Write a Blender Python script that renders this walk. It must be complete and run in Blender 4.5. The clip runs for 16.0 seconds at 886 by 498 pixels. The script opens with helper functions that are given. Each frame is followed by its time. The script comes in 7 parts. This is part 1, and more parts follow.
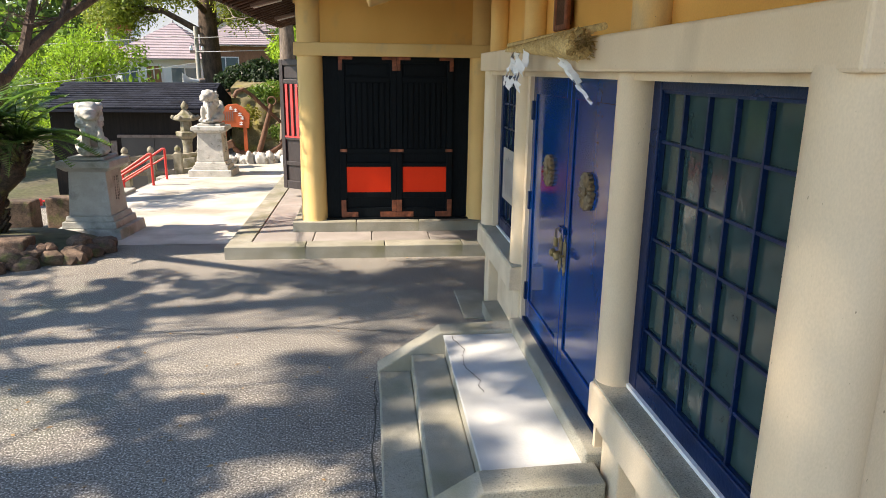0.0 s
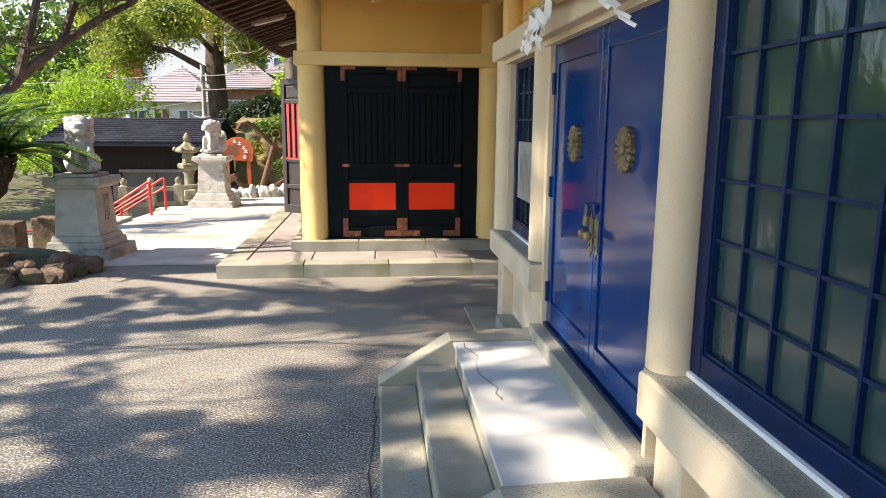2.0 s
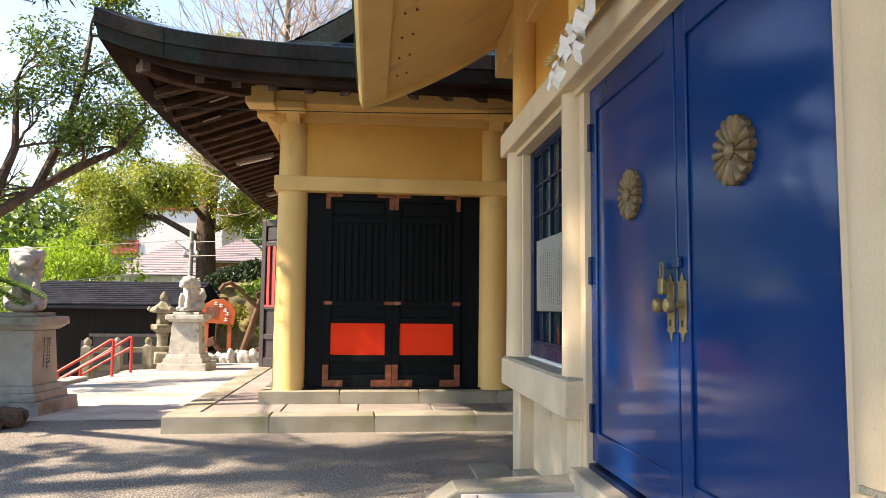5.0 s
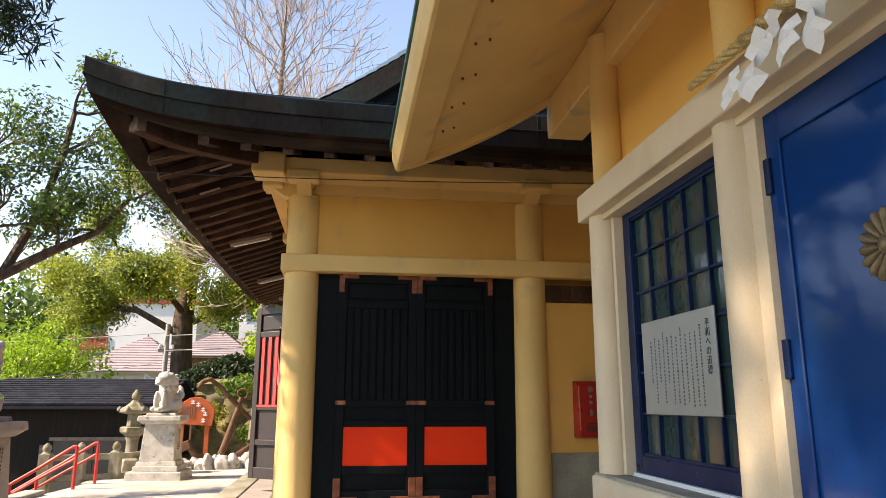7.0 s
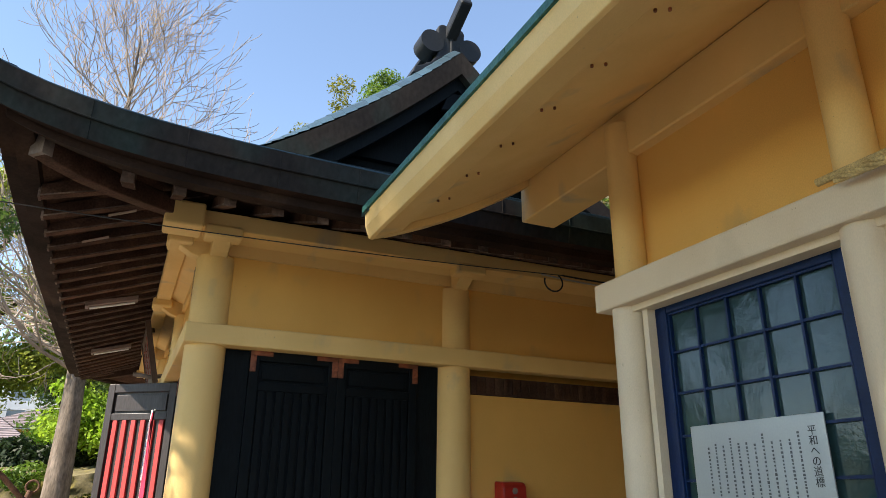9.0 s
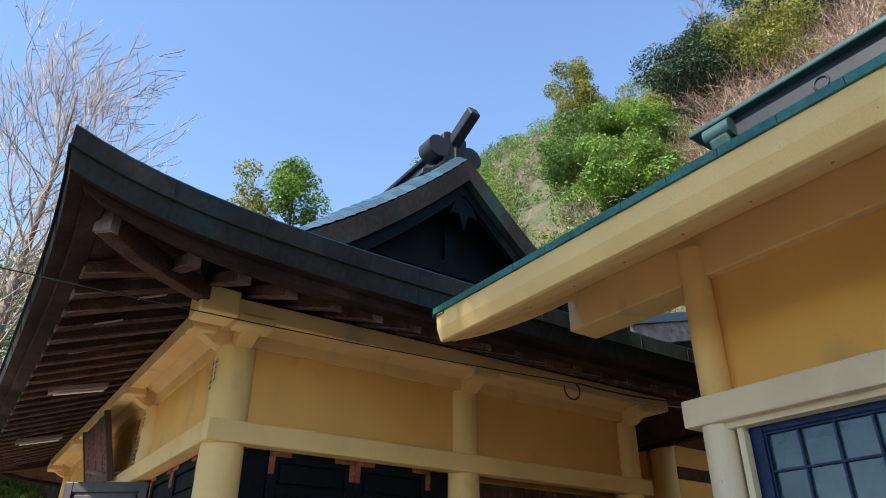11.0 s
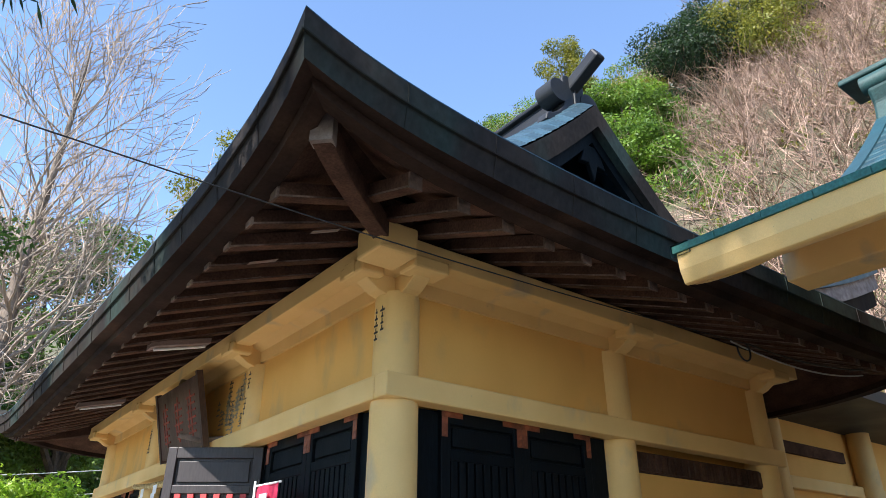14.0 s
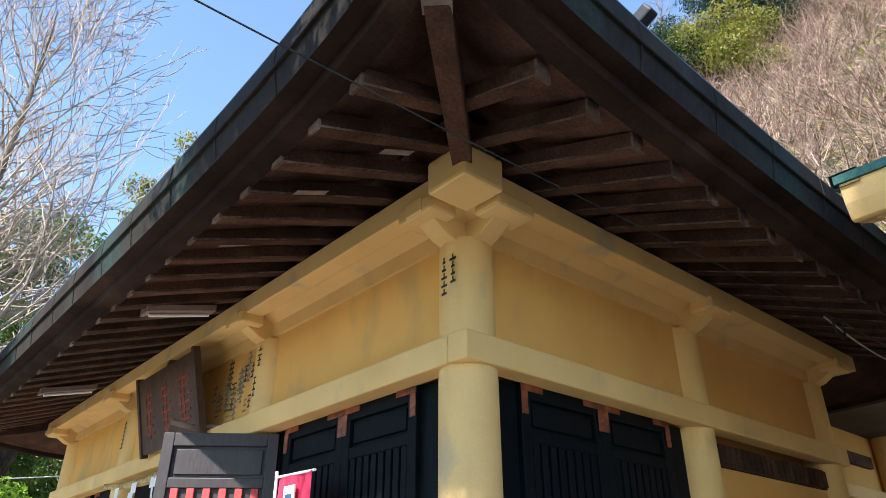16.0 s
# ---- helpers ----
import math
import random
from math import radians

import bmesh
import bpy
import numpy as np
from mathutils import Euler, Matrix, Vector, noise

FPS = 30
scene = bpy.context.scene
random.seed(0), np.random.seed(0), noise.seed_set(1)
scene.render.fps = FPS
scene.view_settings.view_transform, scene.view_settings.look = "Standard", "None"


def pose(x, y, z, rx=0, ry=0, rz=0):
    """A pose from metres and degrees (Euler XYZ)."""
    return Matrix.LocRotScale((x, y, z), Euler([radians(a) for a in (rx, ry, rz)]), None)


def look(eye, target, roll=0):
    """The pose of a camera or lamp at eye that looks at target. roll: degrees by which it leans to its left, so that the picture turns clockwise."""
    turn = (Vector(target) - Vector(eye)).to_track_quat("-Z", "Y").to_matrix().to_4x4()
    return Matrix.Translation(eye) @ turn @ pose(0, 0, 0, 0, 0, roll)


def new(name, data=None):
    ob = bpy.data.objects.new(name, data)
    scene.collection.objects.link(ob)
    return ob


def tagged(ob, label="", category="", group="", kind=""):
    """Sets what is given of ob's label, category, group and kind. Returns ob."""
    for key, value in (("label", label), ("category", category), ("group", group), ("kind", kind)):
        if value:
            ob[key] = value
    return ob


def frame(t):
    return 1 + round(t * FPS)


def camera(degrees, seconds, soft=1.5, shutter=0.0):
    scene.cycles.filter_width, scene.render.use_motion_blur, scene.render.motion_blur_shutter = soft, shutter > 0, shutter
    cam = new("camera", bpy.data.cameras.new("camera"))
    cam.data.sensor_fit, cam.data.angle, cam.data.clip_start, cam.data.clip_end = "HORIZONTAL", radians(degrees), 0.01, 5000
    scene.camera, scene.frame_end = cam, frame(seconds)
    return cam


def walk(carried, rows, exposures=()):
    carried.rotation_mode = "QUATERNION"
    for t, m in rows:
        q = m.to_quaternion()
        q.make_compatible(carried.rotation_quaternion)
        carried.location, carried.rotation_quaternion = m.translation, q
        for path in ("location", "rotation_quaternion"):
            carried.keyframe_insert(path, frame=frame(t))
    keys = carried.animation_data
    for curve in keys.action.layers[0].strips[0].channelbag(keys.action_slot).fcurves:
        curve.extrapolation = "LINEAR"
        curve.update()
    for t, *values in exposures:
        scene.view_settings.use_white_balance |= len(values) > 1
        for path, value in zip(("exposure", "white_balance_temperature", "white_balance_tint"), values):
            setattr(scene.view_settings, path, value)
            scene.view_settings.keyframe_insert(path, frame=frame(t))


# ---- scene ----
cam = camera(65.6, 16.0, 0.75, 0.0)
PATH = [
    (0, (0.09, 0.126, 2.404), (0.295, 2.052, 1.903), 0.7),
    (0.5, (0.079, 0.274, 2.262), (0.278, 2.204, 1.777), 0.5),
    (1, (0.107, 0.409, 2.113), (0.301, 2.346, 1.654), 0.5),
    (1.5, (0.097, 0.537, 1.991), (0.287, 2.484, 1.574), 0.4),
    (2, (0.135, 0.677, 1.875), (0.321, 2.635, 1.512), 0.4),
    (2.5, (0.167, 0.791, 1.805), (0.353, 2.774, 1.619), 0.1),
    (3, (0.183, 0.929, 1.663), (0.368, 2.918, 1.558), 0.1),
    (3.2, (0.207, 1.001, 1.591), (0.393, 2.99, 1.494), 0.1),
    (5.3, (0.192, 2.024, 1.257), (0.4, 4.0, 1.481), 0.5),
    (5.5, (0.154, 2.109, 1.264), (0.367, 4.081, 1.525), 0.1),
    (6, (0.083, 2.443, 1.267), (0.302, 4.399, 1.624), 0.2),
    (6.5, (-0.076, 2.732, 1.283), (0.15, 4.679, 1.682), 0.1),
    (7, (-0.258, 2.982, 1.298), (0.013, 4.916, 1.734), 0.1),
    (7.5, (-0.453, 3.261, 1.338), (-0.106, 5.17, 1.823), 0.2),
    (8, (-0.759, 3.437, 1.34), (-0.282, 5.301, 1.886), 0.3),
    (8.5, (-1.025, 3.633, 1.324), (-0.401, 5.435, 1.925), 0.4),
    (9, (-1.309, 3.803, 1.374), (-0.53, 5.516, 2.052), 0.5),
    (9.5, (-1.643, 3.938, 1.38), (-0.771, 5.565, 2.149), 0.4),
    (9.7, (-1.757, 3.988, 1.394), (-0.85, 5.58, 2.197), 0.5),
    (11.8, (-2.899, 4.696, 1.422), (-1.893, 6.145, 2.366), 0.1),
    (12, (-2.997, 4.787, 1.409), (-1.991, 6.236, 2.351), 0.1),
    (12.5, (-3.169, 5.024, 1.411), (-2.156, 6.489, 2.322), 0.1),
    (13, (-3.291, 5.329, 1.429), (-2.262, 6.801, 2.31), 0.1),
    (13.5, (-3.397, 5.635, 1.424), (-2.35, 7.096, 2.302), 0.0),
    (14, (-3.414, 5.96, 1.426), (-2.33, 7.394, 2.304), 0.2),
    (14.5, (-3.408, 6.28, 1.448), (-2.29, 7.682, 2.332), 0.1),
    (15, (-3.465, 6.597, 1.445), (-2.322, 7.968, 2.346), 0.1),
    (15.5, (-3.438, 6.908, 1.397), (-2.276, 8.257, 2.307), 0.0),
    (16, (-3.407, 7.25, 1.383), (-2.236, 8.587, 2.301), -0.1),
]
EXPOSURES = [(0.0, 1.35, 7500, 14), (3.0, 1.64, 7700, 14), (5.5, 1.58, 8400, 19), (7.5, 1.37, 8400, 18), (8.5, 1.30, 7700, 14), (9.5, 1.25, 6900, 10), (12.0, 1.24, 6300, 11), (16.0, 1.56, 6300, 12)]
walk(cam, [(t, look(eye, target, roll)) for t, eye, target, roll in PATH], EXPOSURES)

# world and sun
SUN_FROM = Vector((-0.92, -0.17, 0.88)).normalized()
world = bpy.data.worlds.new("sky")
scene.world = world
world.use_nodes = True
wn = world.node_tree.nodes
sky = wn.new("ShaderNodeTexSky")
sky.sky_type = "NISHITA"
sky.sun_disc = False
sky.sun_elevation = math.asin(SUN_FROM.z)
sky.sun_rotation = math.atan2(SUN_FROM.x, SUN_FROM.y)
sky.air_density, sky.dust_density, sky.ozone_density = 1.0, 0.0, 2.5
wn["Background"].inputs["Strength"].default_value = 0.15
world.node_tree.links.new(sky.outputs[0], wn["Background"].inputs["Color"])
sun = new("sun", bpy.data.lights.new("sun", "SUN"))
sun.data.energy, sun.data.angle, sun.data.color = 4.5, radians(0.55), (1.0, 0.95, 0.86)
sun.matrix_world = look((0, 0, 30), Vector((0, 0, 30)) - SUN_FROM)

# ---- small building helpers ----
def bm_box(bm, x0, y0, z0, x1, y1, z1):
    v = [bm.verts.new((x, y, z)) for z in (z0, z1) for y in (y0, y1) for x in (x0, x1)]
    for f in ((0, 2, 3, 1), (4, 5, 7, 6), (0, 1, 5, 4), (2, 6, 7, 3), (0, 4, 6, 2), (1, 3, 7, 5)):
        bm.faces.new([v[i] for i in f])
    return v


def boxes(*rows):
    bm = bmesh.new()
    for r in rows:
        bm_box(bm, *r)
    return bm


def bm_tube(bm, pts, radii, n=10, caps=True):
    pts = [Vector(p) for p in pts]
    rings, side = [], None
    for i, p in enumerate(pts):
        d = (pts[min(i + 1, len(pts) - 1)] - pts[max(i - 1, 0)]).normalized()
        if side is None:
            side = d.orthogonal().normalized()
        side = (side - d * side.dot(d)).normalized()
        up = d.cross(side)
        r = radii[i] if isinstance(radii, (list, tuple)) else radii
        rings.append([bm.verts.new(p + r * (math.cos(a) * side + math.sin(a) * up)) for a in [2 * math.pi * k / n for k in range(n)]])
    for a, b in zip(rings, rings[1:]):
        for k in range(n):
            bm.faces.new((a[k], a[(k + 1) % n], b[(k + 1) % n], b[k]))
    if caps:
        bm.faces.new(rings[0][::-1])
        bm.faces.new(rings[-1])
    return bm


def tube(pts, radii, n=10):
    return bm_tube(bmesh.new(), pts, radii, n)


def bm_lathe(bm, profile, centre=(0, 0, 0), n=24, turn=0.0, squash=1.0):
    c = Vector(centre)
    rings = [[bm.verts.new(c + Vector((r * math.cos(a + turn), squash * r * math.sin(a + turn), z))) for a in [2 * math.pi * k / n for k in range(n)]] for r, z in profile]
    for a, b in zip(rings, rings[1:]):
        for k in range(n):
            bm.faces.new((a[k], a[(k + 1) % n], b[(k + 1) % n], b[k]))
    bm.faces.new(rings[0][::-1])
    bm.faces.new(rings[-1])
    return bm


def lathe(profile, centre=(0, 0, 0), n=24, turn=0.0, squash=1.0):
    return bm_lathe(bmesh.new(), profile, centre, n, turn, squash)


def bm_prism(bm, poly, axis, a0, a1):
    """A polygon of (u, v) pushed along an axis: x takes (y, z), y takes (x, z), z takes (x, y)."""
    def at(u, v, a):
        return {"x": (a, u, v), "y": (u, a, v), "z": (u, v, a)}[axis]
    lo = [bm.verts.new(at(u, v, a0)) for u, v in poly]
    hi = [bm.verts.new(at(u, v, a1)) for u, v in poly]
    n = len(poly)
    bm.faces.new(lo[::-1])
    bm.faces.new(hi)
    for k in range(n):
        bm.faces.new((lo[k], lo[(k + 1) % n], hi[(k + 1) % n], hi[k]))
    return bm


def prism(poly, axis, a0, a1):
    return bm_prism(bmesh.new(), poly, axis, a0, a1)


def bm_sheet(bm, rows):
    vs = [[bm.verts.new(p) for p in row] for row in rows]
    for a, b in zip(vs, vs[1:]):
        for k in range(len(a) - 1):
            bm.faces.new((a[k], a[k + 1], b[k + 1], b[k]))
    return bm


def mesh_of(name, bm, material, smooth=False):
    bmesh.ops.recalc_face_normals(bm, faces=bm.faces)
    me = bpy.data.meshes.new(name)
    bm.to_mesh(me)
    bm.free()
    me.materials.append(material)
    if smooth:
        me.polygons.foreach_set("use_smooth", [True] * len(me.polygons))
        me.set_sharp_from_angle(angle=radians(40))
    return me


def part(name, bm, material, parent=None, label="", smooth=False, bevel=0.0):
    ob = new(name, mesh_of(name, bm, material, smooth))
    if parent:
        ob.parent = parent
        ob.matrix_parent_inverse = parent.matrix_world.inverted() if parent.matrix_world != Matrix.Identity(4) else Matrix.Identity(4)
    if bevel:
        mod = ob.modifiers.new("bevel", "BEVEL")
        mod.width, mod.segments, mod.limit_method, mod.angle_limit = bevel, 2, "ANGLE", radians(35)
    if label:
        tagged(ob, label)
    return ob


def thing(name, label, category, group="", kind="", base=None):
    ob = new(name)
    ob.empty_display_size = 0.1
    if base is not None:
        ob.matrix_world = base
        ob.matrix_basis = base
    return tagged(ob, label, category, group, kind)


def local(name, bm, material, parent, label="", smooth=False, bevel=0.0):
    """A part whose mesh is given in its parent's own space."""
    ob = part(name, bm, material, None, label, smooth, bevel)
    ob.parent = parent
    return ob


def structure(name, bm, material, label, category, smooth=False, bevel=0.0):
    ob = part(name, bm, material, None, "", smooth, bevel)
    return tagged(ob, label, category, "", "structure")


def from_arrays(name, verts, faces, material):
    me = bpy.data.meshes.new(name)
    verts, faces = np.asarray(verts, dtype=np.float32), np.asarray(faces, dtype=np.int32)
    k = faces.shape[1]
    me.vertices.add(len(verts))
    me.vertices.foreach_set("co", verts.ravel())
    me.loops.add(faces.size)
    me.loops.foreach_set("vertex_index", faces.ravel())
    me.polygons.add(len(faces))
    me.polygons.foreach_set("loop_start", np.arange(0, faces.size, k, dtype=np.int32))
    me.update(calc_edges=True)
    me.materials.append(material)
    return me


# ---- materials ----
def material(name, colour, rough=0.7, metal=0.0, second=None, scale=6.0, amount=0.35, grain=90.0, grain_amount=0.12, bump=0.15, bump_scale=60.0,
             third=None, third_scale=1.3, third_at=0.6, stretch=(1, 1, 1), island=0.0, objects=0.0, coat=0.0, translucent=0.0, rough_var=0.1, spec=0.5, speck=None):
    m = bpy.data.materials.new(name)
    m.use_nodes = True
    nt = m.node_tree
    bsdf = nt.nodes["Principled BSDF"]
    n, l = nt.nodes.new, nt.links.new
    co = n("ShaderNodeTexCoord")
    mp = n("ShaderNodeMapping")
    mp.inputs["Scale"].default_value = stretch
    l(co.outputs["Object"], mp.inputs["Vector"])

    def noise_at(s, detail=5.0):
        t = n("ShaderNodeTexNoise")
        t.inputs["Scale"].default_value, t.inputs["Detail"].default_value = s, detail
        l(mp.outputs[0], t.inputs["Vector"])
        return t.outputs["Fac"]

    def blend(fac, a, b, kind="MIX"):
        x = n("ShaderNodeMix")
        x.data_type, x.blend_type = "RGBA", kind
        for sock, val in ((x.inputs[0], fac), (x.inputs[6], a), (x.inputs[7], b)):
            if hasattr(val, "links"):
                l(val, sock)
            else:
                sock.default_value = val
        return x.outputs[2]

    def ramp(fac, lo, hi, a=0.0, b=1.0):
        r = n("ShaderNodeMapRange")
        r.inputs["From Min"].default_value, r.inputs["From Max"].default_value = lo, hi
        r.inputs["To Min"].default_value, r.inputs["To Max"].default_value = a, b
        l(fac, r.inputs["Value"])
        return r.outputs[0]

    base = (*colour, 1)
    second = (*(second or [c * 0.6 for c in colour]), 1)
    big = noise_at(scale)
    out = blend(ramp(big, 0.35, 0.72, 0.0, amount * 2), base, second)
    if third:
        out = blend(ramp(noise_at(third_scale, 8.0), third_at - 0.04, third_at + 0.1), out, (*third, 1))
    fine = noise_at(grain, 3.0)
    out = blend(1.0, out, blend(ramp(fine, 0.3, 0.7), (1 - grain_amount,) * 3 + (1,), (1 + grain_amount,) * 3 + (1,)), "MULTIPLY")
    if speck:
        tone, s, at = speck
        out = blend(ramp(noise_at(s, 0.0), at, at + 0.05), out, (*tone, 1))
    if island or objects:
        src = n("ShaderNodeNewGeometry").outputs["Random Per Island"] if island else n("ShaderNodeObjectInfo").outputs["Random"]
        k = island or objects
        val = ramp(src, 0.0, 1.0, 1 - k, 1 + k)
        cx = n("ShaderNodeCombineColor")
        for i in range(3):
            l(val, cx.inputs[i])
        out = blend(1.0, out, cx.outputs[0], "MULTIPLY")
    l(out, bsdf.inputs["Base Color"])
    l(ramp(big, 0.3, 0.7, max(0.02, rough - rough_var), min(1, rough + rough_var)), bsdf.inputs["Roughness"])
    bsdf.inputs["Metallic"].default_value = metal
    bsdf.inputs["Specular IOR Level"].default_value = spec
    if coat:
        bsdf.inputs["Coat Weight"].default_value = coat
        bsdf.inputs["Coat Roughness"].default_value = 0.08
    if bump:
        bp = n("ShaderNodeBump")
        bp.inputs["Strength"].default_value, bp.inputs["Distance"].default_value = bump, 0.01
        l(noise_at(bump_scale, 6.0), bp.inputs["Height"])
        l(bp.outputs[0], bsdf.inputs["Normal"])
    if translucent:
        tr, mix = n("ShaderNodeBsdfTranslucent"), n("ShaderNodeMixShader")
        l(out, tr.inputs["Color"])
        mix.inputs[0].default_value = translucent
        l(bsdf.outputs[0], mix.inputs[1])
        l(tr.outputs[0], mix.inputs[2])
        l(mix.outputs[0], nt.nodes["Material Output"].inputs["Surface"])
    return m


M_PLASTER = material("cream_plaster", (0.69, 0.56, 0.39), 0.75, second=(0.58, 0.45, 0.295), scale=2.2, amount=0.4, grain=220, grain_amount=0.05, bump=0.12, bump_scale=30, third=(0.55, 0.44, 0.30), third_scale=2.6, third_at=0.62, stretch=(1, 1, 0.45), speck=((0.30, 0.23, 0.15), 120, 0.86))
M_SILL = material("weathered_plaster_base", (0.68, 0.56, 0.40), 0.85, second=(0.55, 0.44, 0.30), scale=3.0, amount=0.5, grain=140, grain_amount=0.08, bump=0.18, bump_scale=90, third=(0.34, 0.28, 0.20), third_scale=2.4, third_at=0.62)
M_OCHRE = material("ochre_plaster", (0.80, 0.45, 0.12), 0.8, second=(0.69, 0.375, 0.095), scale=1.2, amount=0.45, grain=200, grain_amount=0.06, bump=0.15, bump_scale=60, third=(0.52, 0.34, 0.14), third_scale=1.7, third_at=0.62, stretch=(1, 1, 0.6), speck=((0.30, 0.19, 0.08), 110, 0.86))
M_CREAMHALL = material("cream_paint_hall", (0.80, 0.535, 0.21), 0.7, second=(0.70, 0.45, 0.165), scale=2.0, amount=0.4, grain=200, grain_amount=0.06, bump=0.15, bump_scale=50, third=(0.50, 0.38, 0.22), third_scale=2.4, third_at=0.63, stretch=(1, 1, 0.6), speck=((0.28, 0.20, 0.11), 110, 0.86))
# Black lacquered wood; also the panel that paints the shade in the entrance.
M_BLACK = material("black_lacquer_wood_and_shade", (0.004, 0.006, 0.008), 0.55, spec=0.08, second=(0.007, 0.010, 0.012), scale=4, grain=70, grain_amount=0.3, bump=0.1, stretch=(1, 1, 0.15))
M_RED = material("vermilion_panel", (0.95, 0.05, 0.012), 0.6, spec=0.15, second=(0.88, 0.04, 0.012), scale=3, amount=0.3, grain=100, grain_amount=0.05, bump=0.05)
M_COPPER = material("aged_copper_fitting", (0.26, 0.075, 0.034), 0.55, 0.2, second=(0.12, 0.04, 0.02), scale=14, amount=0.5, grain=160, grain_amount=0.2, bump=0.2, third=(0.42, 0.13, 0.06), third_scale=9, third_at=0.6)
M_BLUE = material("blue_enamel_door", (0.0006, 0.036, 0.165), 0.13, second=(0.0006, 0.029, 0.135), scale=1.2, amount=0.3, grain=40, grain_amount=0.04, bump=0.05, bump_scale=9, spec=0.28)
M_BLUEFRAME = material("dark_blue_frame_paint", (0.0006, 0.015, 0.068), 0.35, second=(0.0006, 0.010, 0.045), scale=5, amount=0.4, grain=80, grain_amount=0.15, bump=0.15, spec=0.22)
M_BRONZE = material("weathered_bronze", (0.22, 0.155, 0.08), 0.5, 0.35, second=(0.11, 0.075, 0.04), scale=22, amount=0.5, grain=200, grain_amount=0.2, bump=0.15)
M_BRASS = material("dull_brass", (0.30, 0.24, 0.12), 0.42, 0.6, second=(0.18, 0.13, 0.06), scale=30, amount=0.4, bump=0.1)
M_ROOF = material("dark_copper_roof", (0.013, 0.013, 0.016), 0.5, 0.0, spec=0.3, second=(0.022, 0.026, 0.03), scale=1.5, amount=0.4, grain=30, grain_amount=0.15, bump=0.1, third=(0.025, 0.03, 0.035), third_scale=1.1, third_at=0.6)
M_ROOFSLATE = material("copper_roof_sheet", (0.040, 0.085, 0.115), 0.45, 0.25, second=(0.026, 0.058, 0.08), scale=3, amount=0.45, grain=30, grain_amount=0.1, bump=0.08, island=0.3)
M_FASCIA = material("dull_copper_fascia", (0.036, 0.029, 0.025), 0.7, 0.0, spec=0.05, second=(0.020, 0.018, 0.018), scale=1.4, amount=0.5, grain=25, grain_amount=0.2, bump=0.1, third=(0.030, 0.042, 0.038), third_scale=1.1, third_at=0.52, stretch=(1, 1, 0.6), objects=0.25)
M_VERDI = material("verdigris_copper", (0.030, 0.150, 0.120), 0.65, 0.05, second=(0.022, 0.095, 0.085), scale=5, amount=0.5, grain=60, grain_amount=0.25, bump=0.15, third=(0.07, 0.20, 0.16), third_scale=6, third_at=0.6)
M_TEALROOF = material("green_copper_roof_sheet", (0.020, 0.070, 0.088), 0.5, 0.15, second=(0.015, 0.048, 0.062), scale=2, amount=0.5, grain=40, grain_amount=0.15, bump=0.1, island=0.3)
M_RAFTER = material("dark_brown_timber", (0.088, 0.046, 0.032), 0.8, spec=0.12, second=(0.044, 0.023, 0.017), scale=4, amount=0.5, grain=60, grain_amount=0.3, bump=0.25, third=(0.12, 0.062, 0.040), third_scale=2.2, third_at=0.60, objects=0.3)
# Deeper brown than M_RAFTER, with broad mottling.
M_EAVE = material("deep_brown_eave_timber", (0.034, 0.019, 0.014), 0.8, spec=0.10, second=(0.018, 0.011, 0.009), scale=2.5, amount=0.6, grain=40, grain_amount=0.2, bump=0.2, third=(0.060, 0.034, 0.023), third_scale=1.6, third_at=0.62)
M_VERDIDARK = material("dark_green_ridge_copper", (0.014, 0.055, 0.050), 0.6, 0.05, second=(0.010, 0.035, 0.034), scale=4, amount=0.5, grain=60, grain_amount=0.25, bump=0.15)
M_PALEEND = material("weathered_pale_wood", (0.23, 0.18, 0.16), 0.8, second=(0.13, 0.095, 0.08), scale=9, amount=0.5, bump=0.2)
M_GREYBEAM = material("pinkish_grey_batten", (0.26, 0.19, 0.175), 0.7, second=(0.2, 0.14, 0.12), scale=8, amount=0.4, bump=0.1)
M_ASPHALT = material("worn_asphalt_court", (0.205, 0.185, 0.155), 0.85, second=(0.14, 0.125, 0.108), scale=0.8, amount=0.65, grain=72, grain_amount=0.9, bump=0.5, bump_scale=170, speck=((0.46, 0.43, 0.38), 75, 0.62), third=(0.13, 0.135, 0.10), third_scale=0.5, third_at=0.6)
M_CONCRETE = material("weathered_concrete", (0.33, 0.31, 0.25), 0.85, second=(0.24, 0.225, 0.175), scale=3, amount=0.6, speck=((0.14, 0.13, 0.105), 110, 0.70), grain=160, grain_amount=0.3, bump=0.3, bump_scale=120, third=(0.20, 0.19, 0.12), third_scale=1.6, third_at=0.6, objects=0.1)
M_LANDING = material("grey_painted_concrete", (0.54, 0.54, 0.52), 0.75, speck=((0.36, 0.36, 0.34), 110, 0.72), second=(0.40, 0.40, 0.38), scale=2.5, amount=0.5, grain=170, grain_amount=0.1, bump=0.15)
M_PALEGROUND = material("pale_concrete_paving", (0.57, 0.53, 0.47), 0.85, second=(0.36, 0.33, 0.28), scale=1.4, amount=0.6, grain=90, grain_amount=0.2, bump=0.3, third=(0.30, 0.27, 0.22), third_scale=0.9, third_at=0.58)
M_STONE = material("grey_granite", (0.40, 0.39, 0.35), 0.8, second=(0.31, 0.30, 0.27), scale=5, amount=0.5, grain=160, grain_amount=0.2, bump=0.25, third=(0.20, 0.20, 0.16), third_scale=3, third_at=0.6)
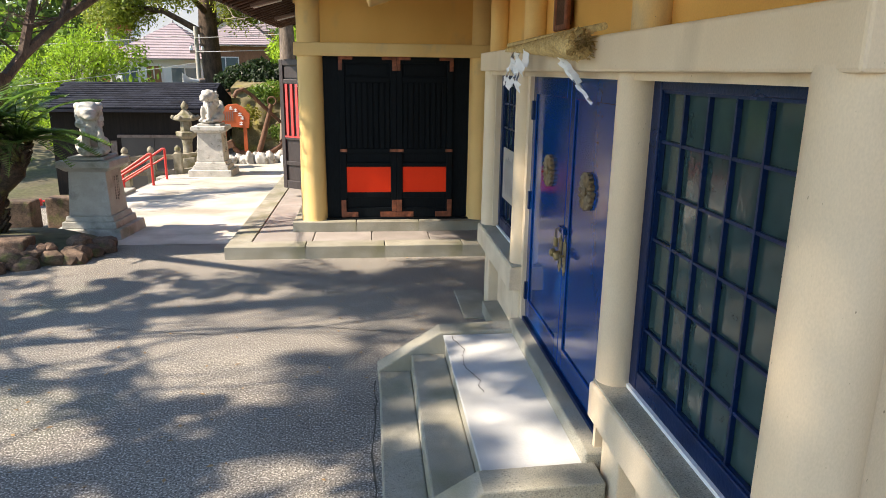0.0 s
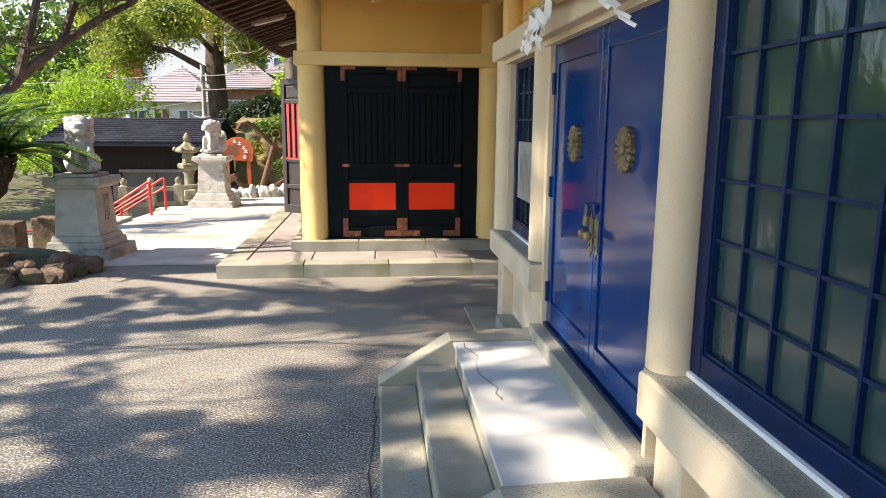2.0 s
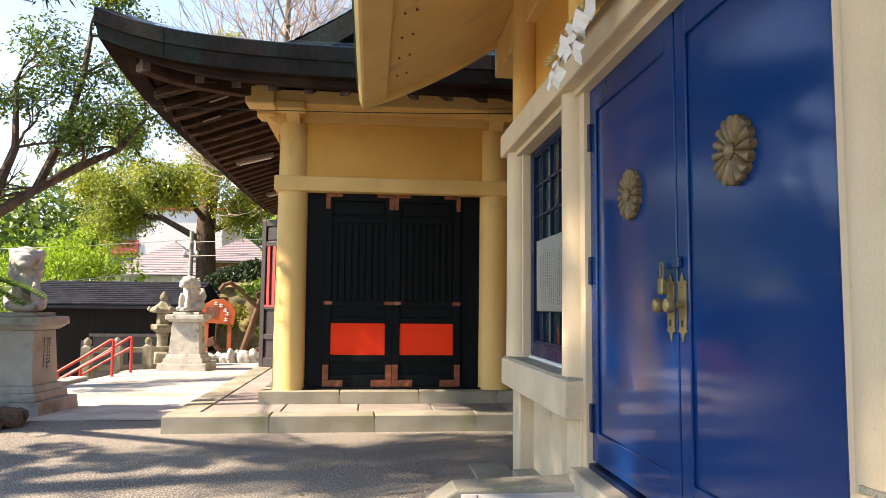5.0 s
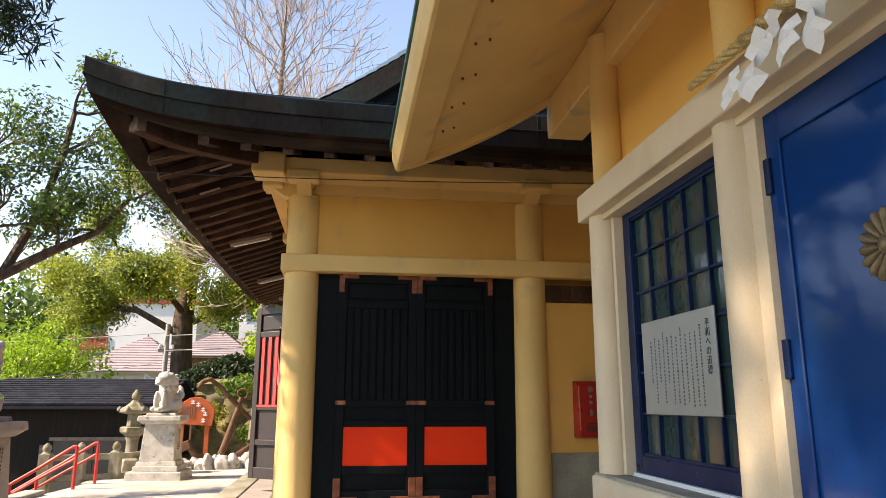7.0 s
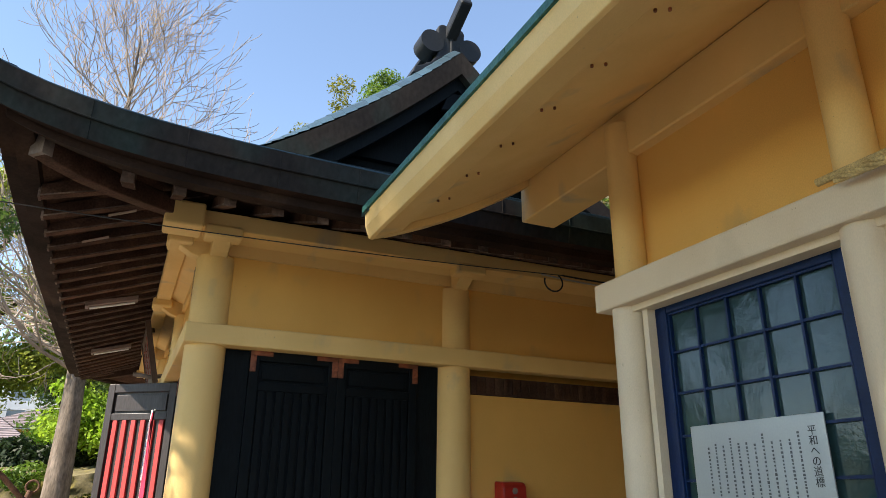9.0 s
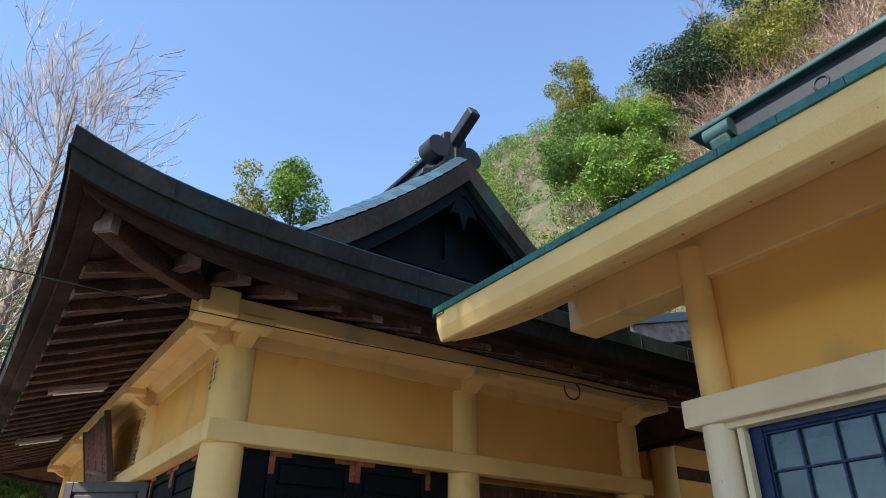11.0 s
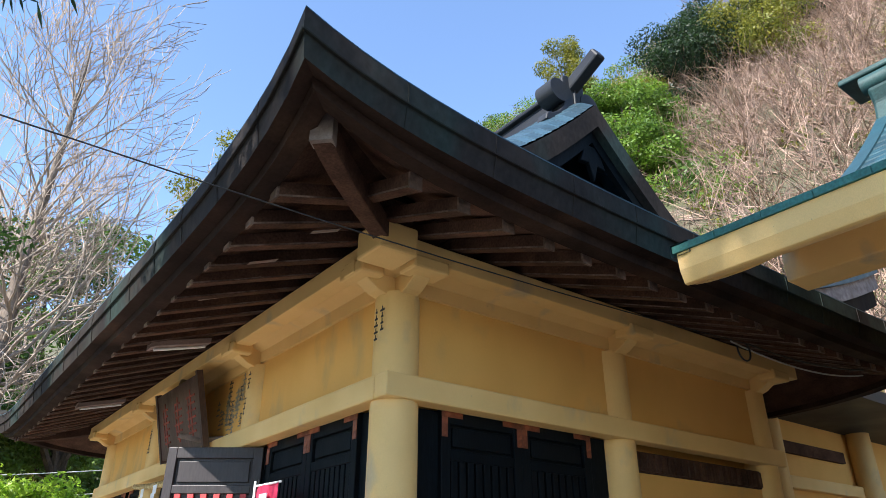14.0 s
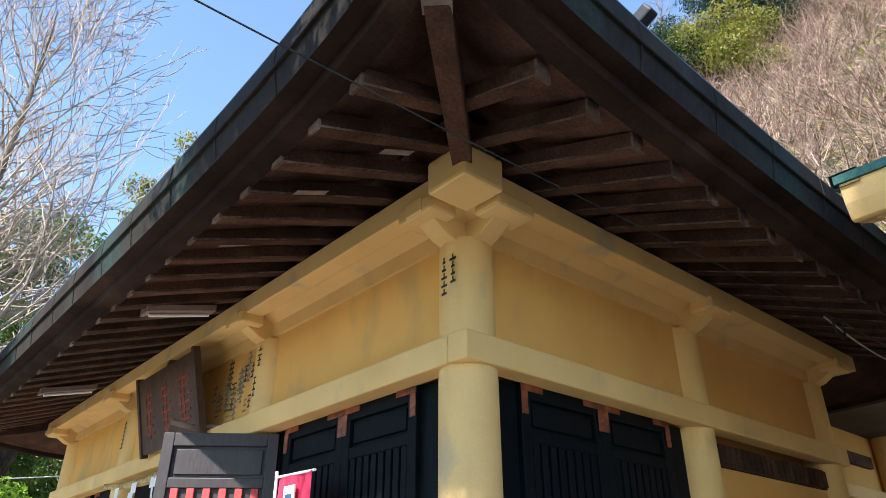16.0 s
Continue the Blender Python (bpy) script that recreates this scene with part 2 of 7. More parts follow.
M_MOSSTONE = material("mossy_old_granite", (0.29, 0.26, 0.20), 0.9, second=(0.19, 0.17, 0.12), scale=5, amount=0.6, grain=120, grain_amount=0.25, bump=0.5, bump_scale=40, third=(0.13, 0.12, 0.055), third_scale=3.5, third_at=0.55)
M_STATUE = material("white_weathered_stone", (0.52, 0.50, 0.46), 0.85, second=(0.36, 0.35, 0.32), scale=6, amount=0.5, grain=120, grain_amount=0.15, bump=0.5, bump_scale=30, third=(0.2, 0.195, 0.17), third_scale=9, third_at=0.62)
M_ROCK = material("dark_mossy_rock", (0.15, 0.095, 0.065), 0.9, second=(0.06, 0.042, 0.03), scale=7, amount=0.6, grain=60, grain_amount=0.3, bump=0.8, bump_scale=18, third=(0.09, 0.10, 0.03), third_scale=4, third_at=0.6, objects=0.3)
M_REDRAIL = material("red_painted_steel", (0.60, 0.035, 0.03), 0.4, second=(0.5, 0.03, 0.025), scale=6, amount=0.3, bump=0.03)
M_GLASS = material("dark_wavy_glass", (0.020, 0.046, 0.048), 0.07, second=(0.030, 0.062, 0.062), scale=2.5, amount=0.4, grain=12, grain_amount=0.1, bump=0.14, bump_scale=14, rough_var=0.04)
M_PAPER = material("white_paper", (0.80, 0.80, 0.80), 0.8, second=(0.7, 0.7, 0.69), scale=3, amount=0.3, grain=100, grain_amount=0.03, bump=0.03)
M_NOTICE = material("grey_white_notice_board", (0.42, 0.43, 0.42), 0.38, 0.55, second=(0.36, 0.37, 0.36), scale=2, amount=0.3, grain=100, grain_amount=0.03, bump=0.02)
M_INK = material("black_ink", (0.02, 0.02, 0.022), 0.6, bump=0)
M_ROPE = material("straw_rope", (0.58, 0.42, 0.18), 0.85, second=(0.36, 0.24, 0.09), scale=14, amount=0.5, grain=120, grain_amount=0.3, bump=0.6, bump_scale=90)
M_BARK = material("grey_brown_bark", (0.12, 0.085, 0.06), 0.9, second=(0.06, 0.045, 0.032), scale=6, amount=0.6, grain=40, grain_amount=0.3, bump=0.9, bump_scale=14, stretch=(1, 1, 0.3))
M_DARKBARK = material("dark_bark", (0.12, 0.075, 0.05), 0.9, second=(0.05, 0.033, 0.023), scale=6, amount=0.6, grain=40, grain_amount=0.3, bump=0.9, bump_scale=14, stretch=(1, 1, 0.4))
M_TWIG = material("pale_bare_twigs", (0.36, 0.285, 0.225), 0.85, second=(0.24, 0.19, 0.15), scale=2, amount=0.5, bump=0.2)
M_GINKGO = material("grey_ginkgo_bark", (0.24, 0.19, 0.15), 0.9, second=(0.13, 0.10, 0.075), scale=5, amount=0.7, grain=30, grain_amount=0.35, bump=0.8, bump_scale=14, stretch=(1, 1, 0.25))
M_BRUSH = material("dry_tan_brush", (0.37, 0.25, 0.19), 0.9, second=(0.22, 0.14, 0.10), scale=0.25, amount=0.7, bump=0.0, island=0.6)


def leaf(name, a, b, c=None):
    return material(name, a, 0.5, second=b, scale=0.5, amount=0.6, grain=3, grain_amount=0.2, bump=0, third=c, third_scale=0.35, island=0.35, translucent=0.5)


M_LEAF = leaf("evergreen_leaves", (0.12, 0.20, 0.034), (0.06, 0.115, 0.024), (0.27, 0.27, 0.04))
M_LEAFDARK = leaf("dark_evergreen_leaves", (0.03, 0.06, 0.018), (0.016, 0.035, 0.012))
M_LEAFFRESH = leaf("fresh_spring_leaves", (0.36, 0.52, 0.045), (0.22, 0.38, 0.03))
M_LEAFYELLOW = leaf("yellow_green_leaves", (0.27, 0.25, 0.03), (0.11, 0.13, 0.018))
# Sunlight on the large evergreen's crown is put into this brighter yellow-green.
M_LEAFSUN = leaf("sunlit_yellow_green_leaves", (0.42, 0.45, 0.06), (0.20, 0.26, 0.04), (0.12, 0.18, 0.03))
M_FROND = leaf("cycad_fronds", (0.15, 0.27, 0.05), (0.09, 0.18, 0.035))
M_LEAFMID = leaf("mid_green_leaves", (0.17, 0.28, 0.03), (0.08, 0.15, 0.02))
M_SOIL = material("dark_hill_soil", (0.09, 0.075, 0.045), 0.95, second=(0.05, 0.06, 0.02), scale=0.5, amount=0.6, grain=6, grain_amount=0.4, bump=0.5, bump_scale=4)

# ---- ground ----
def smooth(a, b, x):
    t = min(1.0, max(0.0, (x - a) / (b - a)))
    return t * t * (3 - 2 * t)


def ground_z(x, y):
    z = -0.022 * min(max(0.0, y - 9.0), 11.0)
    z += -1.75 * smooth(-4.95, -5.15, x) * smooth(13.6, 15.2, y)          # lower terrace beside the stairs
    z += -1.3 * smooth(-8.0, -14.0, x) * (1 - smooth(13.6, 15.2, y))
    d = 0.966 * (x - 1.5) + 0.259 * (y - 10)                                # wooded hill behind the halls
    z += 1.2 * max(0.0, min(d, 62.0) - 11.5)
    z += 4.5 * smooth(30, 60, y) * smooth(2, -20, x) * 0.6
    return z


axis_x = sorted(set([-900, -400, -200, -120, -80, -60, -45, -35, -28, -24, -20, -17, -14, -12, -10, -8, -6.5, -5.5, -5.15, -5.05, -4.95, -4.5] + [round(-4 + 0.8 * i, 2) for i in range(15)] + [9, 10, 11, 12, 13, 14, 16, 18, 22, 26, 32, 40, 50, 58, 66, 75, 90, 120, 200, 400, 900]))
axis_y = sorted(set([-900, -400, -200, -100, -60, -40, -28, -20, -15, -10, -7, -5, -3.5] + [round(-2.5 + 0.8 * i, 2) for i in range(20)] + [13.8, 14.1, 14.4, 14.8, 15.2, 16, 17, 18, 19, 20, 22, 25, 28, 32, 36, 42, 50, 60, 75, 90, 120, 200, 400, 900]))
bm = bm_sheet(bmesh.new(), [[(x, y, ground_z(x, y)) for x in axis_x] for y in axis_y])
ground = structure("ground", bm, M_ASPHALT, "grey worn asphalt courtyard ground running out to the hill", "ground", smooth=True)
ground.data.materials.append(M_SOIL)
for poly in ground.data.polygons:
    c = poly.center
    if 0.966 * (c.x - 1.5) + 0.259 * (c.y - 10) > 11.0 or c.y > 24 or c.x < -14 or c.z < -1.0:
        poly.material_index = 1
# pale concrete in front of the hall
bm = bm_sheet(bmesh.new(), [[(x, y, ground_z(x, y) + 0.006) for x in (-4.9, -3.9, -3.0, -2.2, -1.9)] for y in (9.9, 11, 12, 13, 14, 15, 16, 17, 18, 19, 20.4, 24)])
structure("pavement", bm, M_PALEGROUND, "pale sunlit concrete paving in front of the hall", "pavement", smooth=True)

# ---- main hall ----
hall = thing("shrine_hall", "cream plastered shrine hall with black doors and dark curved copper roof", "shrine hall")
CX, CY = 1.67, 14.1                      # middle of the hall
COLS_X = [-0.73, 1.67, 4.07]
COLS_Y = [10.085, 12.5, 15.7, 18.115]
FLOOR, BEAM0, BEAM1, HEAD = 0.30, 2.587, 2.761, 3.56

platform = structure("hall_platform", boxes((-1.81, 8.98, -0.3, 6.6, 20.2, 0.135)), M_CONCRETE, "grey stone platform round the hall", "platform")
step2 = structure("hall_upper_step", boxes((-1.02, 9.84, 0.1, 6.3, 19.3, 0.262)), M_CONCRETE, "upper stone step under the hall columns", "step")

core = boxes((COLS_X[0] + 0.12, COLS_Y[0] + 0.12, FLOOR, COLS_X[2] - 0.1, COLS_Y[3] - 0.1, 3.95))
part("inner_wall", core, M_OCHRE, hall)
part("upper_wall", boxes((COLS_X[0], COLS_Y[0] - 0.07, BEAM1 - 0.06, COLS_X[2], COLS_Y[0] + 0.12, 3.60)), M_OCHRE, hall)
part("upper_wall", boxes((COLS_X[0] - 0.07, COLS_Y[0], BEAM1 - 0.06, COLS_X[0] + 0.12, COLS_Y[3], 3.60)), M_OCHRE, hall)
for x in COLS_X:
    for y in COLS_Y:
        if x in (COLS_X[0], COLS_X[2]) or y in (COLS_Y[0], COLS_Y[3]):
            part("column", lathe([(0.195, FLOOR), (0.185, FLOOR + 0.04), (0.178, 1.2), (0.174, BEAM0 + 0.02)], (x, y, 0), 32), M_CREAMHALL, hall, smooth=True)
            part("upper_column", lathe([(0.17, BEAM1 - 0.02), (0.17, 3.36), (0.165, 3.4)], (x, y, 0), 32), M_CREAMHALL, hall, smooth=True)
X0, X1, Y0, Y1 = COLS_X[0] - 0.2, COLS_X[2] + 0.2, COLS_Y[0] - 0.2, COLS_Y[3] + 0.2
part("tie_beam", boxes((X0, Y0, BEAM0, X1, Y0 + 0.16, BEAM1)), M_CREAMHALL, hall, bevel=0.012)
part("tie_beam", boxes((X0, Y0 + 0.16, BEAM0, X0 + 0.16, Y1, BEAM1)), M_CREAMHALL, hall, bevel=0.012)
part("tie_beam", boxes((X1 - 0.16, Y0 + 0.16, BEAM0, X1, Y1, BEAM1)), M_CREAMHALL, hall, bevel=0.012)
# outer purlins on bracket arms, with the boarded strip between wall and purlin
PX0, PY0 = -1.13, 9.66
PX1, PY1 = 2 * CX - PX0, 2 * CY - PY0
PZ0, PZ1 = 3.545, 3.70
part("purlin", boxes((PX0, PY0, PZ0, PX1, PY0 + 0.15, PZ1)), M_CREAMHALL, hall, bevel=0.008)
part("purlin", boxes((PX0, PY0 + 0.15, PZ0, PX0 + 0.15, PY1, PZ1)), M_CREAMHALL, hall, bevel=0.008)
part("purlin", boxes((PX1 - 0.15, PY0 + 0.15, PZ0, PX1, PY1, PZ1)), M_CREAMHALL, hall, bevel=0.008)
part("soffit_board", prism([(PY0 + 0.1, 3.60), (COLS_Y[0] + 0.1, 3.47), (COLS_Y[0] + 0.1, 3.52), (PY0 + 0.1, 3.65)], "x", PX0 + 0.1, COLS_X[2]), M_CREAMHALL, hall)
part("soffit_board", prism([(PX0 + 0.1, 3.60), (COLS_X[0] + 0.1, 3.47), (COLS_X[0] + 0.1, 3.52), (PX0 + 0.1, 3.65)], "y", COLS_Y[0] - 0.3, PY1), M_CREAMHALL, hall)
part("wall_plate", boxes((COLS_X[0], COLS_Y[0] - 0.10, 3.42, COLS_X[2], COLS_Y[0] + 0.10, 3.598)), M_CREAMHALL, hall)
part("wall_plate", boxes((COLS_X[0] - 0.10, COLS_Y[0] + 0.10, 3.42, COLS_X[0] + 0.10, COLS_Y[3], 3.598)), M_CREAMHALL, hall)
ARM = [(0.0, 3.36), (0.10, 3.36), (0.22, 3.40), (0.33, 3.47), (0.44, 3.48), (0.44, 3.58), (0.0, 3.58)]
for x in COLS_X:
    part("bracket_arm", prism([(COLS_Y[0] - u, z) for u, z in ARM], "x", x - 0.075, x + 0.075), M_CREAMHALL, hall, bevel=0.008)
    part("bearing_block", boxes((x - 0.16, PY0 - 0.03, 3.47, x + 0.16, PY0 + 0.18, PZ0 + 0.03)), M_CREAMHALL, hall, bevel=0.02)
for y in COLS_Y:
    part("bracket_arm", prism([(COLS_X[0] - u, z) for u, z in ARM], "y", y - 0.075, y + 0.075), M_CREAMHALL, hall, bevel=0.008)
    part("bearing_block", boxes((PX0 - 0.03, y - 0.16, 3.47, PX0 + 0.18, y + 0.16, PZ0 + 0.03)), M_CREAMHALL, hall, bevel=0.02)
part("corner_block", boxes((PX0 - 0.10, PY0 - 0.10, 3.50, PX0 + 0.22, PY0 + 0.22, PZ1 + 0.02)), M_CREAMHALL, hall, bevel=0.02)
# plaster panels of the side bay
part("wall_panel", boxes((1.80, 10.03, 0.80, 3.95, 10.10, 2.34)), M_OCHRE, hall, bevel=0.006)
part("vent_slot", boxes((1.84, 10.02, 2.345, 3.94, 10.12, 2.525)), M_RAFTER, hall, "dark slatted vent under the beam")
for i in range(20):
    part("vent_slat", boxes((1.90 + i * 0.103, 10.0, 2.36, 1.94 + i * 0.103, 10.02, 2.51)), M_RAFTER, hall)
part("plinth", boxes((1.8, 10.06, FLOOR - 0.04, 4.0, 10.14, 0.80)), M_CONCRETE, hall)


M_REDSLAT = material("dull_crimson_slat", (0.50, 0.05, 0.05), 0.6, second=(0.40, 0.04, 0.04), scale=4, amount=0.4, grain=60, grain_amount=0.15, bump=0.08, stretch=(1, 1, 0.2))
M_LEAFWOOD = material("dark_grey_brown_wood", (0.032, 0.025, 0.026), 0.5, second=(0.022, 0.017, 0.018), scale=4, grain=60, grain_amount=0.3, bump=0.1, stretch=(1, 1, 0.2))


def lattice_door(parent, m, w, h, lower_red=True, open_leaf=False):
    """A black framed door leaf, its face towards -y in its own space, with a slatted upper and panelled lower part."""
    leafob = new("door")
    leafob.parent = parent
    leafob.matrix_basis = m
    st = 0.085
    wood = M_LEAFWOOD if open_leaf else M_BLACK
    top, low = (0.41, 0.94) if open_leaf else (0.36, 1.0)
    rails = [(0.0, 0.14), (h - 0.10, h), (h - top, h - top + 0.075), (low - 0.07, low)] + ([(0.42, 0.49)] if open_leaf else [(0.29, 0.37), (0.74, 0.80)])
    local("frame", boxes((0, 0, 0, st, 0.06, h), (w - st, 0, 0, w, 0.06, h), *[(st, 0.003, z0, w - st, 0.057, z1) for z0, z1 in rails]), wood, leafob, bevel=0.006)
    local("backing", boxes((st, 0.035, 0.1, w - st, 0.05, h - 0.05)), wood, leafob)
    if lower_red:
        local("red_panel", boxes((st, 0.018, 0.37, w - st, 0.034, 0.74)), M_RED, leafob, "bright vermilion panel")
    local("top_panel", boxes((st + 0.03, 0.014, h - top + 0.10, w - st - 0.03, 0.034, h - 0.125)), wood, leafob, bevel=0.004)
    n = 6 if open_leaf else 8
    for i in range(n):
        x = st + (w - 2 * st) * (i + 0.5) / n
        local("slat", boxes((x - 0.028, 0.008, low, x + 0.028, 0.034, h - top)), M_REDSLAT if open_leaf else wood, leafob, bevel=0.004)
    if open_leaf:
        local("red_rail", boxes((st, 0.0, low - 0.03, w - st, 0.002, low)), M_REDSLAT, leafob)
    if not open_leaf:
        z = h
        for a, b in ((0.0, 1), (w, -1)):
            local("corner_fitting", boxes(*[tuple([min(a, a + b * 0.20), -0.008, z - 0.055, max(a, a + b * 0.20), 0.0, z - 0.003]), tuple([min(a, a + b * 0.055), -0.010, z - 0.20, max(a, a + b * 0.055), -0.002, z - 0.056])]), M_COPPER, leafob, "stepped copper corner fitting", bevel=0.004)
            local("corner_fitting", boxes((min(a, a + b * 0.24), -0.008, 0.005, max(a, a + b * 0.24), 0.0, 0.085), (min(a, a + b * 0.07), -0.010, 0.086, max(a, a + b * 0.07), -0.002, 0.26)), M_COPPER, leafob, "copper corner fitting", bevel=0.004)
            local("hinge_plate", boxes((min(a, a + b * 0.10), -0.009, 0.955, max(a, a + b * 0.10), 0.0, 0.995)), M_COPPER, leafob)
    return leafob


# the side entrance, closed
for x0, x1, y0 in ((-0.58, -0.345, 10.075), (1.265, 1.52, 10.075), (-0.345, 1.265, 10.10)):
    part("door_frame", boxes((x0, y0, FLOOR, x1, 10.2, BEAM0)), M_BLACK, hall)
part("threshold", boxes((-0.56, 9.98, FLOOR - 0.045, 1.5, 10.2, FLOOR + 0.02)), M_BLACK, hall)
for x, w in ((-0.343, 0.802), (0.461, 0.802)):
    lattice_door(hall, pose(x, 10.035, FLOOR + 0.02), w, 2.28)
# front doors beside the corner, closed
for y0, y1 in ((10.22, 10.50), (12.10, 12.36)):
    part("door_frame", boxes((COLS_X[0] - 0.01, y0, FLOOR, COLS_X[0] + 0.1, y1, BEAM0)), M_BLACK, hall)
for k in range(2):
    lattice_door(hall, pose(COLS_X[0] - 0.05, 12.10 - 0.80 * k, FLOOR + 0.02, 0, 0, -90), 0.80, 2.28)
for y, wy in ((15.86, 0.85), (16.9, 0.85)):
    lattice_door(hall, pose(COLS_X[0] - 0.05, y + wy, FLOOR + 0.02, 0, 0, -90), wy, 2.28)
# entrance bay: a flat black panel painted as the opening's shade, and one leaf folded out
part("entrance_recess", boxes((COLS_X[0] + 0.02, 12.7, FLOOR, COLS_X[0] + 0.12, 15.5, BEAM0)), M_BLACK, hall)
lattice_door(hall, pose(-1.486, 12.727, 0.325, 0, 0, -37.8), 0.886, 2.245, lower_red=False, open_leaf=True)

# ---- hall roof ----
EX0, EX1, EY0, EY1 = -2.42, 2 * CX + 2.42, 8.42, 2 * CY - 8.42
VERGE, GABLE = 9.9, 10.35


def eave_z(d, length):
    return 3.735 + 0.29 * (math.exp(-d / 0.72) + math.exp(-(length - d) / 0.72))


def flare(c):
    """The long eaves draw in a little between their corners."""
    return 0.07 * (1 - math.exp(-(c - EY0) / 0.5) - math.exp(-(EY1 - c) / 0.5))


def rise(u):
    return 0.2528 * u + 0.0924 * u * u


def lift(d, u):
    """How much the corner's upturn still lifts the roof at u behind the eave."""
    return math.exp(-u / 1.3) * d


def roof_point(side, s, u):
    """side 0: -y, 1: -x, 2: +x, 3: +y; s along the eave from 0 to 1, u in from it."""
    long_x = side in (0, 3)
    a, b = (EX0, EX1) if long_x else (EY0, EY1)
    inset = min(u, VERGE - EY0) if not long_x else u
    c = a + inset + (b - a - 2 * inset) * s
    z = 3.675 + lift(eave_z(c - a, b - a) - 3.675, u) + rise(u)
    draw = flare(c) * max(0.0, 1 - u / 1.3)
    if not long_x and u > 1.0:                 # the surface rolls down towards the verge
        e = min(1.0, max(0.0, min(c - VERGE, 2 * CY - VERGE - c) / 0.6))
        z += 0.27 * min(1.0, (u - 1.0) / 1.6) * (1 - (1 - e) ** 2.2)
    if side == 0:
        return (c, EY0 + u, z)
    if side == 3:
        return (c, EY1 - u, z)
    return (EX0 + u + draw, c, z) if side == 1 else (EX1 - u - draw, c, z)


def spaced(n):
    return [0.5 - 0.5 * math.cos(math.pi * i / n) for i in range(n + 1)]


SEG = [0.5 * (a + i / 28) for i, a in enumerate(spaced(28))]
roof = part("roof", bmesh.new(), M_ROOFSLATE, hall, "dark blue-grey copper sheet roof")
bm = bmesh.new()
for side, depth in ((0, GABLE - EY0), (3, GABLE - EY0), (1, CX - EX0), (2, CX - EX0)):
    n = 16 if side in (0, 3) else 34
    us = [depth * i / n for i in range(n + 1)]
    for i in range(n):                     # lapped courses
        lo = [Vector(roof_point(side, s, us[i])) + Vector((0, 0, 0.012)) for s in SEG]
        hi = [Vector(roof_point(side, s, us[i + 1])) for s in SEG]
        for k in range(len(SEG) - 1):
            q = [lo[k], lo[k + 1], hi[k + 1], hi[k]]
            bm.faces.new([bm.verts.new(p) for p in q])
        base = [p - Vector((0, 0, 0.012)) for p in lo]
        bm_sheet(bm, [base, lo])
bm.to_mesh(roof.data)
bm.free()


def eave_band(profile, side):
    """A band along one eave; profile rows are (inset, drop)."""
    bm = bmesh.new()
    for side in (side,):
        long_x = side in (0, 3)
        a, b = (EX0, EX1) if long_x else (EY0, EY1)
        rows = []
        for o, dz in profile:
            row = []
            for s in SEG:
                c = a + o + (b - a - 2 * o) * s
                z = eave_z((b - a) * s, b - a) + dz
                f = 0.0 if long_x else flare(c)
                row.append([(c, EY0 + o, z), (EX0 + o + f, c, z), (EX1 - o - f, c, z), (c, EY1 - o, z)][side])
            rows.append(row)
        bm_sheet(bm, rows)
    return bm


for side in range(4):
    part("eave_fascia", eave_band([(0.12, 0.03), (0.0, 0.004), (0.0, -0.135), (0.012, -0.143), (0.035, -0.28)], side), M_FASCIA, roof, "dull dark copper eave fascia with patina")
    part("eave_board", eave_band([(0.035, -0.28), (0.13, -0.285), (0.14, -0.345), (0.26, -0.35), (0.27, -0.29)], side), M_EAVE, roof, "dark brown eave board")
    part("eave_soffit", eave_band([(0.24, -0.30), (0.32, -0.28), (1.0, -0.01), (1.3, 0.14)], side), M_RAFTER, roof, "dark brown boarded soffit")
def fascia_seams(side):
    """Folded joints between the copper sheets of one eave, and the long lap above them."""
    a, b = (EX0, EX1) if side == 0 else (EY0, EY1)
    n = int((b - a) / 0.62)
    for k in range(1, n):
        c = a + (b - a) * (k + 0.13 * math.sin(3.1 * k)) / n
        z = eave_z(c - a, b - a)
        q = [(c, EY0 + o, z + dz) if side == 0 else (EX0 + o + flare(c), c, z + dz) for o, dz in ((-0.001, -0.002), (-0.001, -0.135), (0.008, -0.143), (0.032, -0.278))]
        part("fascia_seam", tube(q, 0.0045, 5), M_FASCIA, roof)
    rows = [a + (b - a) * t for t in SEG]
    part("fascia_lap", tube([(c, EY0 - 0.002, eave_z(c - a, b - a) - 0.137) if side == 0 else (EX0 - 0.002 + flare(c), c, eave_z(c - a, b - a) - 0.137) for c in rows], 0.008, 6), M_FASCIA, roof)


fascia_seams(0)
fascia_seams(1)
for k in range(5):                         # lapped sheet edges turning up from the eave
    o0, o1 = 0.002 + 0.05 * k, 0.058 + 0.05 * k
    rows = []
    for o, up in ((o0, 0.008), (o1, 0.0)):
        row = []
        for t in SEG:
            c = EX0 + o + (EX1 - EX0 - 2 * o) * t
            d = min(c - EX0, EX1 - c)
            row.append((c, EY0 + o, eave_z((EX1 - EX0) * t, EX1 - EX0) + 0.006 + (0.62 * o + up) * (1 - math.exp(-d / 1.1))))
        rows.append(row)
    part("sheet_edge", bm_sheet(bmesh.new(), rows), M_ROOFSLATE, roof)
bm = bmesh.new()
bm_box(bm, EX0 + 1.15, EY0 + 1.15, 3.84, EX1 - 1.15, EY1 - 1.15, 3.9)
part("ceiling_board", bm, M_RAFTER, roof)


M_WORN = material("worn_rafter_edge", (0.20, 0.14, 0.115), 0.8, second=(0.09, 0.055, 0.042), scale=6, amount=0.9, grain=40, grain_amount=0.3, bump=0.1)


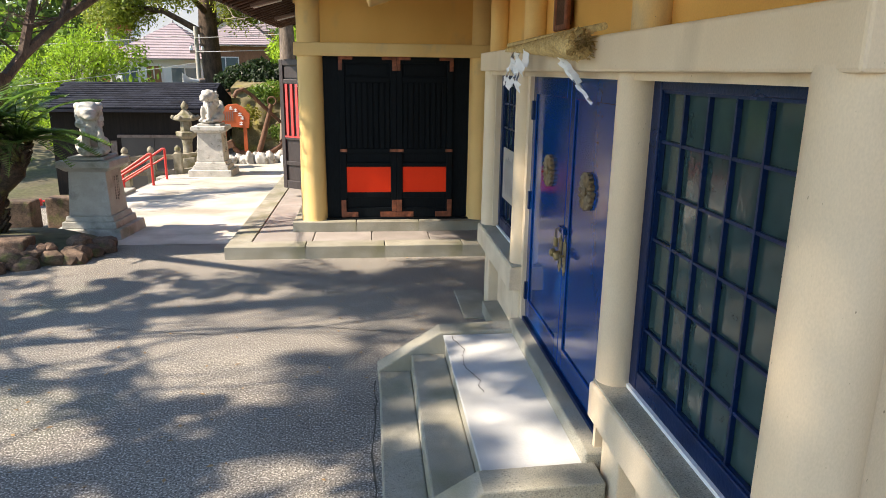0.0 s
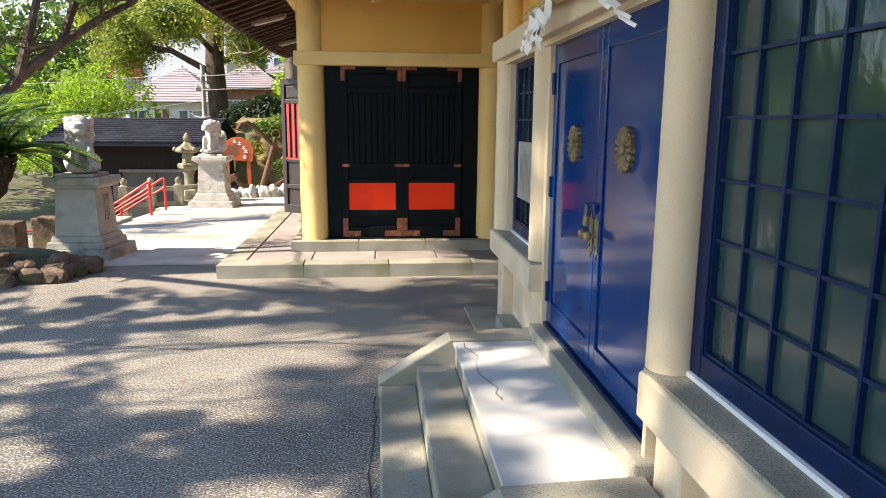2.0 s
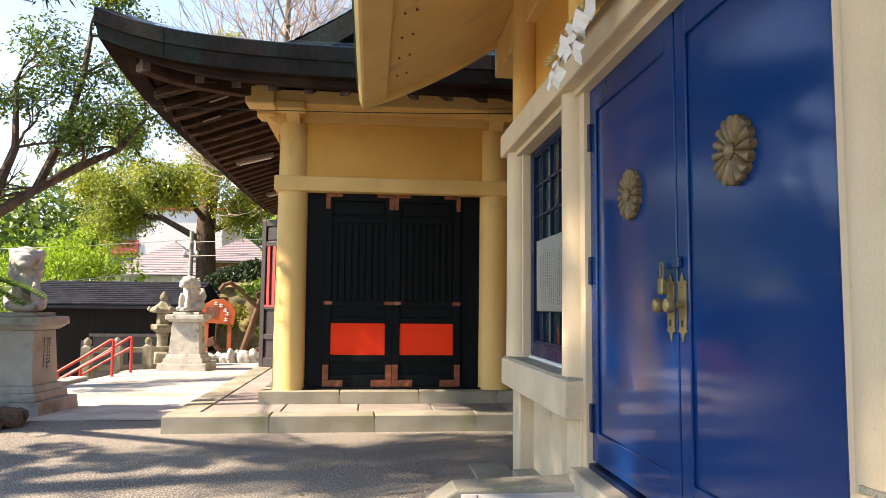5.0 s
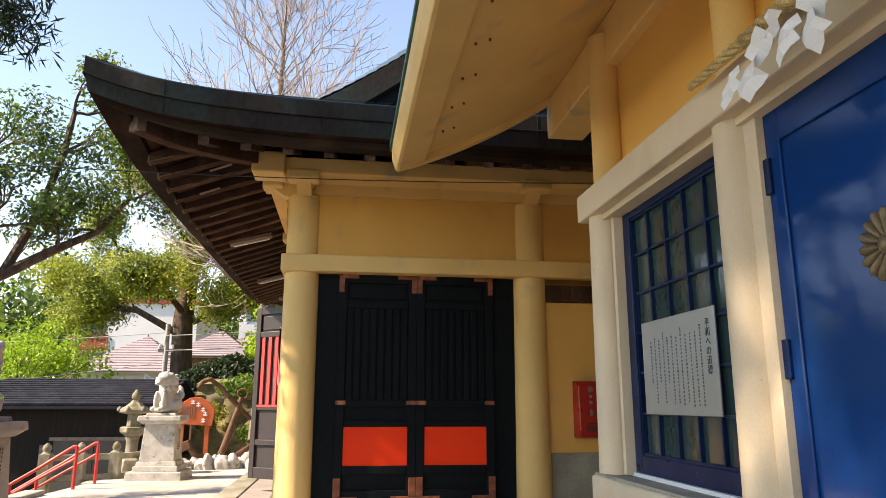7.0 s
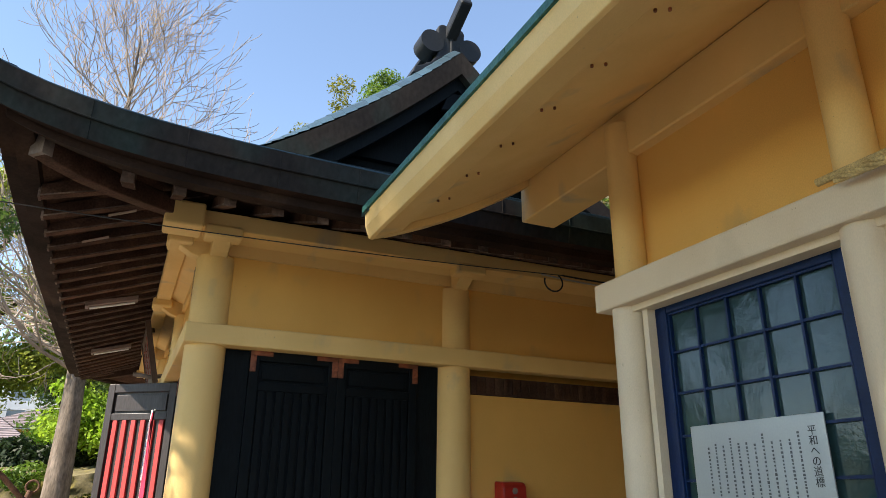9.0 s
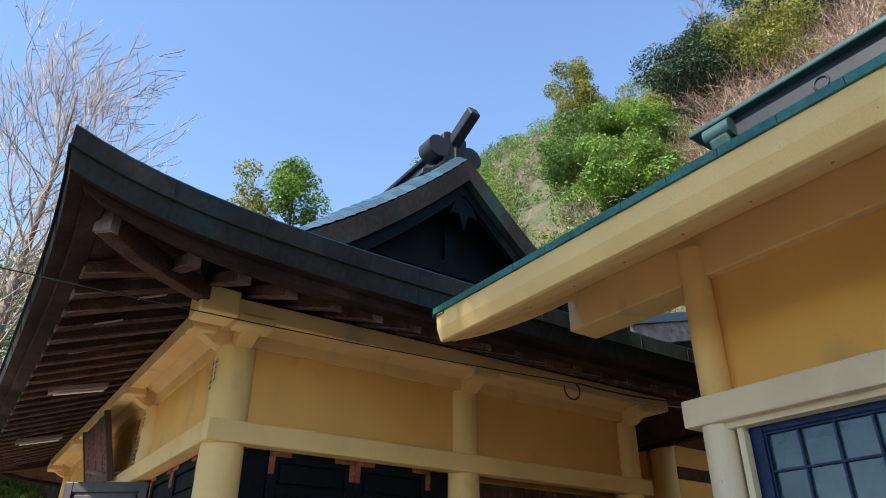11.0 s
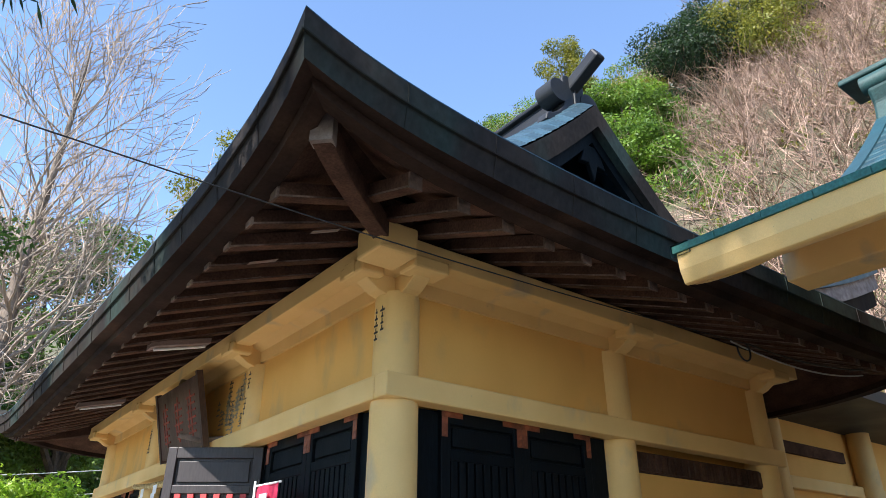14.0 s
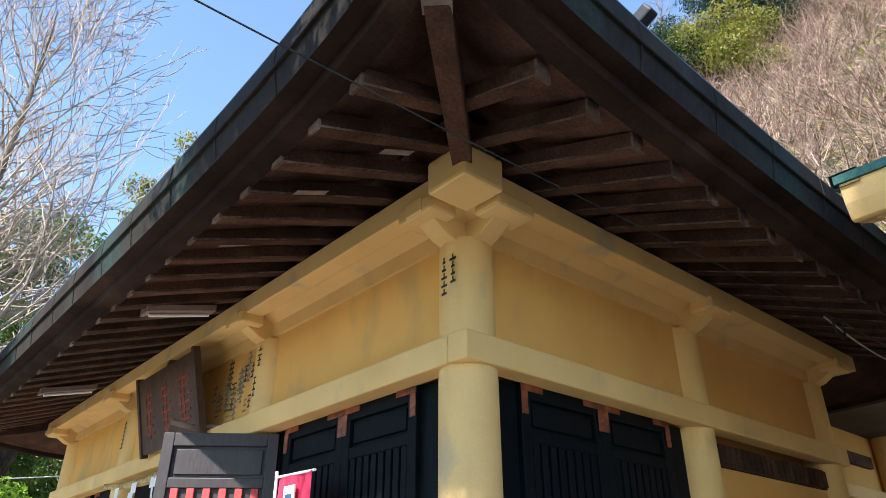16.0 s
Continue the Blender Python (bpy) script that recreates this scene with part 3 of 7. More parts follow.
def rafter(p0, p1, w=0.085, h=0.10):
    bm = bmesh.new()
    p0, p1 = Vector(p0), Vector(p1)
    d = (p1 - p0)
    side = Vector((-d.y, d.x, 0)).normalized() * w / 2
    up = Vector((0, 0, h))
    v = [bm.verts.new(q) for p in (p0, p1) for q in (p - side, p + side, p + side + up, p - side + up)]
    for f in ((0, 3, 2, 1), (4, 5, 6, 7), (0, 1, 5, 4), (1, 2, 6, 5), (2, 3, 7, 6), (3, 0, 4, 7)):
        bm.faces.new([v[i] for i in f])
    return bm


def rafters():
    LX, LY = EX1 - EX0, EY1 - EY0
    n = 21
    for i in range(n):
        x = EX0 + 0.55 + (LX - 1.1) * i / (n - 1)
        d = x - EX0
        inner = 9.95 if 1.2 < d < LX - 1.2 else EY0 + max(0.42, min(d, LX - d) - 0.05)
        z = eave_z(d, LX)
        if inner - EY0 > 0.5:
            ends = ((x, EY0 + 0.32, z - 0.375), (x, inner, z - 0.375 + (3.70 - 3.36) * (inner - EY0 - 0.32) / (PY0 - EY0 - 0.32) - (z - 3.735) * 0.35))
            part("rafter", rafter(*ends), M_RAFTER, roof)
            part("worn_edge", rafter(*[(a, b, c + 0.003) for a, b, c in ends], 0.091, 0.012), M_WORN, roof)
            part("rafter_end", boxes((x - 0.044, EY0 + 0.306, z - 0.378, x + 0.044, EY0 + 0.322, z - 0.275)), M_WORN, roof)
    n = 30
    for i in range(n):
        y = EY0 + 0.55 + (LY - 1.1) * i / (n - 1)
        d = y - EY0
        inner = -0.9 if 1.2 < d < LY - 1.2 else EX0 + max(0.42, min(d, LY - d) - 0.05)
        z = eave_z(d, LY)
        if inner - EX0 > 0.8:
            ends = ((EX0 + 0.32, y, z - 0.375), (inner, y, z - 0.375 + (3.70 - 3.36) * (inner - EX0 - 0.32) / (PX0 - EX0 - 0.32) - (z - 3.735) * 0.35))
            part("rafter", rafter(*ends), M_RAFTER, roof)
            part("worn_edge", rafter(*[(a, b, c + 0.003) for a, b, c in ends], 0.091, 0.012), M_WORN, roof)
            part("rafter_end", boxes((EX0 + 0.306, y - 0.046, z - 0.380, EX0 + 0.322, y + 0.046, z - 0.275)), M_WORN, roof)


rafters()
for sx, sy in ((0, 0), (0, 1)):
    cy = EY0 if sy == 0 else EY1
    s = 1 if sy == 0 else -1
    pts = [(-1.0, 9.79, 3.62), (-1.3, 9.51, 3.565), (-1.6, 9.23, 3.525), (-1.82, 9.03, 3.515), (-2.0, 8.87, 3.53), (-2.10, 8.78, 3.555)]
    bm = bmesh.new()
    rows = []
    for x, y, z in pts:
        y = y if sy == 0 else 2 * CY - y
        o = Vector((0.040, 0.040 * s, 0))
        p = Vector((x, y, z))
        rows.append([p - Vector((o.x, -o.y, 0)), p + Vector((o.x, -o.y, 0)), p + Vector((o.x, -o.y, 0.16)), p - Vector((o.x, -o.y, 0)) + Vector((0, 0, 0.16)), p - Vector((o.x, -o.y, 0))])
    bm_sheet(bm, rows)
    vs = [bm.verts.new(q) for q in rows[-1][:4]]
    bm.faces.new(vs)
    part("hip_rafter", bm, M_RAFTER, roof, "curved dark hip rafter", bevel=0.01)
    e = Vector(pts[-1])
    e.y = e.y if sy == 0 else 2 * CY - e.y
    bm = bmesh.new()
    out = Vector((-0.7071, -0.7071 * s, 0))
    o = Vector((0.045, -0.045 * s, 0))
    for a in ((-0.07, 0.012),):
        v = [bm.verts.new(e + out * t + w) for t in a for w in (-o + Vector((0, 0, -0.004)), o + Vector((0, 0, -0.004)), o + Vector((0, 0, 0.166)), -o + Vector((0, 0, 0.166)))]
        for f in ((0, 3, 2, 1), (4, 5, 6, 7), (0, 1, 5, 4), (1, 2, 6, 5), (2, 3, 7, 6), (3, 0, 4, 7)):
            bm.faces.new([v[i] for i in f])
    part("rafter_cap", bm, M_PALEEND, roof, "pale metal cap on hip rafter end")

# gable: recessed dark wall, thick curved barge boards, ridge with end ornament and crossed finials
for sgn, yv, yg in ((1, VERGE, GABLE), (-1, 2 * CY - VERGE, 2 * CY - GABLE)):
    us = [1.40 + (CX - EX0 - 1.40) * i / 20 for i in range(21)]
    for m in (0, 1):
        xs = [(EX0 + u) if m == 0 else (EX1 - u) for u in us]
        zs = [3.675 + rise(u) for u in us]
        for nm, y0, y1, t0, t1, mt in (("barge_board", yv - 0.03 * sgn, yv + 0.07 * sgn, -0.012, -0.30, M_FASCIA), ("inner_barge", yv + 0.075 * sgn, yv + 0.14 * sgn, -0.22, -0.46, M_BLACK)):
            bm = bmesh.new()
            rows = [[(x, y0, z + t0), (x, y1, z + t0), (x, y1, z + t1 * (1.0 if k > 2 else 0.6)), (x, y0, z + t1 * (1.0 if k > 2 else 0.6)), (x, y0, z + t0)] for k, (x, z) in enumerate(zip(xs, zs))]
            bm_sheet(bm, rows)
            part(nm, bm, mt, roof)
    poly = [(EX0 + u, 3.675 + rise(u) - 0.06) for u in us] + [(EX1 - u, 3.675 + rise(u) - 0.06) for u in us[::-1]]
    part("gable_wall", prism(poly, "y", yg, yg + 0.1 * sgn), M_BLACK, roof)
    part("gable_strut", boxes((CX - 0.07, min(yg - 0.06 * sgn, yg), 4.55, CX + 0.07, max(yg - 0.06 * sgn, yg), 6.0)), M_BLACK, roof)
    part("gable_beam", boxes((CX - 1.3, min(yg - 0.08 * sgn, yg), 4.85, CX + 1.3, max(yg - 0.08 * sgn, yg), 5.02)), M_BLACK, roof)
    part("gable_pendant", prism([(CX - 0.10, 5.75), (CX - 0.20, 5.5), (CX - 0.07, 5.52), (CX, 5.30), (CX + 0.07, 5.52), (CX + 0.20, 5.5), (CX + 0.10, 5.75)], "y", yv + 0.09 * sgn, yv + 0.15 * sgn), M_BLACK, roof, bevel=0.01)
ZR = 3.675 + rise(CX - EX0) + 0.05
part("ridge", boxes((CX - 0.14, VERGE + 0.42, ZR - 0.3, CX + 0.14, 2 * CY - VERGE - 0.42, ZR + 0.27)), M_ROOF, roof, "dark box ridge")
part("ridge_cap", boxes((CX - 0.20, VERGE + 0.5, ZR + 0.27, CX + 0.20, 2 * CY - VERGE - 0.5, ZR + 0.33)), M_ROOF, roof, bevel=0.02)
for sgn, yv in ((1, VERGE), (-1, 2 * CY - VERGE)):
    yo = yv + 0.42 * sgn
    half = [(0.0, 0.20)] + [(0.095 + 0.085 * math.cos(a), 0.25 + 0.085 * math.sin(a)) for a in [math.pi * (1 - k / 8) for k in range(1, 9)]] + [(0.17, 0.10), (0.16, -0.02), (0.19, -0.14), (0.26, -0.24), (0.36, -0.31), (0.47, -0.36), (0.50, -0.46), (0.34, -0.47), (0.18, -0.40), (0.08, -0.30), (0.0, -0.26)]
    orn = half + [(-p, q) for p, q in half[-2:0:-1]]
    part("ridge_end_ornament", prism([(CX + p, ZR + 0.17 + q) for p, q in orn], "y", min(yo - 0.16 * sgn, yo), max(yo - 0.16 * sgn, yo)), M_ROOF, roof, "scrolled dark copper ridge end ornament", bevel=0.02)
    part("ornament_groove", tube([(CX, yo - 0.165 * sgn, ZR + 0.36), (CX, yo - 0.168 * sgn, ZR + 0.10), (CX, yo - 0.165 * sgn, ZR - 0.06)], 0.016, 8), M_ROOF, roof, smooth=True)
    for c in (-0.25, 0.25):
        part("ornament_scroll", tube([(CX + c, yo - 0.17 * sgn, ZR + 0.22), (CX + c, yo + 0.08 * sgn, ZR + 0.22)], 0.15, 24), M_ROOF, roof, smooth=True)
    bm = bmesh.new()
    d0, d1 = Vector((CX, yo + 0.05 * sgn, ZR + 0.30)), Vector((CX, yv - 0.16 * sgn, ZR + 0.60))
    up = Vector((0, 0.35 * sgn, 0.65)).normalized() * 0.085
    sd = Vector((0.075, 0, 0))
    v = [bm.verts.new(q) for p in (d0, d1) for q in (p - sd - up, p + sd - up, p + sd + up, p - sd + up)]
    for f in ((0, 3, 2, 1), (4, 5, 6, 7), (0, 1, 5, 4), (1, 2, 6, 5), (2, 3, 7, 6), (3, 0, 4, 7)):
        bm.faces.new([v[i] for i in f])
    part("finial_beam", bm, M_ROOF, roof, "square dark finial beam rising from the ridge end", bevel=0.03)

# ---- small shrine with blue doors; its front looks towards -x ----
shrine = thing("small_shrine", "small cream plastered shrine with blue doors and green copper roof", "shrine")
SY0, SY1, SC = 1.60, 7.06, 4.33
SCOL = [1.73, 3.22, 5.44, 6.90]
CXS = 1.30
FACE = 1.40
BOT, TOP = 2.41, 2.58
for y in SCOL:
    r = 0.092 if 1.8 < y < 6.0 else (0.13 if y < 1.8 else 0.098)
    part("column", lathe([(r + 0.006, 0.885), (r + 0.003, 1.2), (r, BOT + 0.02)], (CXS, y, 0), 32), M_PLASTER, shrine, smooth=True)
    part("upper_column", lathe([(r * 0.98, TOP - 0.02), (r * 0.98, 3.62)], (CXS + 0.04, y, 0), 32), M_CREAMHALL, shrine, smooth=True)
part("tie_beam", boxes((1.177, SY0, BOT, 1.36, SY1, TOP)), M_PLASTER, shrine, bevel=0.012)
part("lintel", boxes((1.25, SCOL[0] + 0.08, BOT - 0.035, 1.37, SCOL[3] - 0.08, BOT + 0.01)), M_PLASTER, shrine)
part("upper_wall", boxes((FACE, SCOL[0], TOP - 0.1, FACE + 0.14, SCOL[3], 3.68)), M_OCHRE, shrine)
part("side_wall", boxes((FACE, SCOL[3] - 0.06, 0.0, 5.2, SCOL[3] + 0.05, 3.62)), M_OCHRE, shrine)
part("side_wall", boxes((FACE, SCOL[0] - 0.05, 0.0, 5.2, SCOL[0] + 0.06, 3.62)), M_PLASTER, shrine)
part("back_wall", boxes((6.8, SCOL[0], 0.0, 6.9, SCOL[3], 3.62)), M_OCHRE, shrine)
part("inner_floor", boxes((FACE, SCOL[0], 0.3, 5.1, SCOL[3], 0.42)), M_BLACK, shrine)
part("inner_back", boxes((2.6, SCOL[0], 0.4, 2.66, SCOL[3], 3.9)), M_BLACK, shrine)
part("purlin", boxes((1.32, SY0 - 1.0, 3.40, 1.62, 8.10, 3.72)), M_CREAMHALL, shrine, bevel=0.012)
part("purlin", boxes((6.7, SY0 - 1.0, 3.40, 6.95, 8.10, 3.72)), M_CREAMHALL, shrine, bevel=0.012)
for y0, y1 in ((5.31, 7.0), (1.62, 3.245)):
    part("sill", prism([(1.178, 0.70), (1.178, 0.882), (1.19, 0.892), (1.46, 0.905), (1.46, 0.70)], "y", y0, y1), M_SILL, shrine, "thick plastered window sill with dirty top", bevel=0.01)
    part("sill_top", boxes((1.196, y0 + 0.01, 0.894, 1.36, y1 - 0.01, 0.908)), M_CONCRETE, shrine)
    part("base_wall", boxes((1.36, y0, 0.0, 1.5, y1, 0.70)), M_SILL, shrine)
    for a in (y0 + 0.02, y1 - 0.26):
        part("pilaster", boxes((1.26, a, 0.0, 1.37, a + 0.24, 0.70)), M_SILL, shrine, bevel=0.01)
    part("plinth", boxes((1.20, y0 + 0.25, 0.0, 1.37, y1 - 0.28, 0.14)), M_CONCRETE, shrine, bevel=0.01)


def grid_window(ya, yb):
    """A blue framed window of 5 x 6 small panes; ya, yb bound the glass."""
    za, zb, f = 1.022, 2.335, 0.085
    w = new("window")
    w.parent = shrine
    a, b = ya - f, yb + f
    z0, z1 = 0.915, BOT - 0.025
    for p, q in ((a - 0.04, a), (b, b + 0.04)):
        part("jamb", boxes((1.285, p, z0, 1.40, q, z1)), M_PLASTER, w)
    part("bottom_trim", boxes((1.325, a - 0.04, 0.906, 1.40, b + 0.04, z0 + 0.012)), M_PAPER, w, "white chipped trim strip")
    part("window_frame", boxes((1.338, a, z0 + 0.012, 1.40, ya, z1), (1.338, yb, z0 + 0.012, 1.40, b, z1), (1.340, ya, z0 + 0.012, 1.398, yb, za), (1.340, ya, zb, 1.398, yb, z1)), M_BLUEFRAME, w, "dark blue painted wooden frame", bevel=0.006)
    part("inner_bead", boxes((1.350, ya, za, 1.372, ya + 0.012, zb), (1.350, yb - 0.012, za, 1.372, yb, zb), (1.351, ya + 0.012, za, 1.371, yb - 0.012, za + 0.012), (1.351, ya + 0.012, zb - 0.012, 1.371, yb - 0.012, zb)), M_BLUEFRAME, w)
    cols, rows = 5, 6
    for i in range(1, cols):
        y = ya + (yb - ya) * i / cols
        part("glazing_bar", boxes((1.353, y - 0.0065, za, 1.372, y + 0.0065, zb)), M_BLUEFRAME, w)
    for j in range(1, rows):
        z = za + (zb - za) * j / rows
        part("glazing_bar", boxes((1.355, ya, z - 0.0065, 1.371, yb, z + 0.0065)), M_BLUEFRAME, w)
    for i in range(cols):
        for j in range(rows):
            p = [ya + (yb - ya) * i / cols, ya + (yb - ya) * (i + 1) / cols, za + (zb - za) * j / rows, za + (zb - za) * (j + 1) / rows]
            part("pane", boxes((1.374, p[0] + 0.001, p[2] + 0.001, 1.378, p[1] - 0.001, p[3] - 0.001)), M_GLASS, w)
    return w


grid_window(5.63, 6.65)
grid_window(2.03, 3.05)

# double blue doors
DY0, DY1, DZ0, DC = 3.335, 5.27, 0.50, 4.285
part("door_jamb", boxes((1.25, 3.30, 0.40, 1.42, DY0, BOT)), M_PLASTER, shrine)
part("door_jamb", boxes((1.275, DY1, 0.40, 1.42, 5.355, BOT)), M_PLASTER, shrine)
part("threshold", boxes((1.19, 3.25, 0.2, 1.45, 5.31, 0.475)), M_CONCRETE, shrine, bevel=0.012)
part("threshold_sill", boxes((1.285, DY0, 0.475, 1.45, DY1, DZ0)), M_BLUEFRAME, shrine)


def chrysanthemum(parent, y, z, x):
    """A sixteen-petalled bronze boss facing -x."""
    n, R = 16, 0.110
    bm = bmesh.new()
    for k in range(n):
        a = 2 * math.pi * k / n
        hw = math.pi / n
        rows = []
        for r, dx in ((0.020, 0.022), (0.050, 0.027), (0.080, 0.032), (0.100, 0.032), (R, 0.026), (R, 0.0)):
            row = []
            for q in (-1, -0.75, -0.4, 0, 0.4, 0.75, 1):
                rr = r - (0.016 * q * q * q * q if r > 0.095 else 0)
                drop = (0.004 + 0.013 * r / R) * q * q
                row.append((x - dx + (drop if dx > 0 else 0), y + rr * math.sin(a + q * hw), z + rr * math.cos(a + q * hw)))
            rows.append(row)
        bm_sheet(bm, rows)
    bmesh.ops.remove_doubles(bm, verts=bm.verts, dist=0.0008)
    ob = part("chrysanthemum_boss", bm, M_BRONZE, parent, "weathered bronze sixteen-petal chrysanthemum boss", smooth=True)
    part("boss_centre", lathe([(0.028, 0), (0.028, 0.018), (0.020, 0.027), (0.008, 0.031)], (0, 0, 0), 14), M_BRONZE, ob, smooth=True).matrix_basis = pose(x - 0.010, y, z, 0, -90, 0)
    return ob


for y0, y1 in ((DY0, DC - 0.004), (DC + 0.004, DY1)):
    d = part("door", boxes((1.3170, y0, DZ0 + 0.01, 1.36, y1, BOT - 0.03)), M_BLUE, shrine, "glossy blue painted metal door leaf", bevel=0.004)
    part("raised_frame", boxes((1.3050, y0 + 0.002, DZ0 + 0.012, 1.3165, y0 + 0.085, BOT - 0.032), (1.3050, y1 - 0.085, DZ0 + 0.012, 1.3165, y1 - 0.002, BOT - 0.032), (1.3050, y0 + 0.085, DZ0 + 0.012, 1.3165, y1 - 0.085, DZ0 + 0.16), (1.3050, y0 + 0.085, BOT - 0.16, 1.3165, y1 - 0.085, BOT - 0.032)), M_BLUE, d, bevel=0.004)
    chrysanthemum(d, 3.88 if y0 < 4 else 4.735, 1.752, 1.3170)
    h = y0 + 0.012 if y0 < 4 else y1 - 0.012
    for z in (0.72, 1.45, 2.13):
        part("hinge", boxes((1.2900, h - 0.02, z - 0.07, 1.3070, h + 0.02, z + 0.07)), M_BLUEFRAME, d, bevel=0.004)
    s = 1 if y0 > 4 else -1
    yc = DC + 0.005 + s * 0.048
    pl = [(-0.019, -0.08), (-0.024, -0.095), (-0.010, -0.10), (0, -0.135), (0.010, -0.10), (0.024, -0.095), (0.019, -0.08), (0.022, 0.07), (0.026, 0.085), (0.010, 0.09), (0, 0.12), (-0.010, 0.09), (-0.026, 0.085), (-0.022, 0.07)]
    part("lock_plate", prism([(yc + 1.45 * a, 1.275 + b) for a, b in pl], "x", 1.2990, 1.3050), M_BRASS, d, "ornate brass lock plate", bevel=0.002)
    knob = part("knob", lathe([(0.010, 0), (0.010, 0.03), (0.024, 0.036), (0.029, 0.05), (0.024, 0.064), (0.010, 0.07)], (0, 0, 0), 9), M_BRASS, d, "fluted brass knob", smooth=True)
    knob.matrix_basis = pose(1.3010, yc, 1.275, 0, -90, 0)
    part("keyhole", boxes((1.2960, yc - 0.004, 1.20, 1.3010, yc + 0.004, 1.222)), M_INK, d)
part("hasp", boxes((1.2850, DC - 0.045, 1.41, 1.3040, DC + 0.075, 1.45)), M_BLUE, shrine, "blue painted hasp", bevel=0.004)
lock = thing("padlock", "small worn steel padlock hanging on the blue hasp", "padlock")
part("body", boxes((1.2600, DC + 0.038, 1.315, 1.2830, DC + 0.078, 1.375)), M_BRASS, lock, bevel=0.006)
part("shackle", tube([(1.2710, DC + 0.046, 1.37), (1.2710, DC + 0.046, 1.42), (1.2710, DC + 0.052, 1.432), (1.2710, DC + 0.064, 1.432), (1.2710, DC + 0.070, 1.42), (1.2710, DC + 0.070, 1.37)], 0.005, 8), M_PALEEND, lock, smooth=True)

# roof of the small shrine
EAVE_X, RIDGE_X, SV0, SV1 = 0.05, 3.74, 0.5, 8.17


def s_rise(u):
    return 0.22 * u + 0.136 * u * u


def verge_y(u):
    """The gable edge draws back towards the ridge."""
    return SV1 - 0.40 * (max(u, 0.0) / (RIDGE_X - EAVE_X)) ** 1.3


def s_under(u):
    """Lower edge of the barge board under the roof line."""
    return 3.30 + s_rise(u) - max(0.10, 0.25 - 0.09 * u)


s_roof = part("roof", bmesh.new(), M_TEALROOF, shrine, "blue-green copper sheet roof")
bm = bmesh.new()
NS = 34
for m in (0, 1):
    for i in range(NS):
        u0, u1 = (RIDGE_X - EAVE_X) * i / NS, (RIDGE_X - EAVE_X) * (i + 1) / NS
        xa, xb = (EAVE_X + u0, EAVE_X + u1) if m == 0 else (2 * RIDGE_X - EAVE_X - u0, 2 * RIDGE_X - EAVE_X - u1)
        for k in range(17):
            ya = SV0 + (SV1 - SV0) * (k + (0.5 if i % 2 else 0.0) - 0.5) / 16
            yb = SV0 + (SV1 - SV0) * (k + (0.5 if i % 2 else 0.0) + 0.5) / 16
            ya, yc, yd, yb = max(SV0, ya), min(verge_y(u1), yb), max(SV0, ya), min(verge_y(u0), yb)
            if yc - ya < 0.02:
                continue
            za, zb = 3.30 + s_rise(u0), 3.30 + s_rise(u1)
            v = [bm.verts.new(p) for p in ((xa, ya, za + 0.01), (xa, yb, za + 0.01), (xb, yc, zb), (xb, yd, zb), (xa, ya, za), (xa, yb, za))]
            bm.faces.new(v[:4])
            bm.faces.new((v[0], v[4], v[5], v[1]))
bm.to_mesh(s_roof.data)
bm.free()
# eave edge: verdigris strips, pale fascia, boarded soffit
for m in (0, 1):
    f = (lambda x: x) if m == 0 else (lambda x: 2 * RIDGE_X - x)
    for k in range(26):
        ya, yb = SV0 + (SV1 - SV0) * k / 26, SV0 + (SV1 - SV0) * (k + 1) / 26 - 0.004
        part("eave_strip", boxes((min(f(EAVE_X - 0.012), f(EAVE_X + 0.05)), ya, 3.272, max(f(EAVE_X - 0.012), f(EAVE_X + 0.05)), yb, 3.318)), M_VERDI, s_roof)
    part("eave_fascia", prism([(f(EAVE_X + 0.002), 3.272), (f(EAVE_X + 0.010), 3.16), (f(EAVE_X + 0.040), 3.078), (f(EAVE_X + 0.065), 3.074), (f(EAVE_X + 0.26), 3.145), (f(EAVE_X + 0.26), 3.272)], "y", SV0 + 0.01, SV1 - 0.02), M_CREAMHALL, s_roof, bevel=0.006)
    us = [0.15 + (RIDGE_X - EAVE_X - 0.15) * i / 24 for i in range(25)]
    bm = bmesh.new()
    bm_sheet(bm, [[(f(EAVE_X + u), SV0 + 0.06, z), (f(EAVE_X + u), verge_y(u) - 0.06, z)] for u, z in [(u, s_under(u) + 0.055) for u in us]])
    part("soffit", bm, M_CREAMHALL, s_roof, "painted plaster soffit", smooth=True)
    bm = bmesh.new()
    for t in (0,):
        rows = []
        for u in us:
            x, z = f(EAVE_X + u), 3.30 + s_rise(u)
            lo, v = s_under(u), verge_y(u)
            rows.append([(x, v - 0.10, z - 0.02), (x, v - 0.02, z - 0.02), (x, v - 0.02, lo), (x, v - 0.10, lo), (x, v - 0.10, z - 0.02)])
        bm_sheet(bm, rows)
    part("barge_board", bm, M_CREAMHALL, s_roof, "curved cream barge board")
    part("barge_board", bm_sheet(bmesh.new(), [[(p[0], SV0 + SV1 - p[1], p[2]) for p in row] for row in rows]), M_CREAMHALL, s_roof, "curved cream barge board")
    bm = bmesh.new()
    rows = []
    for u in [-0.02] + us:
        x, z = f(EAVE_X + max(u, -0.01)), 3.30 + s_rise(max(u, 0))
        v = verge_y(u)
        rows.append([(x, v - 0.12, z + 0.03), (x, v + 0.012, z + 0.03), (x, v + 0.012, z - 0.05), (x, v - 0.12, z - 0.05), (x, v - 0.12, z + 0.03)])
    bm_sheet(bm, rows)
    part("verge_strip", bm, M_TEALROOF, s_roof)
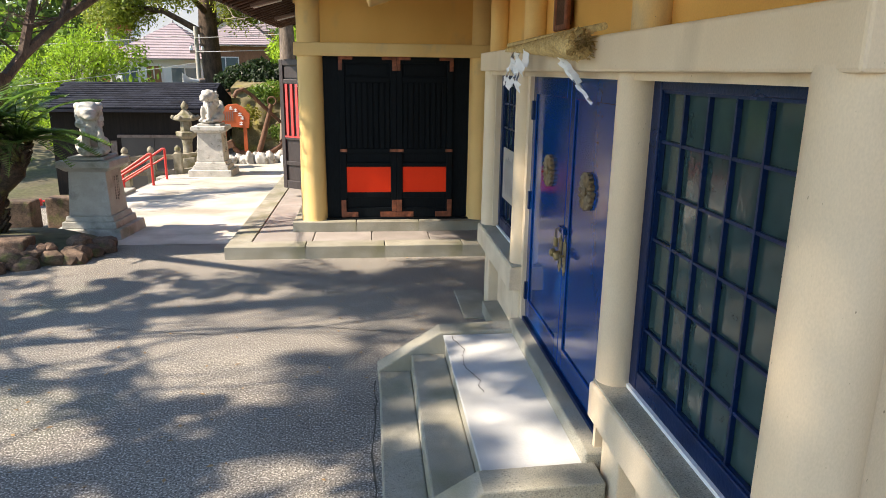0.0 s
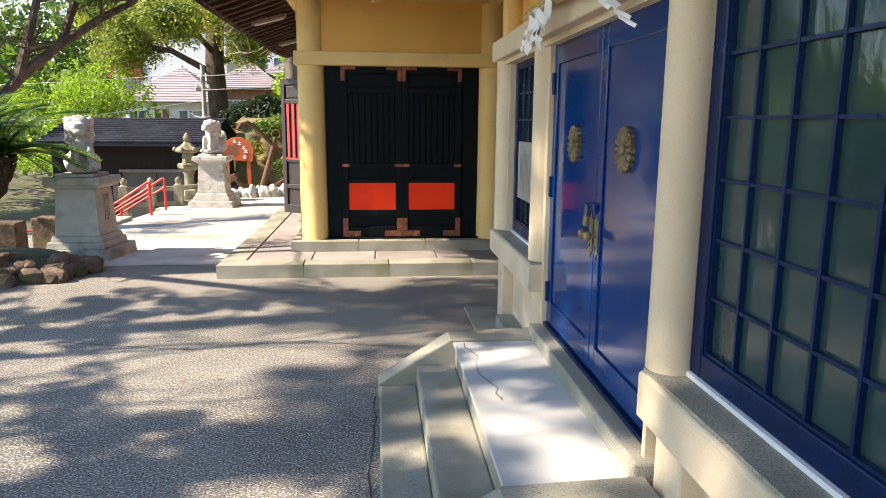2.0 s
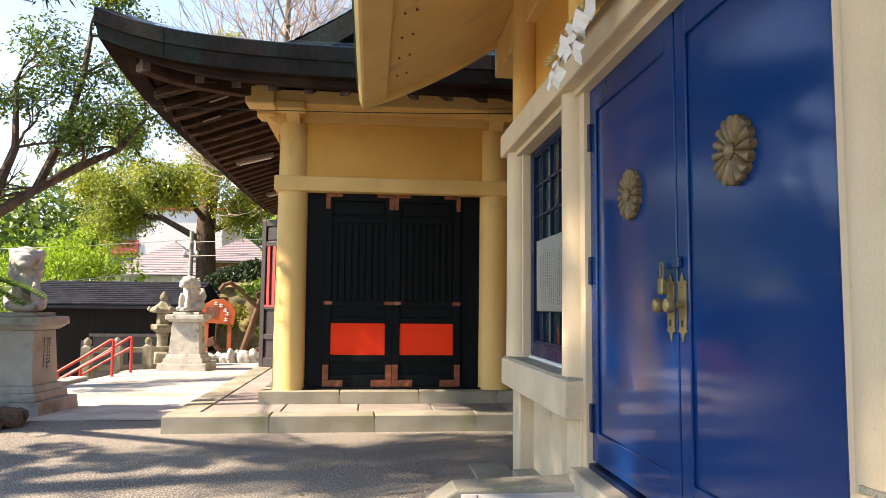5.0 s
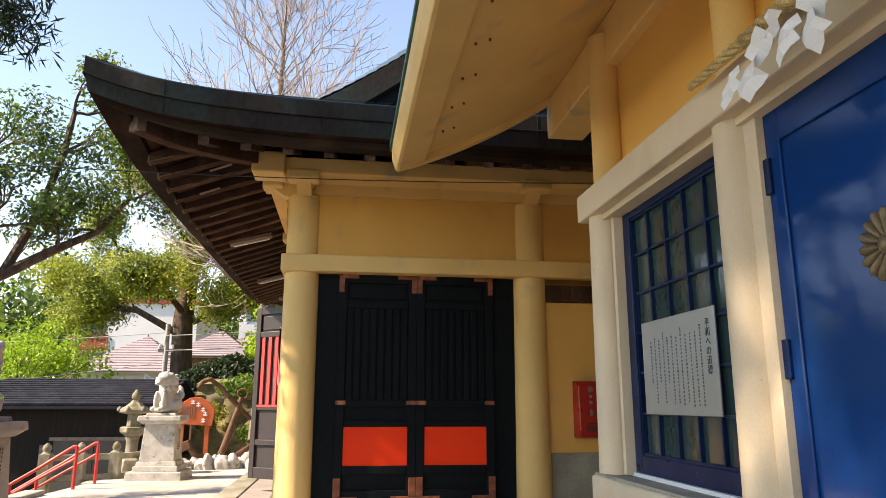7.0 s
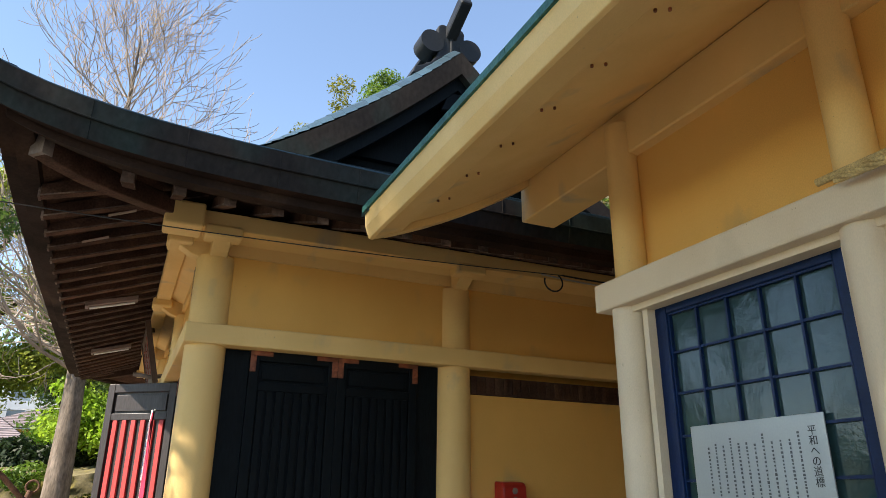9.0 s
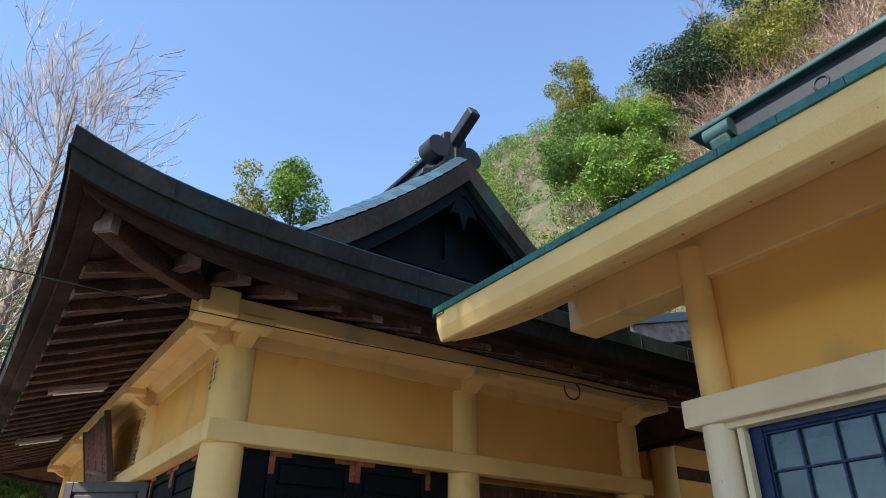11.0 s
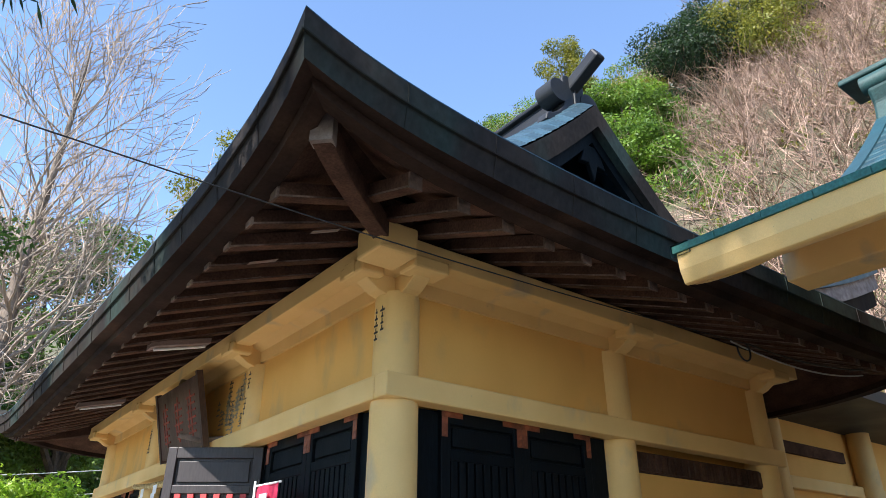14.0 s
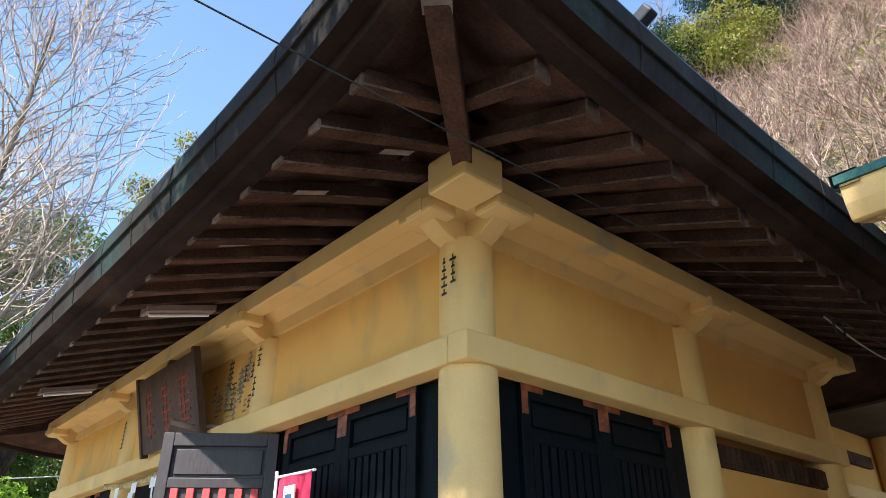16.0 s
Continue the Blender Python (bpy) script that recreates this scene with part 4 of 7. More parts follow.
for y in np.arange(0.9, 8.0, 0.42):
    for dx in (0.33, 0.41):
        part("soffit_screw", lathe([(0.008, 0), (0.008, 0.012)], (EAVE_X + dx + 0.03 * ((y * 7) % 1), y, s_under(dx) + 0.045), 6), M_COPPER, s_roof)
s_gz = 3.30 + s_rise(RIDGE_X - EAVE_X)
for yy in (SCOL[3], SCOL[0]):
    part("gable_wall", prism([(1.42, 3.6), (EAVE_X + 1.5, 3.30 + s_rise(1.5) - 0.2), (RIDGE_X, s_gz - 0.3), (2 * RIDGE_X - EAVE_X - 1.5, 3.30 + s_rise(1.5) - 0.2), (2 * RIDGE_X - 1.42, 3.6)], "y", yy - 0.05, yy + 0.05), M_OCHRE, shrine)
part("ridge", boxes((RIDGE_X - 0.16, SV0 + 0.1, s_gz - 0.15, RIDGE_X + 0.16, SV1 - 0.50, s_gz + 0.26)), M_ROOF, s_roof, "dark ridge box with round crests")
part("ridge_cap", boxes((RIDGE_X - 0.26, SV0 - 0.1, s_gz + 0.26, RIDGE_X + 0.26, SV1 - 0.09, s_gz + 0.33)), M_VERDIDARK, s_roof, bevel=0.02)
for yy in (SV1 - 0.46, SV0 + 0.1):
    s = 1 if yy > 4 else -1
    bm = prism([(RIDGE_X - 0.34, s_gz - 0.42), (RIDGE_X - 0.24, s_gz - 0.12), (RIDGE_X - 0.30, s_gz + 0.05), (RIDGE_X - 0.2, s_gz + 0.22), (RIDGE_X + 0.2, s_gz + 0.22), (RIDGE_X + 0.30, s_gz + 0.05), (RIDGE_X + 0.24, s_gz - 0.12), (RIDGE_X + 0.34, s_gz - 0.42), (RIDGE_X, s_gz - 0.1)], "y", yy - 0.12, yy + 0.12)
    part("ridge_end_ornament", bm, M_VERDIDARK, s_roof, "verdigris ridge end ornament", bevel=0.03)
    bm = tube([(RIDGE_X - 0.22, yy - 0.16, s_gz + 0.13), (RIDGE_X - 0.22, yy + 0.16, s_gz + 0.13)], 0.11, 18)
    part("ornament_scroll", bm, M_VERDIDARK, s_roof, smooth=True)
for y in (6.6, 4.9, 3.2):
    bm = bmesh.new()
    pts = [(RIDGE_X - 0.165, y + 0.075 * math.cos(a), s_gz + 0.08 + 0.075 * math.sin(a)) for a in [2 * math.pi * k / 16 for k in range(17)]]
    bm_tube(bm, pts, 0.012, 6)
    part("ridge_crest", bm, M_ROOF, s_roof, smooth=True)

# steps in front of the blue doors
steps = structure("steps", boxes((0.655, 3.26, 0.0, 1.25, 5.20, 0.36)), M_CONCRETE, "worn concrete steps up to the blue doors", "steps", bevel=0.012)
part("step", boxes((0.385, 3.262, 0.0, 0.654, 5.198, 0.225)), M_CONCRETE, steps, bevel=0.014)
part("step", boxes((0.13, 3.264, -0.1, 0.384, 5.196, 0.085)), M_CONCRETE, steps, bevel=0.014)
part("landing_slab", boxes((0.64, 3.262, 0.36, 1.22, 5.198, 0.382)), M_LANDING, steps, "pale grey smooth landing slab", bevel=0.006)
for y0, y1 in ((5.20, 5.40), (3.06, 3.26)):
    part("side_kerb", prism([(0.12, -0.1), (0.12, 0.09), (0.62, 0.40), (1.24, 0.42), (1.24, -0.1)], "y", y0, y1), M_CONCRETE, steps, bevel=0.012)
cover = structure("drain_cover", boxes((1.0, 6.56, -0.05, 1.30, 7.46, 0.018)), M_CONCRETE, "concrete drain cover slab set into the ground", "drain cover", bevel=0.008)

# ---- things on and around the small shrine ----
def twisted_rope(name, a, b, r0, r1, turns, label, base_drop=0.0):
    """A three-strand straw rope from a to b, thin end first."""
    a, b = Vector(a), Vector(b)
    rope = thing(name, label, "straw rope")
    d = (b - a).normalized()
    s1 = d.orthogonal().normalized()
    s2 = d.cross(s1)
    n = 90
    for k in range(3):
        pts, rad = [], []
        for i in range(n + 1):
            t = i / n
            R = (r0 + (r1 - r0) * t ** 1.3)
            ang = 2 * math.pi * (turns * t + k / 3)
            sag = Vector((0, 0, -base_drop * math.sin(math.pi * t)))
            pts.append(a + (b - a) * t + sag + 0.60 * R * (math.cos(ang) * s1 + math.sin(ang) * s2))
            rad.append(R * 0.50)
        part("strand", tube(pts, rad, 8), M_ROPE, rope, smooth=True)
    return rope


def fray(rope, at, d, r, seed):
    rnd = random.Random(seed)
    bm = bmesh.new()
    d = Vector(d).normalized()
    for i in range(140):
        p = Vector(at) + Vector((rnd.gauss(0, r * 0.45), 0, rnd.gauss(0, r * 0.45)))
        q = p + d * rnd.uniform(0.02, 0.07) + Vector((rnd.gauss(0, 0.012), 0, rnd.gauss(0, 0.012)))
        bm_tube(bm, [p, q], 0.003, 3, False)
    tagged(part("frayed_end", bm, M_ROPE, rope, "frayed cut straw end"), kind="stuff")


rope = twisted_rope("sacred_rope", (1.115, 5.40, 2.565), (1.105, 3.52, 2.54), 0.018, 0.075, 11, "thick tapering straw rope laid along the beam over the blue doors")
fray(rope, (1.105, 3.52, 2.54), (0, -1, 0), 0.075, 3)
pole = tagged(part("bamboo_pole", tube([(1.15, 5.50, 2.60), (1.15, 4.4, 2.607), (1.15, 3.30, 2.61)], 0.017, 12), M_ROPE, None, smooth=True), "thin bamboo pole holding the straw rope on the beam", "pole")


def shide(x, y, z, size, turn, seed, tilt=0.0):
    """A zigzag paper streamer hung from (x, y, z), with folds."""
    rnd = random.Random(seed)
    s = thing("paper_streamer", "white folded zigzag paper streamer hanging from the straw rope", "paper streamer", "paper streamers on the ropes", base=pose(x, y, z, tilt, 0, turn))
    w, h = size * 0.42, size * 0.34
    px, pz = 0.0, 0.0
    for k in range(4):
        tw = rnd.uniform(-0.35, 0.35)
        c, sn = math.cos(tw), math.sin(tw)
        q = [(px - w / 2, pz), (px + w / 2, pz), (px + w / 2 + w * 0.18, pz - h), (px - w / 2 + w * 0.18, pz - h)]
        bm = bmesh.new()
        front = [bm.verts.new((u * c, u * sn * 0.5 - 0.004 * k, v)) for u, v in q]
        rear = [bm.verts.new((u * c, u * sn * 0.5 - 0.004 * k + 0.0012, v)) for u, v in q]
        bm.faces.new(front)
        bm.faces.new(rear[::-1])
        for i in range(4):
            bm.faces.new((front[i], rear[i], rear[(i + 1) % 4], front[(i + 1) % 4]))
        local("fold", bm, M_PAPER, s)
        px += w * (0.62 if k % 2 == 0 else 0.45) * (1 if k % 2 == 0 else 0.6)
        pz -= h * 0.86
    return s


def blown_streamer(points, w, seed, label):
    """A zigzag streamer blown along the wall: one creased leaf of paper between each two points."""
    rnd = random.Random(seed)
    st = thing("paper_streamer", label, "paper streamer", "paper streamers on the ropes")
    pts = [Vector(p) for p in points]
    for k, (a, b) in enumerate(zip(pts, pts[1:])):
        d = (b - a).normalized()
        out = Vector((-1, 0, 0))
        side = d.cross(out).normalized()
        wk = w * rnd.uniform(0.8, 1.2) * (0.45 if k == 0 else 1.0)
        shift = side * wk * (0.30 if k % 2 else -0.30) * (0 if k == 0 else 1)
        bm = bmesh.new()
        rows = []
        for t in (-0.12, 0.25, 0.6, 1.12):
            c = a.lerp(b, t) + shift + out * (0.006 * k + rnd.uniform(-0.008, 0.012))
            rows.append([c + side * (wk * u * rnd.uniform(0.9, 1.05)) + out * (0.018 * math.sin(5 * u + k) + rnd.uniform(-0.006, 0.006)) for u in (-0.5, -0.18, 0.16, 0.5)])
        bm_sheet(bm, rows)
        bm_sheet(bm, [[p + out * 0.0012 for p in row] for row in rows])
        part("fold", bm, M_PAPER, st)
    return st


blown_streamer([(1.075, 4.80, 2.52), (1.07, 4.84, 2.46), (1.065, 4.91, 2.41), (1.06, 4.99, 2.365), (1.065, 5.08, 2.325)], 0.105, 1, "white zigzag paper streamer blown sideways along the beam")
blown_streamer([(1.07, 4.50, 2.52), (1.06, 4.545, 2.45), (1.05, 4.60, 2.40), (1.05, 4.66, 2.355), (1.06, 4.76, 2.33)], 0.12, 2, "crumpled white paper streamer hanging before the beam")
blown_streamer([(1.10, 3.92, 2.51), (1.13, 3.85, 2.46), (1.155, 3.74, 2.39), (1.165, 3.62, 2.34), (1.17, 3.46, 2.29)], 0.045, 4, "white paper streamer twisted towards the blue door")
plaque = thing("name_plaque", "small carved dark brown wooden plaque above the rope", "plaque")
part("board", boxes((1.335, 4.62, 2.70, 1.375, 4.86, 3.02)), M_RAFTER, plaque, bevel=0.006)
part("border", boxes((1.322, 4.59, 2.67, 1.36, 4.63, 3.05), (1.322, 4.85, 2.67, 1.36, 4.89, 3.05), (1.324, 4.63, 2.67, 1.36, 4.85, 2.71), (1.324, 4.63, 3.01, 1.36, 4.85, 3.05)), M_COPPER, plaque, bevel=0.012)

# notice in the far window
M_GREYINK = material("grey_print", (0.10, 0.10, 0.105), 0.6, bump=0)
notice = thing("notice_board", "pale grey printed notice with vertical Japanese text on the window", "notice")
NY0, NY1, NZ0, NZ1 = 5.80, 6.56, 1.24, 1.72
part("sheet", boxes((1.340, NY0, NZ0, 1.348, NY1, NZ1)), M_NOTICE, notice, bevel=0.002)
rnd = random.Random(11)


def words(name, text, size, m, mat, parent):
    cu = bpy.data.curves.new(name, "FONT")
    cu.body, cu.size, cu.align_x, cu.extrude = text, size, "CENTER", 0.0006
    cu.space_line = 0.95
    tmp = new(name, cu)
    bpy.context.view_layer.update()
    me = bpy.data.meshes.new_from_object(tmp.evaluated_get(bpy.context.evaluated_depsgraph_get()))
    bpy.data.objects.remove(tmp)
    me.materials.clear()
    me.materials.append(mat)
    ob = new(name, me)
    ob.parent = parent
    ob.matrix_basis = m
    return ob


title = "\u5e73\n\u548c\n\u3078\n\u306e\n\u9053\n\u6a19"
words("title_writing", title, 0.044, pose(1.339, NY0 + 0.065, NZ1 - 0.085, 90, 0, -90), M_INK, notice)
bm = bmesh.new()
for c in range(12):
    y = NY0 + 0.135 + c * 0.047
    z = NZ1 - (0.09 if c % 4 else 0.06) - rnd.uniform(0, 0.02)
    end = NZ0 + rnd.choice([0.05, 0.06, 0.16, 0.05])
    while z > end:
        h = rnd.uniform(0.007, 0.012)
        w = rnd.uniform(0.003, 0.006)
        bm_box(bm, 1.3385, y - w, z - h, 1.3402, y + w, z)
        z -= h + rnd.uniform(0.004, 0.010)
tagged(part("small_writing", bm, M_GREYINK, notice), kind="stuff")

# fire extinguisher box on the hall's side wall
M_BOXRED = material("red_box_enamel", (0.42, 0.02, 0.015), 0.35, second=(0.33, 0.018, 0.014), scale=5, amount=0.3, grain=60, grain_amount=0.08, bump=0.04)
fire = thing("extinguisher_box", "red metal fire extinguisher box fixed on the yellow wall", "extinguisher box")
body = part("body", prism([(10.03, 0.94), (9.86, 0.96), (9.83, 1.03), (9.85, 1.47), (9.89, 1.51), (10.03, 1.52)], "x", 2.09, 2.35), M_BOXRED, fire, bevel=0.015)
for k in range(4):
    part("louvre", boxes((2.16, 9.828, 1.02 + k * 0.022, 2.28, 9.842, 1.03 + k * 0.022)), M_INK, body)
part("window_disc", lathe([(0.03, 0), (0.03, 0.006)], (0, 0, 0), 16), M_PALEEND, body).matrix_basis = pose(2.22, 9.852, 1.43, 90, 0, 0)
for z, h in ((1.36, 0.03), (1.30, 0.03), (1.20, 0.06)):
    part("lettering", boxes((2.205, 9.836, z - h / 2, 2.235, 9.84, z + h / 2)), M_PALEEND, body)

# ---- things under the hall's eaves ----
for y in (12.55, 15.62):
    lamp = thing("fluorescent_lamp", "pinkish white batten lamp fixed under the dark rafters", "lamp", "lamps under the eave")
    part("housing", prism([(-1.86, 3.405), (-1.33, 3.545), (-1.33, 3.60), (-1.86, 3.46)], "y", y - 0.075, y + 0.075), M_GREYBEAM, lamp, bevel=0.006)
    part("end_cap", prism([(-1.875, 3.398), (-1.845, 3.404), (-1.845, 3.468), (-1.875, 3.46)], "y", y - 0.08, y + 0.08), M_GREYBEAM, lamp)
    part("tube", tube([(-1.83, y, 3.395), (-1.36, y, 3.52)], 0.013, 10), M_PAPER, lamp, smooth=True)

board = thing("sign_board", "dark wooden sign board with faded red characters over the entrance", "sign board", base=pose(-0.98, 13.9, 2.72, 0, -14, 0))
M_SIGN = material("dark_sign_wood", (0.07, 0.034, 0.025), 0.5, second=(0.045, 0.022, 0.016), scale=5, grain=50, grain_amount=0.25, bump=0.2, stretch=(1, 1, 0.3))
M_REDINK = material("faded_red_characters", (0.34, 0.045, 0.022), 0.6, second=(0.12, 0.03, 0.02), scale=9, amount=0.6, bump=0.05)
local("panel", boxes((-0.03, -0.68, 0.0, 0.02, 0.68, 0.74)), M_SIGN, board, bevel=0.008)
for y0 in (-0.72, 0.67):
    local("border", boxes((-0.045, y0, -0.03, 0.02, y0 + 0.05, 0.77)), M_SIGN, board)
rnd = random.Random(5)
for c in range(3):
    yc = -0.42 + 0.42 * c
    bm = bmesh.new()
    for k in range(6):
        z = 0.16 + 0.075 * k
        w = rnd.uniform(0.06, 0.14)
        bm_box(bm, -0.036, yc - w, z, -0.030, yc + w, z + 0.022)
    bm_box(bm, -0.037, yc - 0.012, 0.12, -0.031, yc + 0.012, 0.62)
    bm_box(bm, -0.0365, yc + 0.07, 0.2, -0.0305, yc + 0.09, 0.56)
    local("character", bm, M_REDINK, board, "faded red brushed character")
brace = tagged(part("bracket_bar", tube([(-0.78, 13.2, 2.80), (-1.05, 13.25, 2.76), (-1.25, 13.28, 2.79)], 0.028, 10), M_PALEEND, None, smooth=True), "short weathered wooden bar holding the sign board", "bracket")
lampb = thing("eave_bulb", "small dark lamp holder under the eave purlin", "lamp")
part("holder", tube([(-1.1, 13.95, 3.53), (-1.1, 13.95, 3.47)], [0.035, 0.05], 12), M_BRONZE, lampb, smooth=True)

# votive stickers: plain strokes on the plaster and the rafters
def sticker(y, z, w, h, x=-0.735, seed=0, dark=True):
    rnd = random.Random(seed)
    bm = bmesh.new()
    n = max(3, int(h / 0.045))
    for k in range(n):
        zz = z + h * (k + 0.2) / n
        q = rnd.uniform(0.25, 0.5) * w
        bm_box(bm, x - 0.0015, y - q, zz, x, y + q, zz + h / n * 0.30)
        if rnd.random() < 0.7:
            bm_box(bm, x - 0.0016, y - w * 0.09, zz, x - 0.0001, y + w * 0.09, zz + h / n * 0.8)
    st = thing("votive_sticker", "narrow votive paper sticker with faded brushed strokes on plaster", "sticker", "votive stickers")
    tagged(part("writing", bm, M_INK if dark else M_FADED, st), kind="stuff")
    return st


M_FADED = material("faded_ink", (0.28, 0.25, 0.20), 0.8, bump=0)
M_BLUEINK = material("blue_ink", (0.08, 0.16, 0.36), 0.7, bump=0)
XW = COLS_X[0] - 0.071
for k in range(36):
    rnd = random.Random(40 + k)
    y = rnd.choice([12.72 + rnd.uniform(0, 0.55), 12.72 + rnd.uniform(0, 0.9), 14.85 + rnd.uniform(0, 0.6)])
    sticker(y, rnd.uniform(2.80, 3.2), rnd.uniform(0.06, 0.12), rnd.uniform(0.14, 0.32), XW, k, rnd.random() < 0.25)
for k, (y, z, w, h) in enumerate(((12.5, 2.9, 0.06, 0.2), (12.46, 3.15, 0.07, 0.18), (12.56, 2.82, 0.06, 0.14), (15.68, 2.95, 0.09, 0.32), (10.02, 3.08, 0.06, 0.2), (10.1, 3.02, 0.05, 0.26))):
    sticker(y, z, w, h, COLS_X[0] - 0.172, 90 + k)
for k, (x, y) in enumerate(((-1.55, 9.75), (-1.75, 10.3), (-1.7, 10.72), (-1.8, 11.15))):
    zz = 3.335 + 0.40 * (x - EX0 - 0.32) / 0.97
    p = tagged(part("eave_sticker", boxes((-0.11, -0.03, 0, 0.11, 0.03, 0.002)), M_PALEEND), "pale worn paper sticker pasted under the eave boards", "sticker", "votive stickers")
    p.matrix_basis = pose(x, y, zz + 0.02, 0, -22, 0)

# straw rope with paper streamers over the hall's entrance
rope2 = twisted_rope("entrance_rope", (-1.02, 15.55, 2.52), (-1.02, 12.75, 2.56), 0.03, 0.06, 13, "straw rope hung across the hall entrance with paper streamers", 0.10)
for k, y in enumerate((13.1, 13.55, 14.0, 14.5, 15.0)):
    shide(-1.06, y, 2.44, 0.28, 85, 20 + k, -4)
banner = thing("banner", "pink and white printed cloth banner hung by the closed doors", "banner")
M_PINK = material("pink_cloth", (0.62, 0.03, 0.09), 0.8, second=(0.5, 0.025, 0.07), scale=6, bump=0.1)
bm = bmesh.new()
bm_sheet(bm, [[(-1.02 + 0.012 * math.sin(5 * v + 9 * u), 11.24 + 0.46 * u, 0.95 + 1.2 * v) for u in [i / 8 for i in range(9)]] for v in [j / 10 for j in range(11)]])
cloth = part("cloth", bm, M_PINK, banner, smooth=True)
part("white_field", boxes((-1.045, 11.42, 1.5, -1.036, 11.56, 2.08)), M_PAPER, cloth)
for k in range(6):
    part("lettering", boxes((-1.049, 11.45, 1.55 + 0.085 * k, -1.046, 11.53, 1.60 + 0.085 * k)), M_BLUEINK, cloth)
part("pole", tube([(-1.02, 11.72, 0.14), (-1.02, 11.72, 2.2)], 0.012, 8), M_PAPER, banner, smooth=True)
part("crossbar", tube([(-1.02, 11.73, 2.16), (-1.02, 11.22, 2.15)], 0.009, 8), M_PAPER, banner, smooth=True)

# wires
M_WIRE = material("black_cable", (0.015, 0.015, 0.016), 0.6, bump=0)
M_PALEWIRE = material("pale_cable", (0.5, 0.5, 0.48), 0.6, bump=0)


def wire(a, b, sag, r, mat, label):
    a, b = Vector(a), Vector(b)
    pts = [a.lerp(b, i / 20) - Vector((0, 0, sag * 4 * (i / 20) * (1 - i / 20))) for i in range(21)]
    return tagged(part("cable", tube(pts, r, 6), mat, None, smooth=True), label, "cable", "cables")


wire((-14.0, 9.6, 4.4), (2.3, 9.0, 3.36), 0.42, 0.0045, M_WIRE, "thin black overhead cable strung past the hall's eave")
wire((2.3, 9.0, 3.36), (4.5, 8.95, 3.50), 0.06, 0.008, M_WIRE, "thin black cable looping under the eave")
wire((2.1, 9.05, 3.36), (5.5, 9.3, 3.7), 0.12, 0.008, M_PALEWIRE, "pale cable hanging under the hall's eave")
bm = bmesh.new()
bm_tube(bm, [(2.2 + 0.10 * math.cos(a), 9.0, 3.28 + 0.09 * math.sin(a)) for a in [math.pi * (0.9 + 1.4 * k / 14) for k in range(15)]], 0.008, 6)
tagged(part("cable_coil", bm, M_WIRE, None, smooth=True), "small coil of black cable with insulator", "cable")

# ---- courtyard things ----
def blob_mesh(name, balls, mat, voxel=0.02, seed=0, rough=0.012):
    """Stone shapes: overlapping ellipsoids fused into one skin."""
    bm = bmesh.new()
    for (x, y, z), (a, b, c) in balls:
        m = Matrix.Translation((x, y, z)) @ Matrix.Diagonal((a, b, c, 1))
        bmesh.ops.create_icosphere(bm, subdivisions=2, radius=1, matrix=m)
    ob = new(name, mesh_of(name, bm, mat))
    md = ob.modifiers.new("fuse", "REMESH")
    md.mode, md.voxel_size, md.use_smooth_shade = "VOXEL", voxel, True
    return ob


def guardian_lion(name, m, mirror, mat):
    k = -1 if mirror else 1
    balls = [((0, 0, 0.05), (0.20, 0.28, 0.06)), ((0, -0.10, 0.22), (0.15, 0.17, 0.18)), ((0, 0.02, 0.36), (0.14, 0.15, 0.22)),
             ((0.09, 0.17, 0.20), (0.05, 0.06, 0.20)), ((-0.09, 0.17, 0.20), (0.05, 0.06, 0.20)), ((0.09, 0.21, 0.07), (0.06, 0.09, 0.05)), ((-0.09, 0.21, 0.07), (0.06, 0.09, 0.05)),
             ((0.14, -0.10, 0.14), (0.08, 0.14, 0.11)), ((-0.14, -0.10, 0.14), (0.08, 0.14, 0.11)), ((0.15, 0.04, 0.08), (0.06, 0.11, 0.05)), ((-0.15, 0.04, 0.08), (0.06, 0.11, 0.05)),
             ((0.02 * k, 0.10, 0.60), (0.15, 0.15, 0.14)), ((0.03 * k, 0.24, 0.57), (0.10, 0.08, 0.08)), ((0.03 * k, 0.28, 0.52), (0.07, 0.06, 0.04)), ((0.03 * k, 0.27, 0.61), (0.07, 0.05, 0.03)),
             ((0.14, 0.06, 0.66), (0.05, 0.05, 0.06)), ((-0.12, 0.06, 0.66), (0.05, 0.05, 0.06)), ((0, -0.02, 0.56), (0.17, 0.12, 0.15)), ((0, -0.06, 0.44), (0.17, 0.10, 0.12)),
             ((0, -0.27, 0.24), (0.08, 0.06, 0.14)), ((0, -0.28, 0.40), (0.10, 0.05, 0.10)), ((0.08, -0.27, 0.32), (0.05, 0.05, 0.08)), ((-0.08, -0.27, 0.32), (0.05, 0.05, 0.08))]
    rnd = random.Random(7 + mirror)
    for i in range(34):
        a = rnd.uniform(0, 2 * math.pi)
        balls.append(((0.15 * math.cos(a) + 0.01 * k, -0.0 + 0.13 * math.sin(a), rnd.uniform(0.40, 0.68)), (0.035, 0.035, 0.04)))
    ob = blob_mesh(name, balls, mat, 0.016)
    ob.matrix_basis = m
    return ob


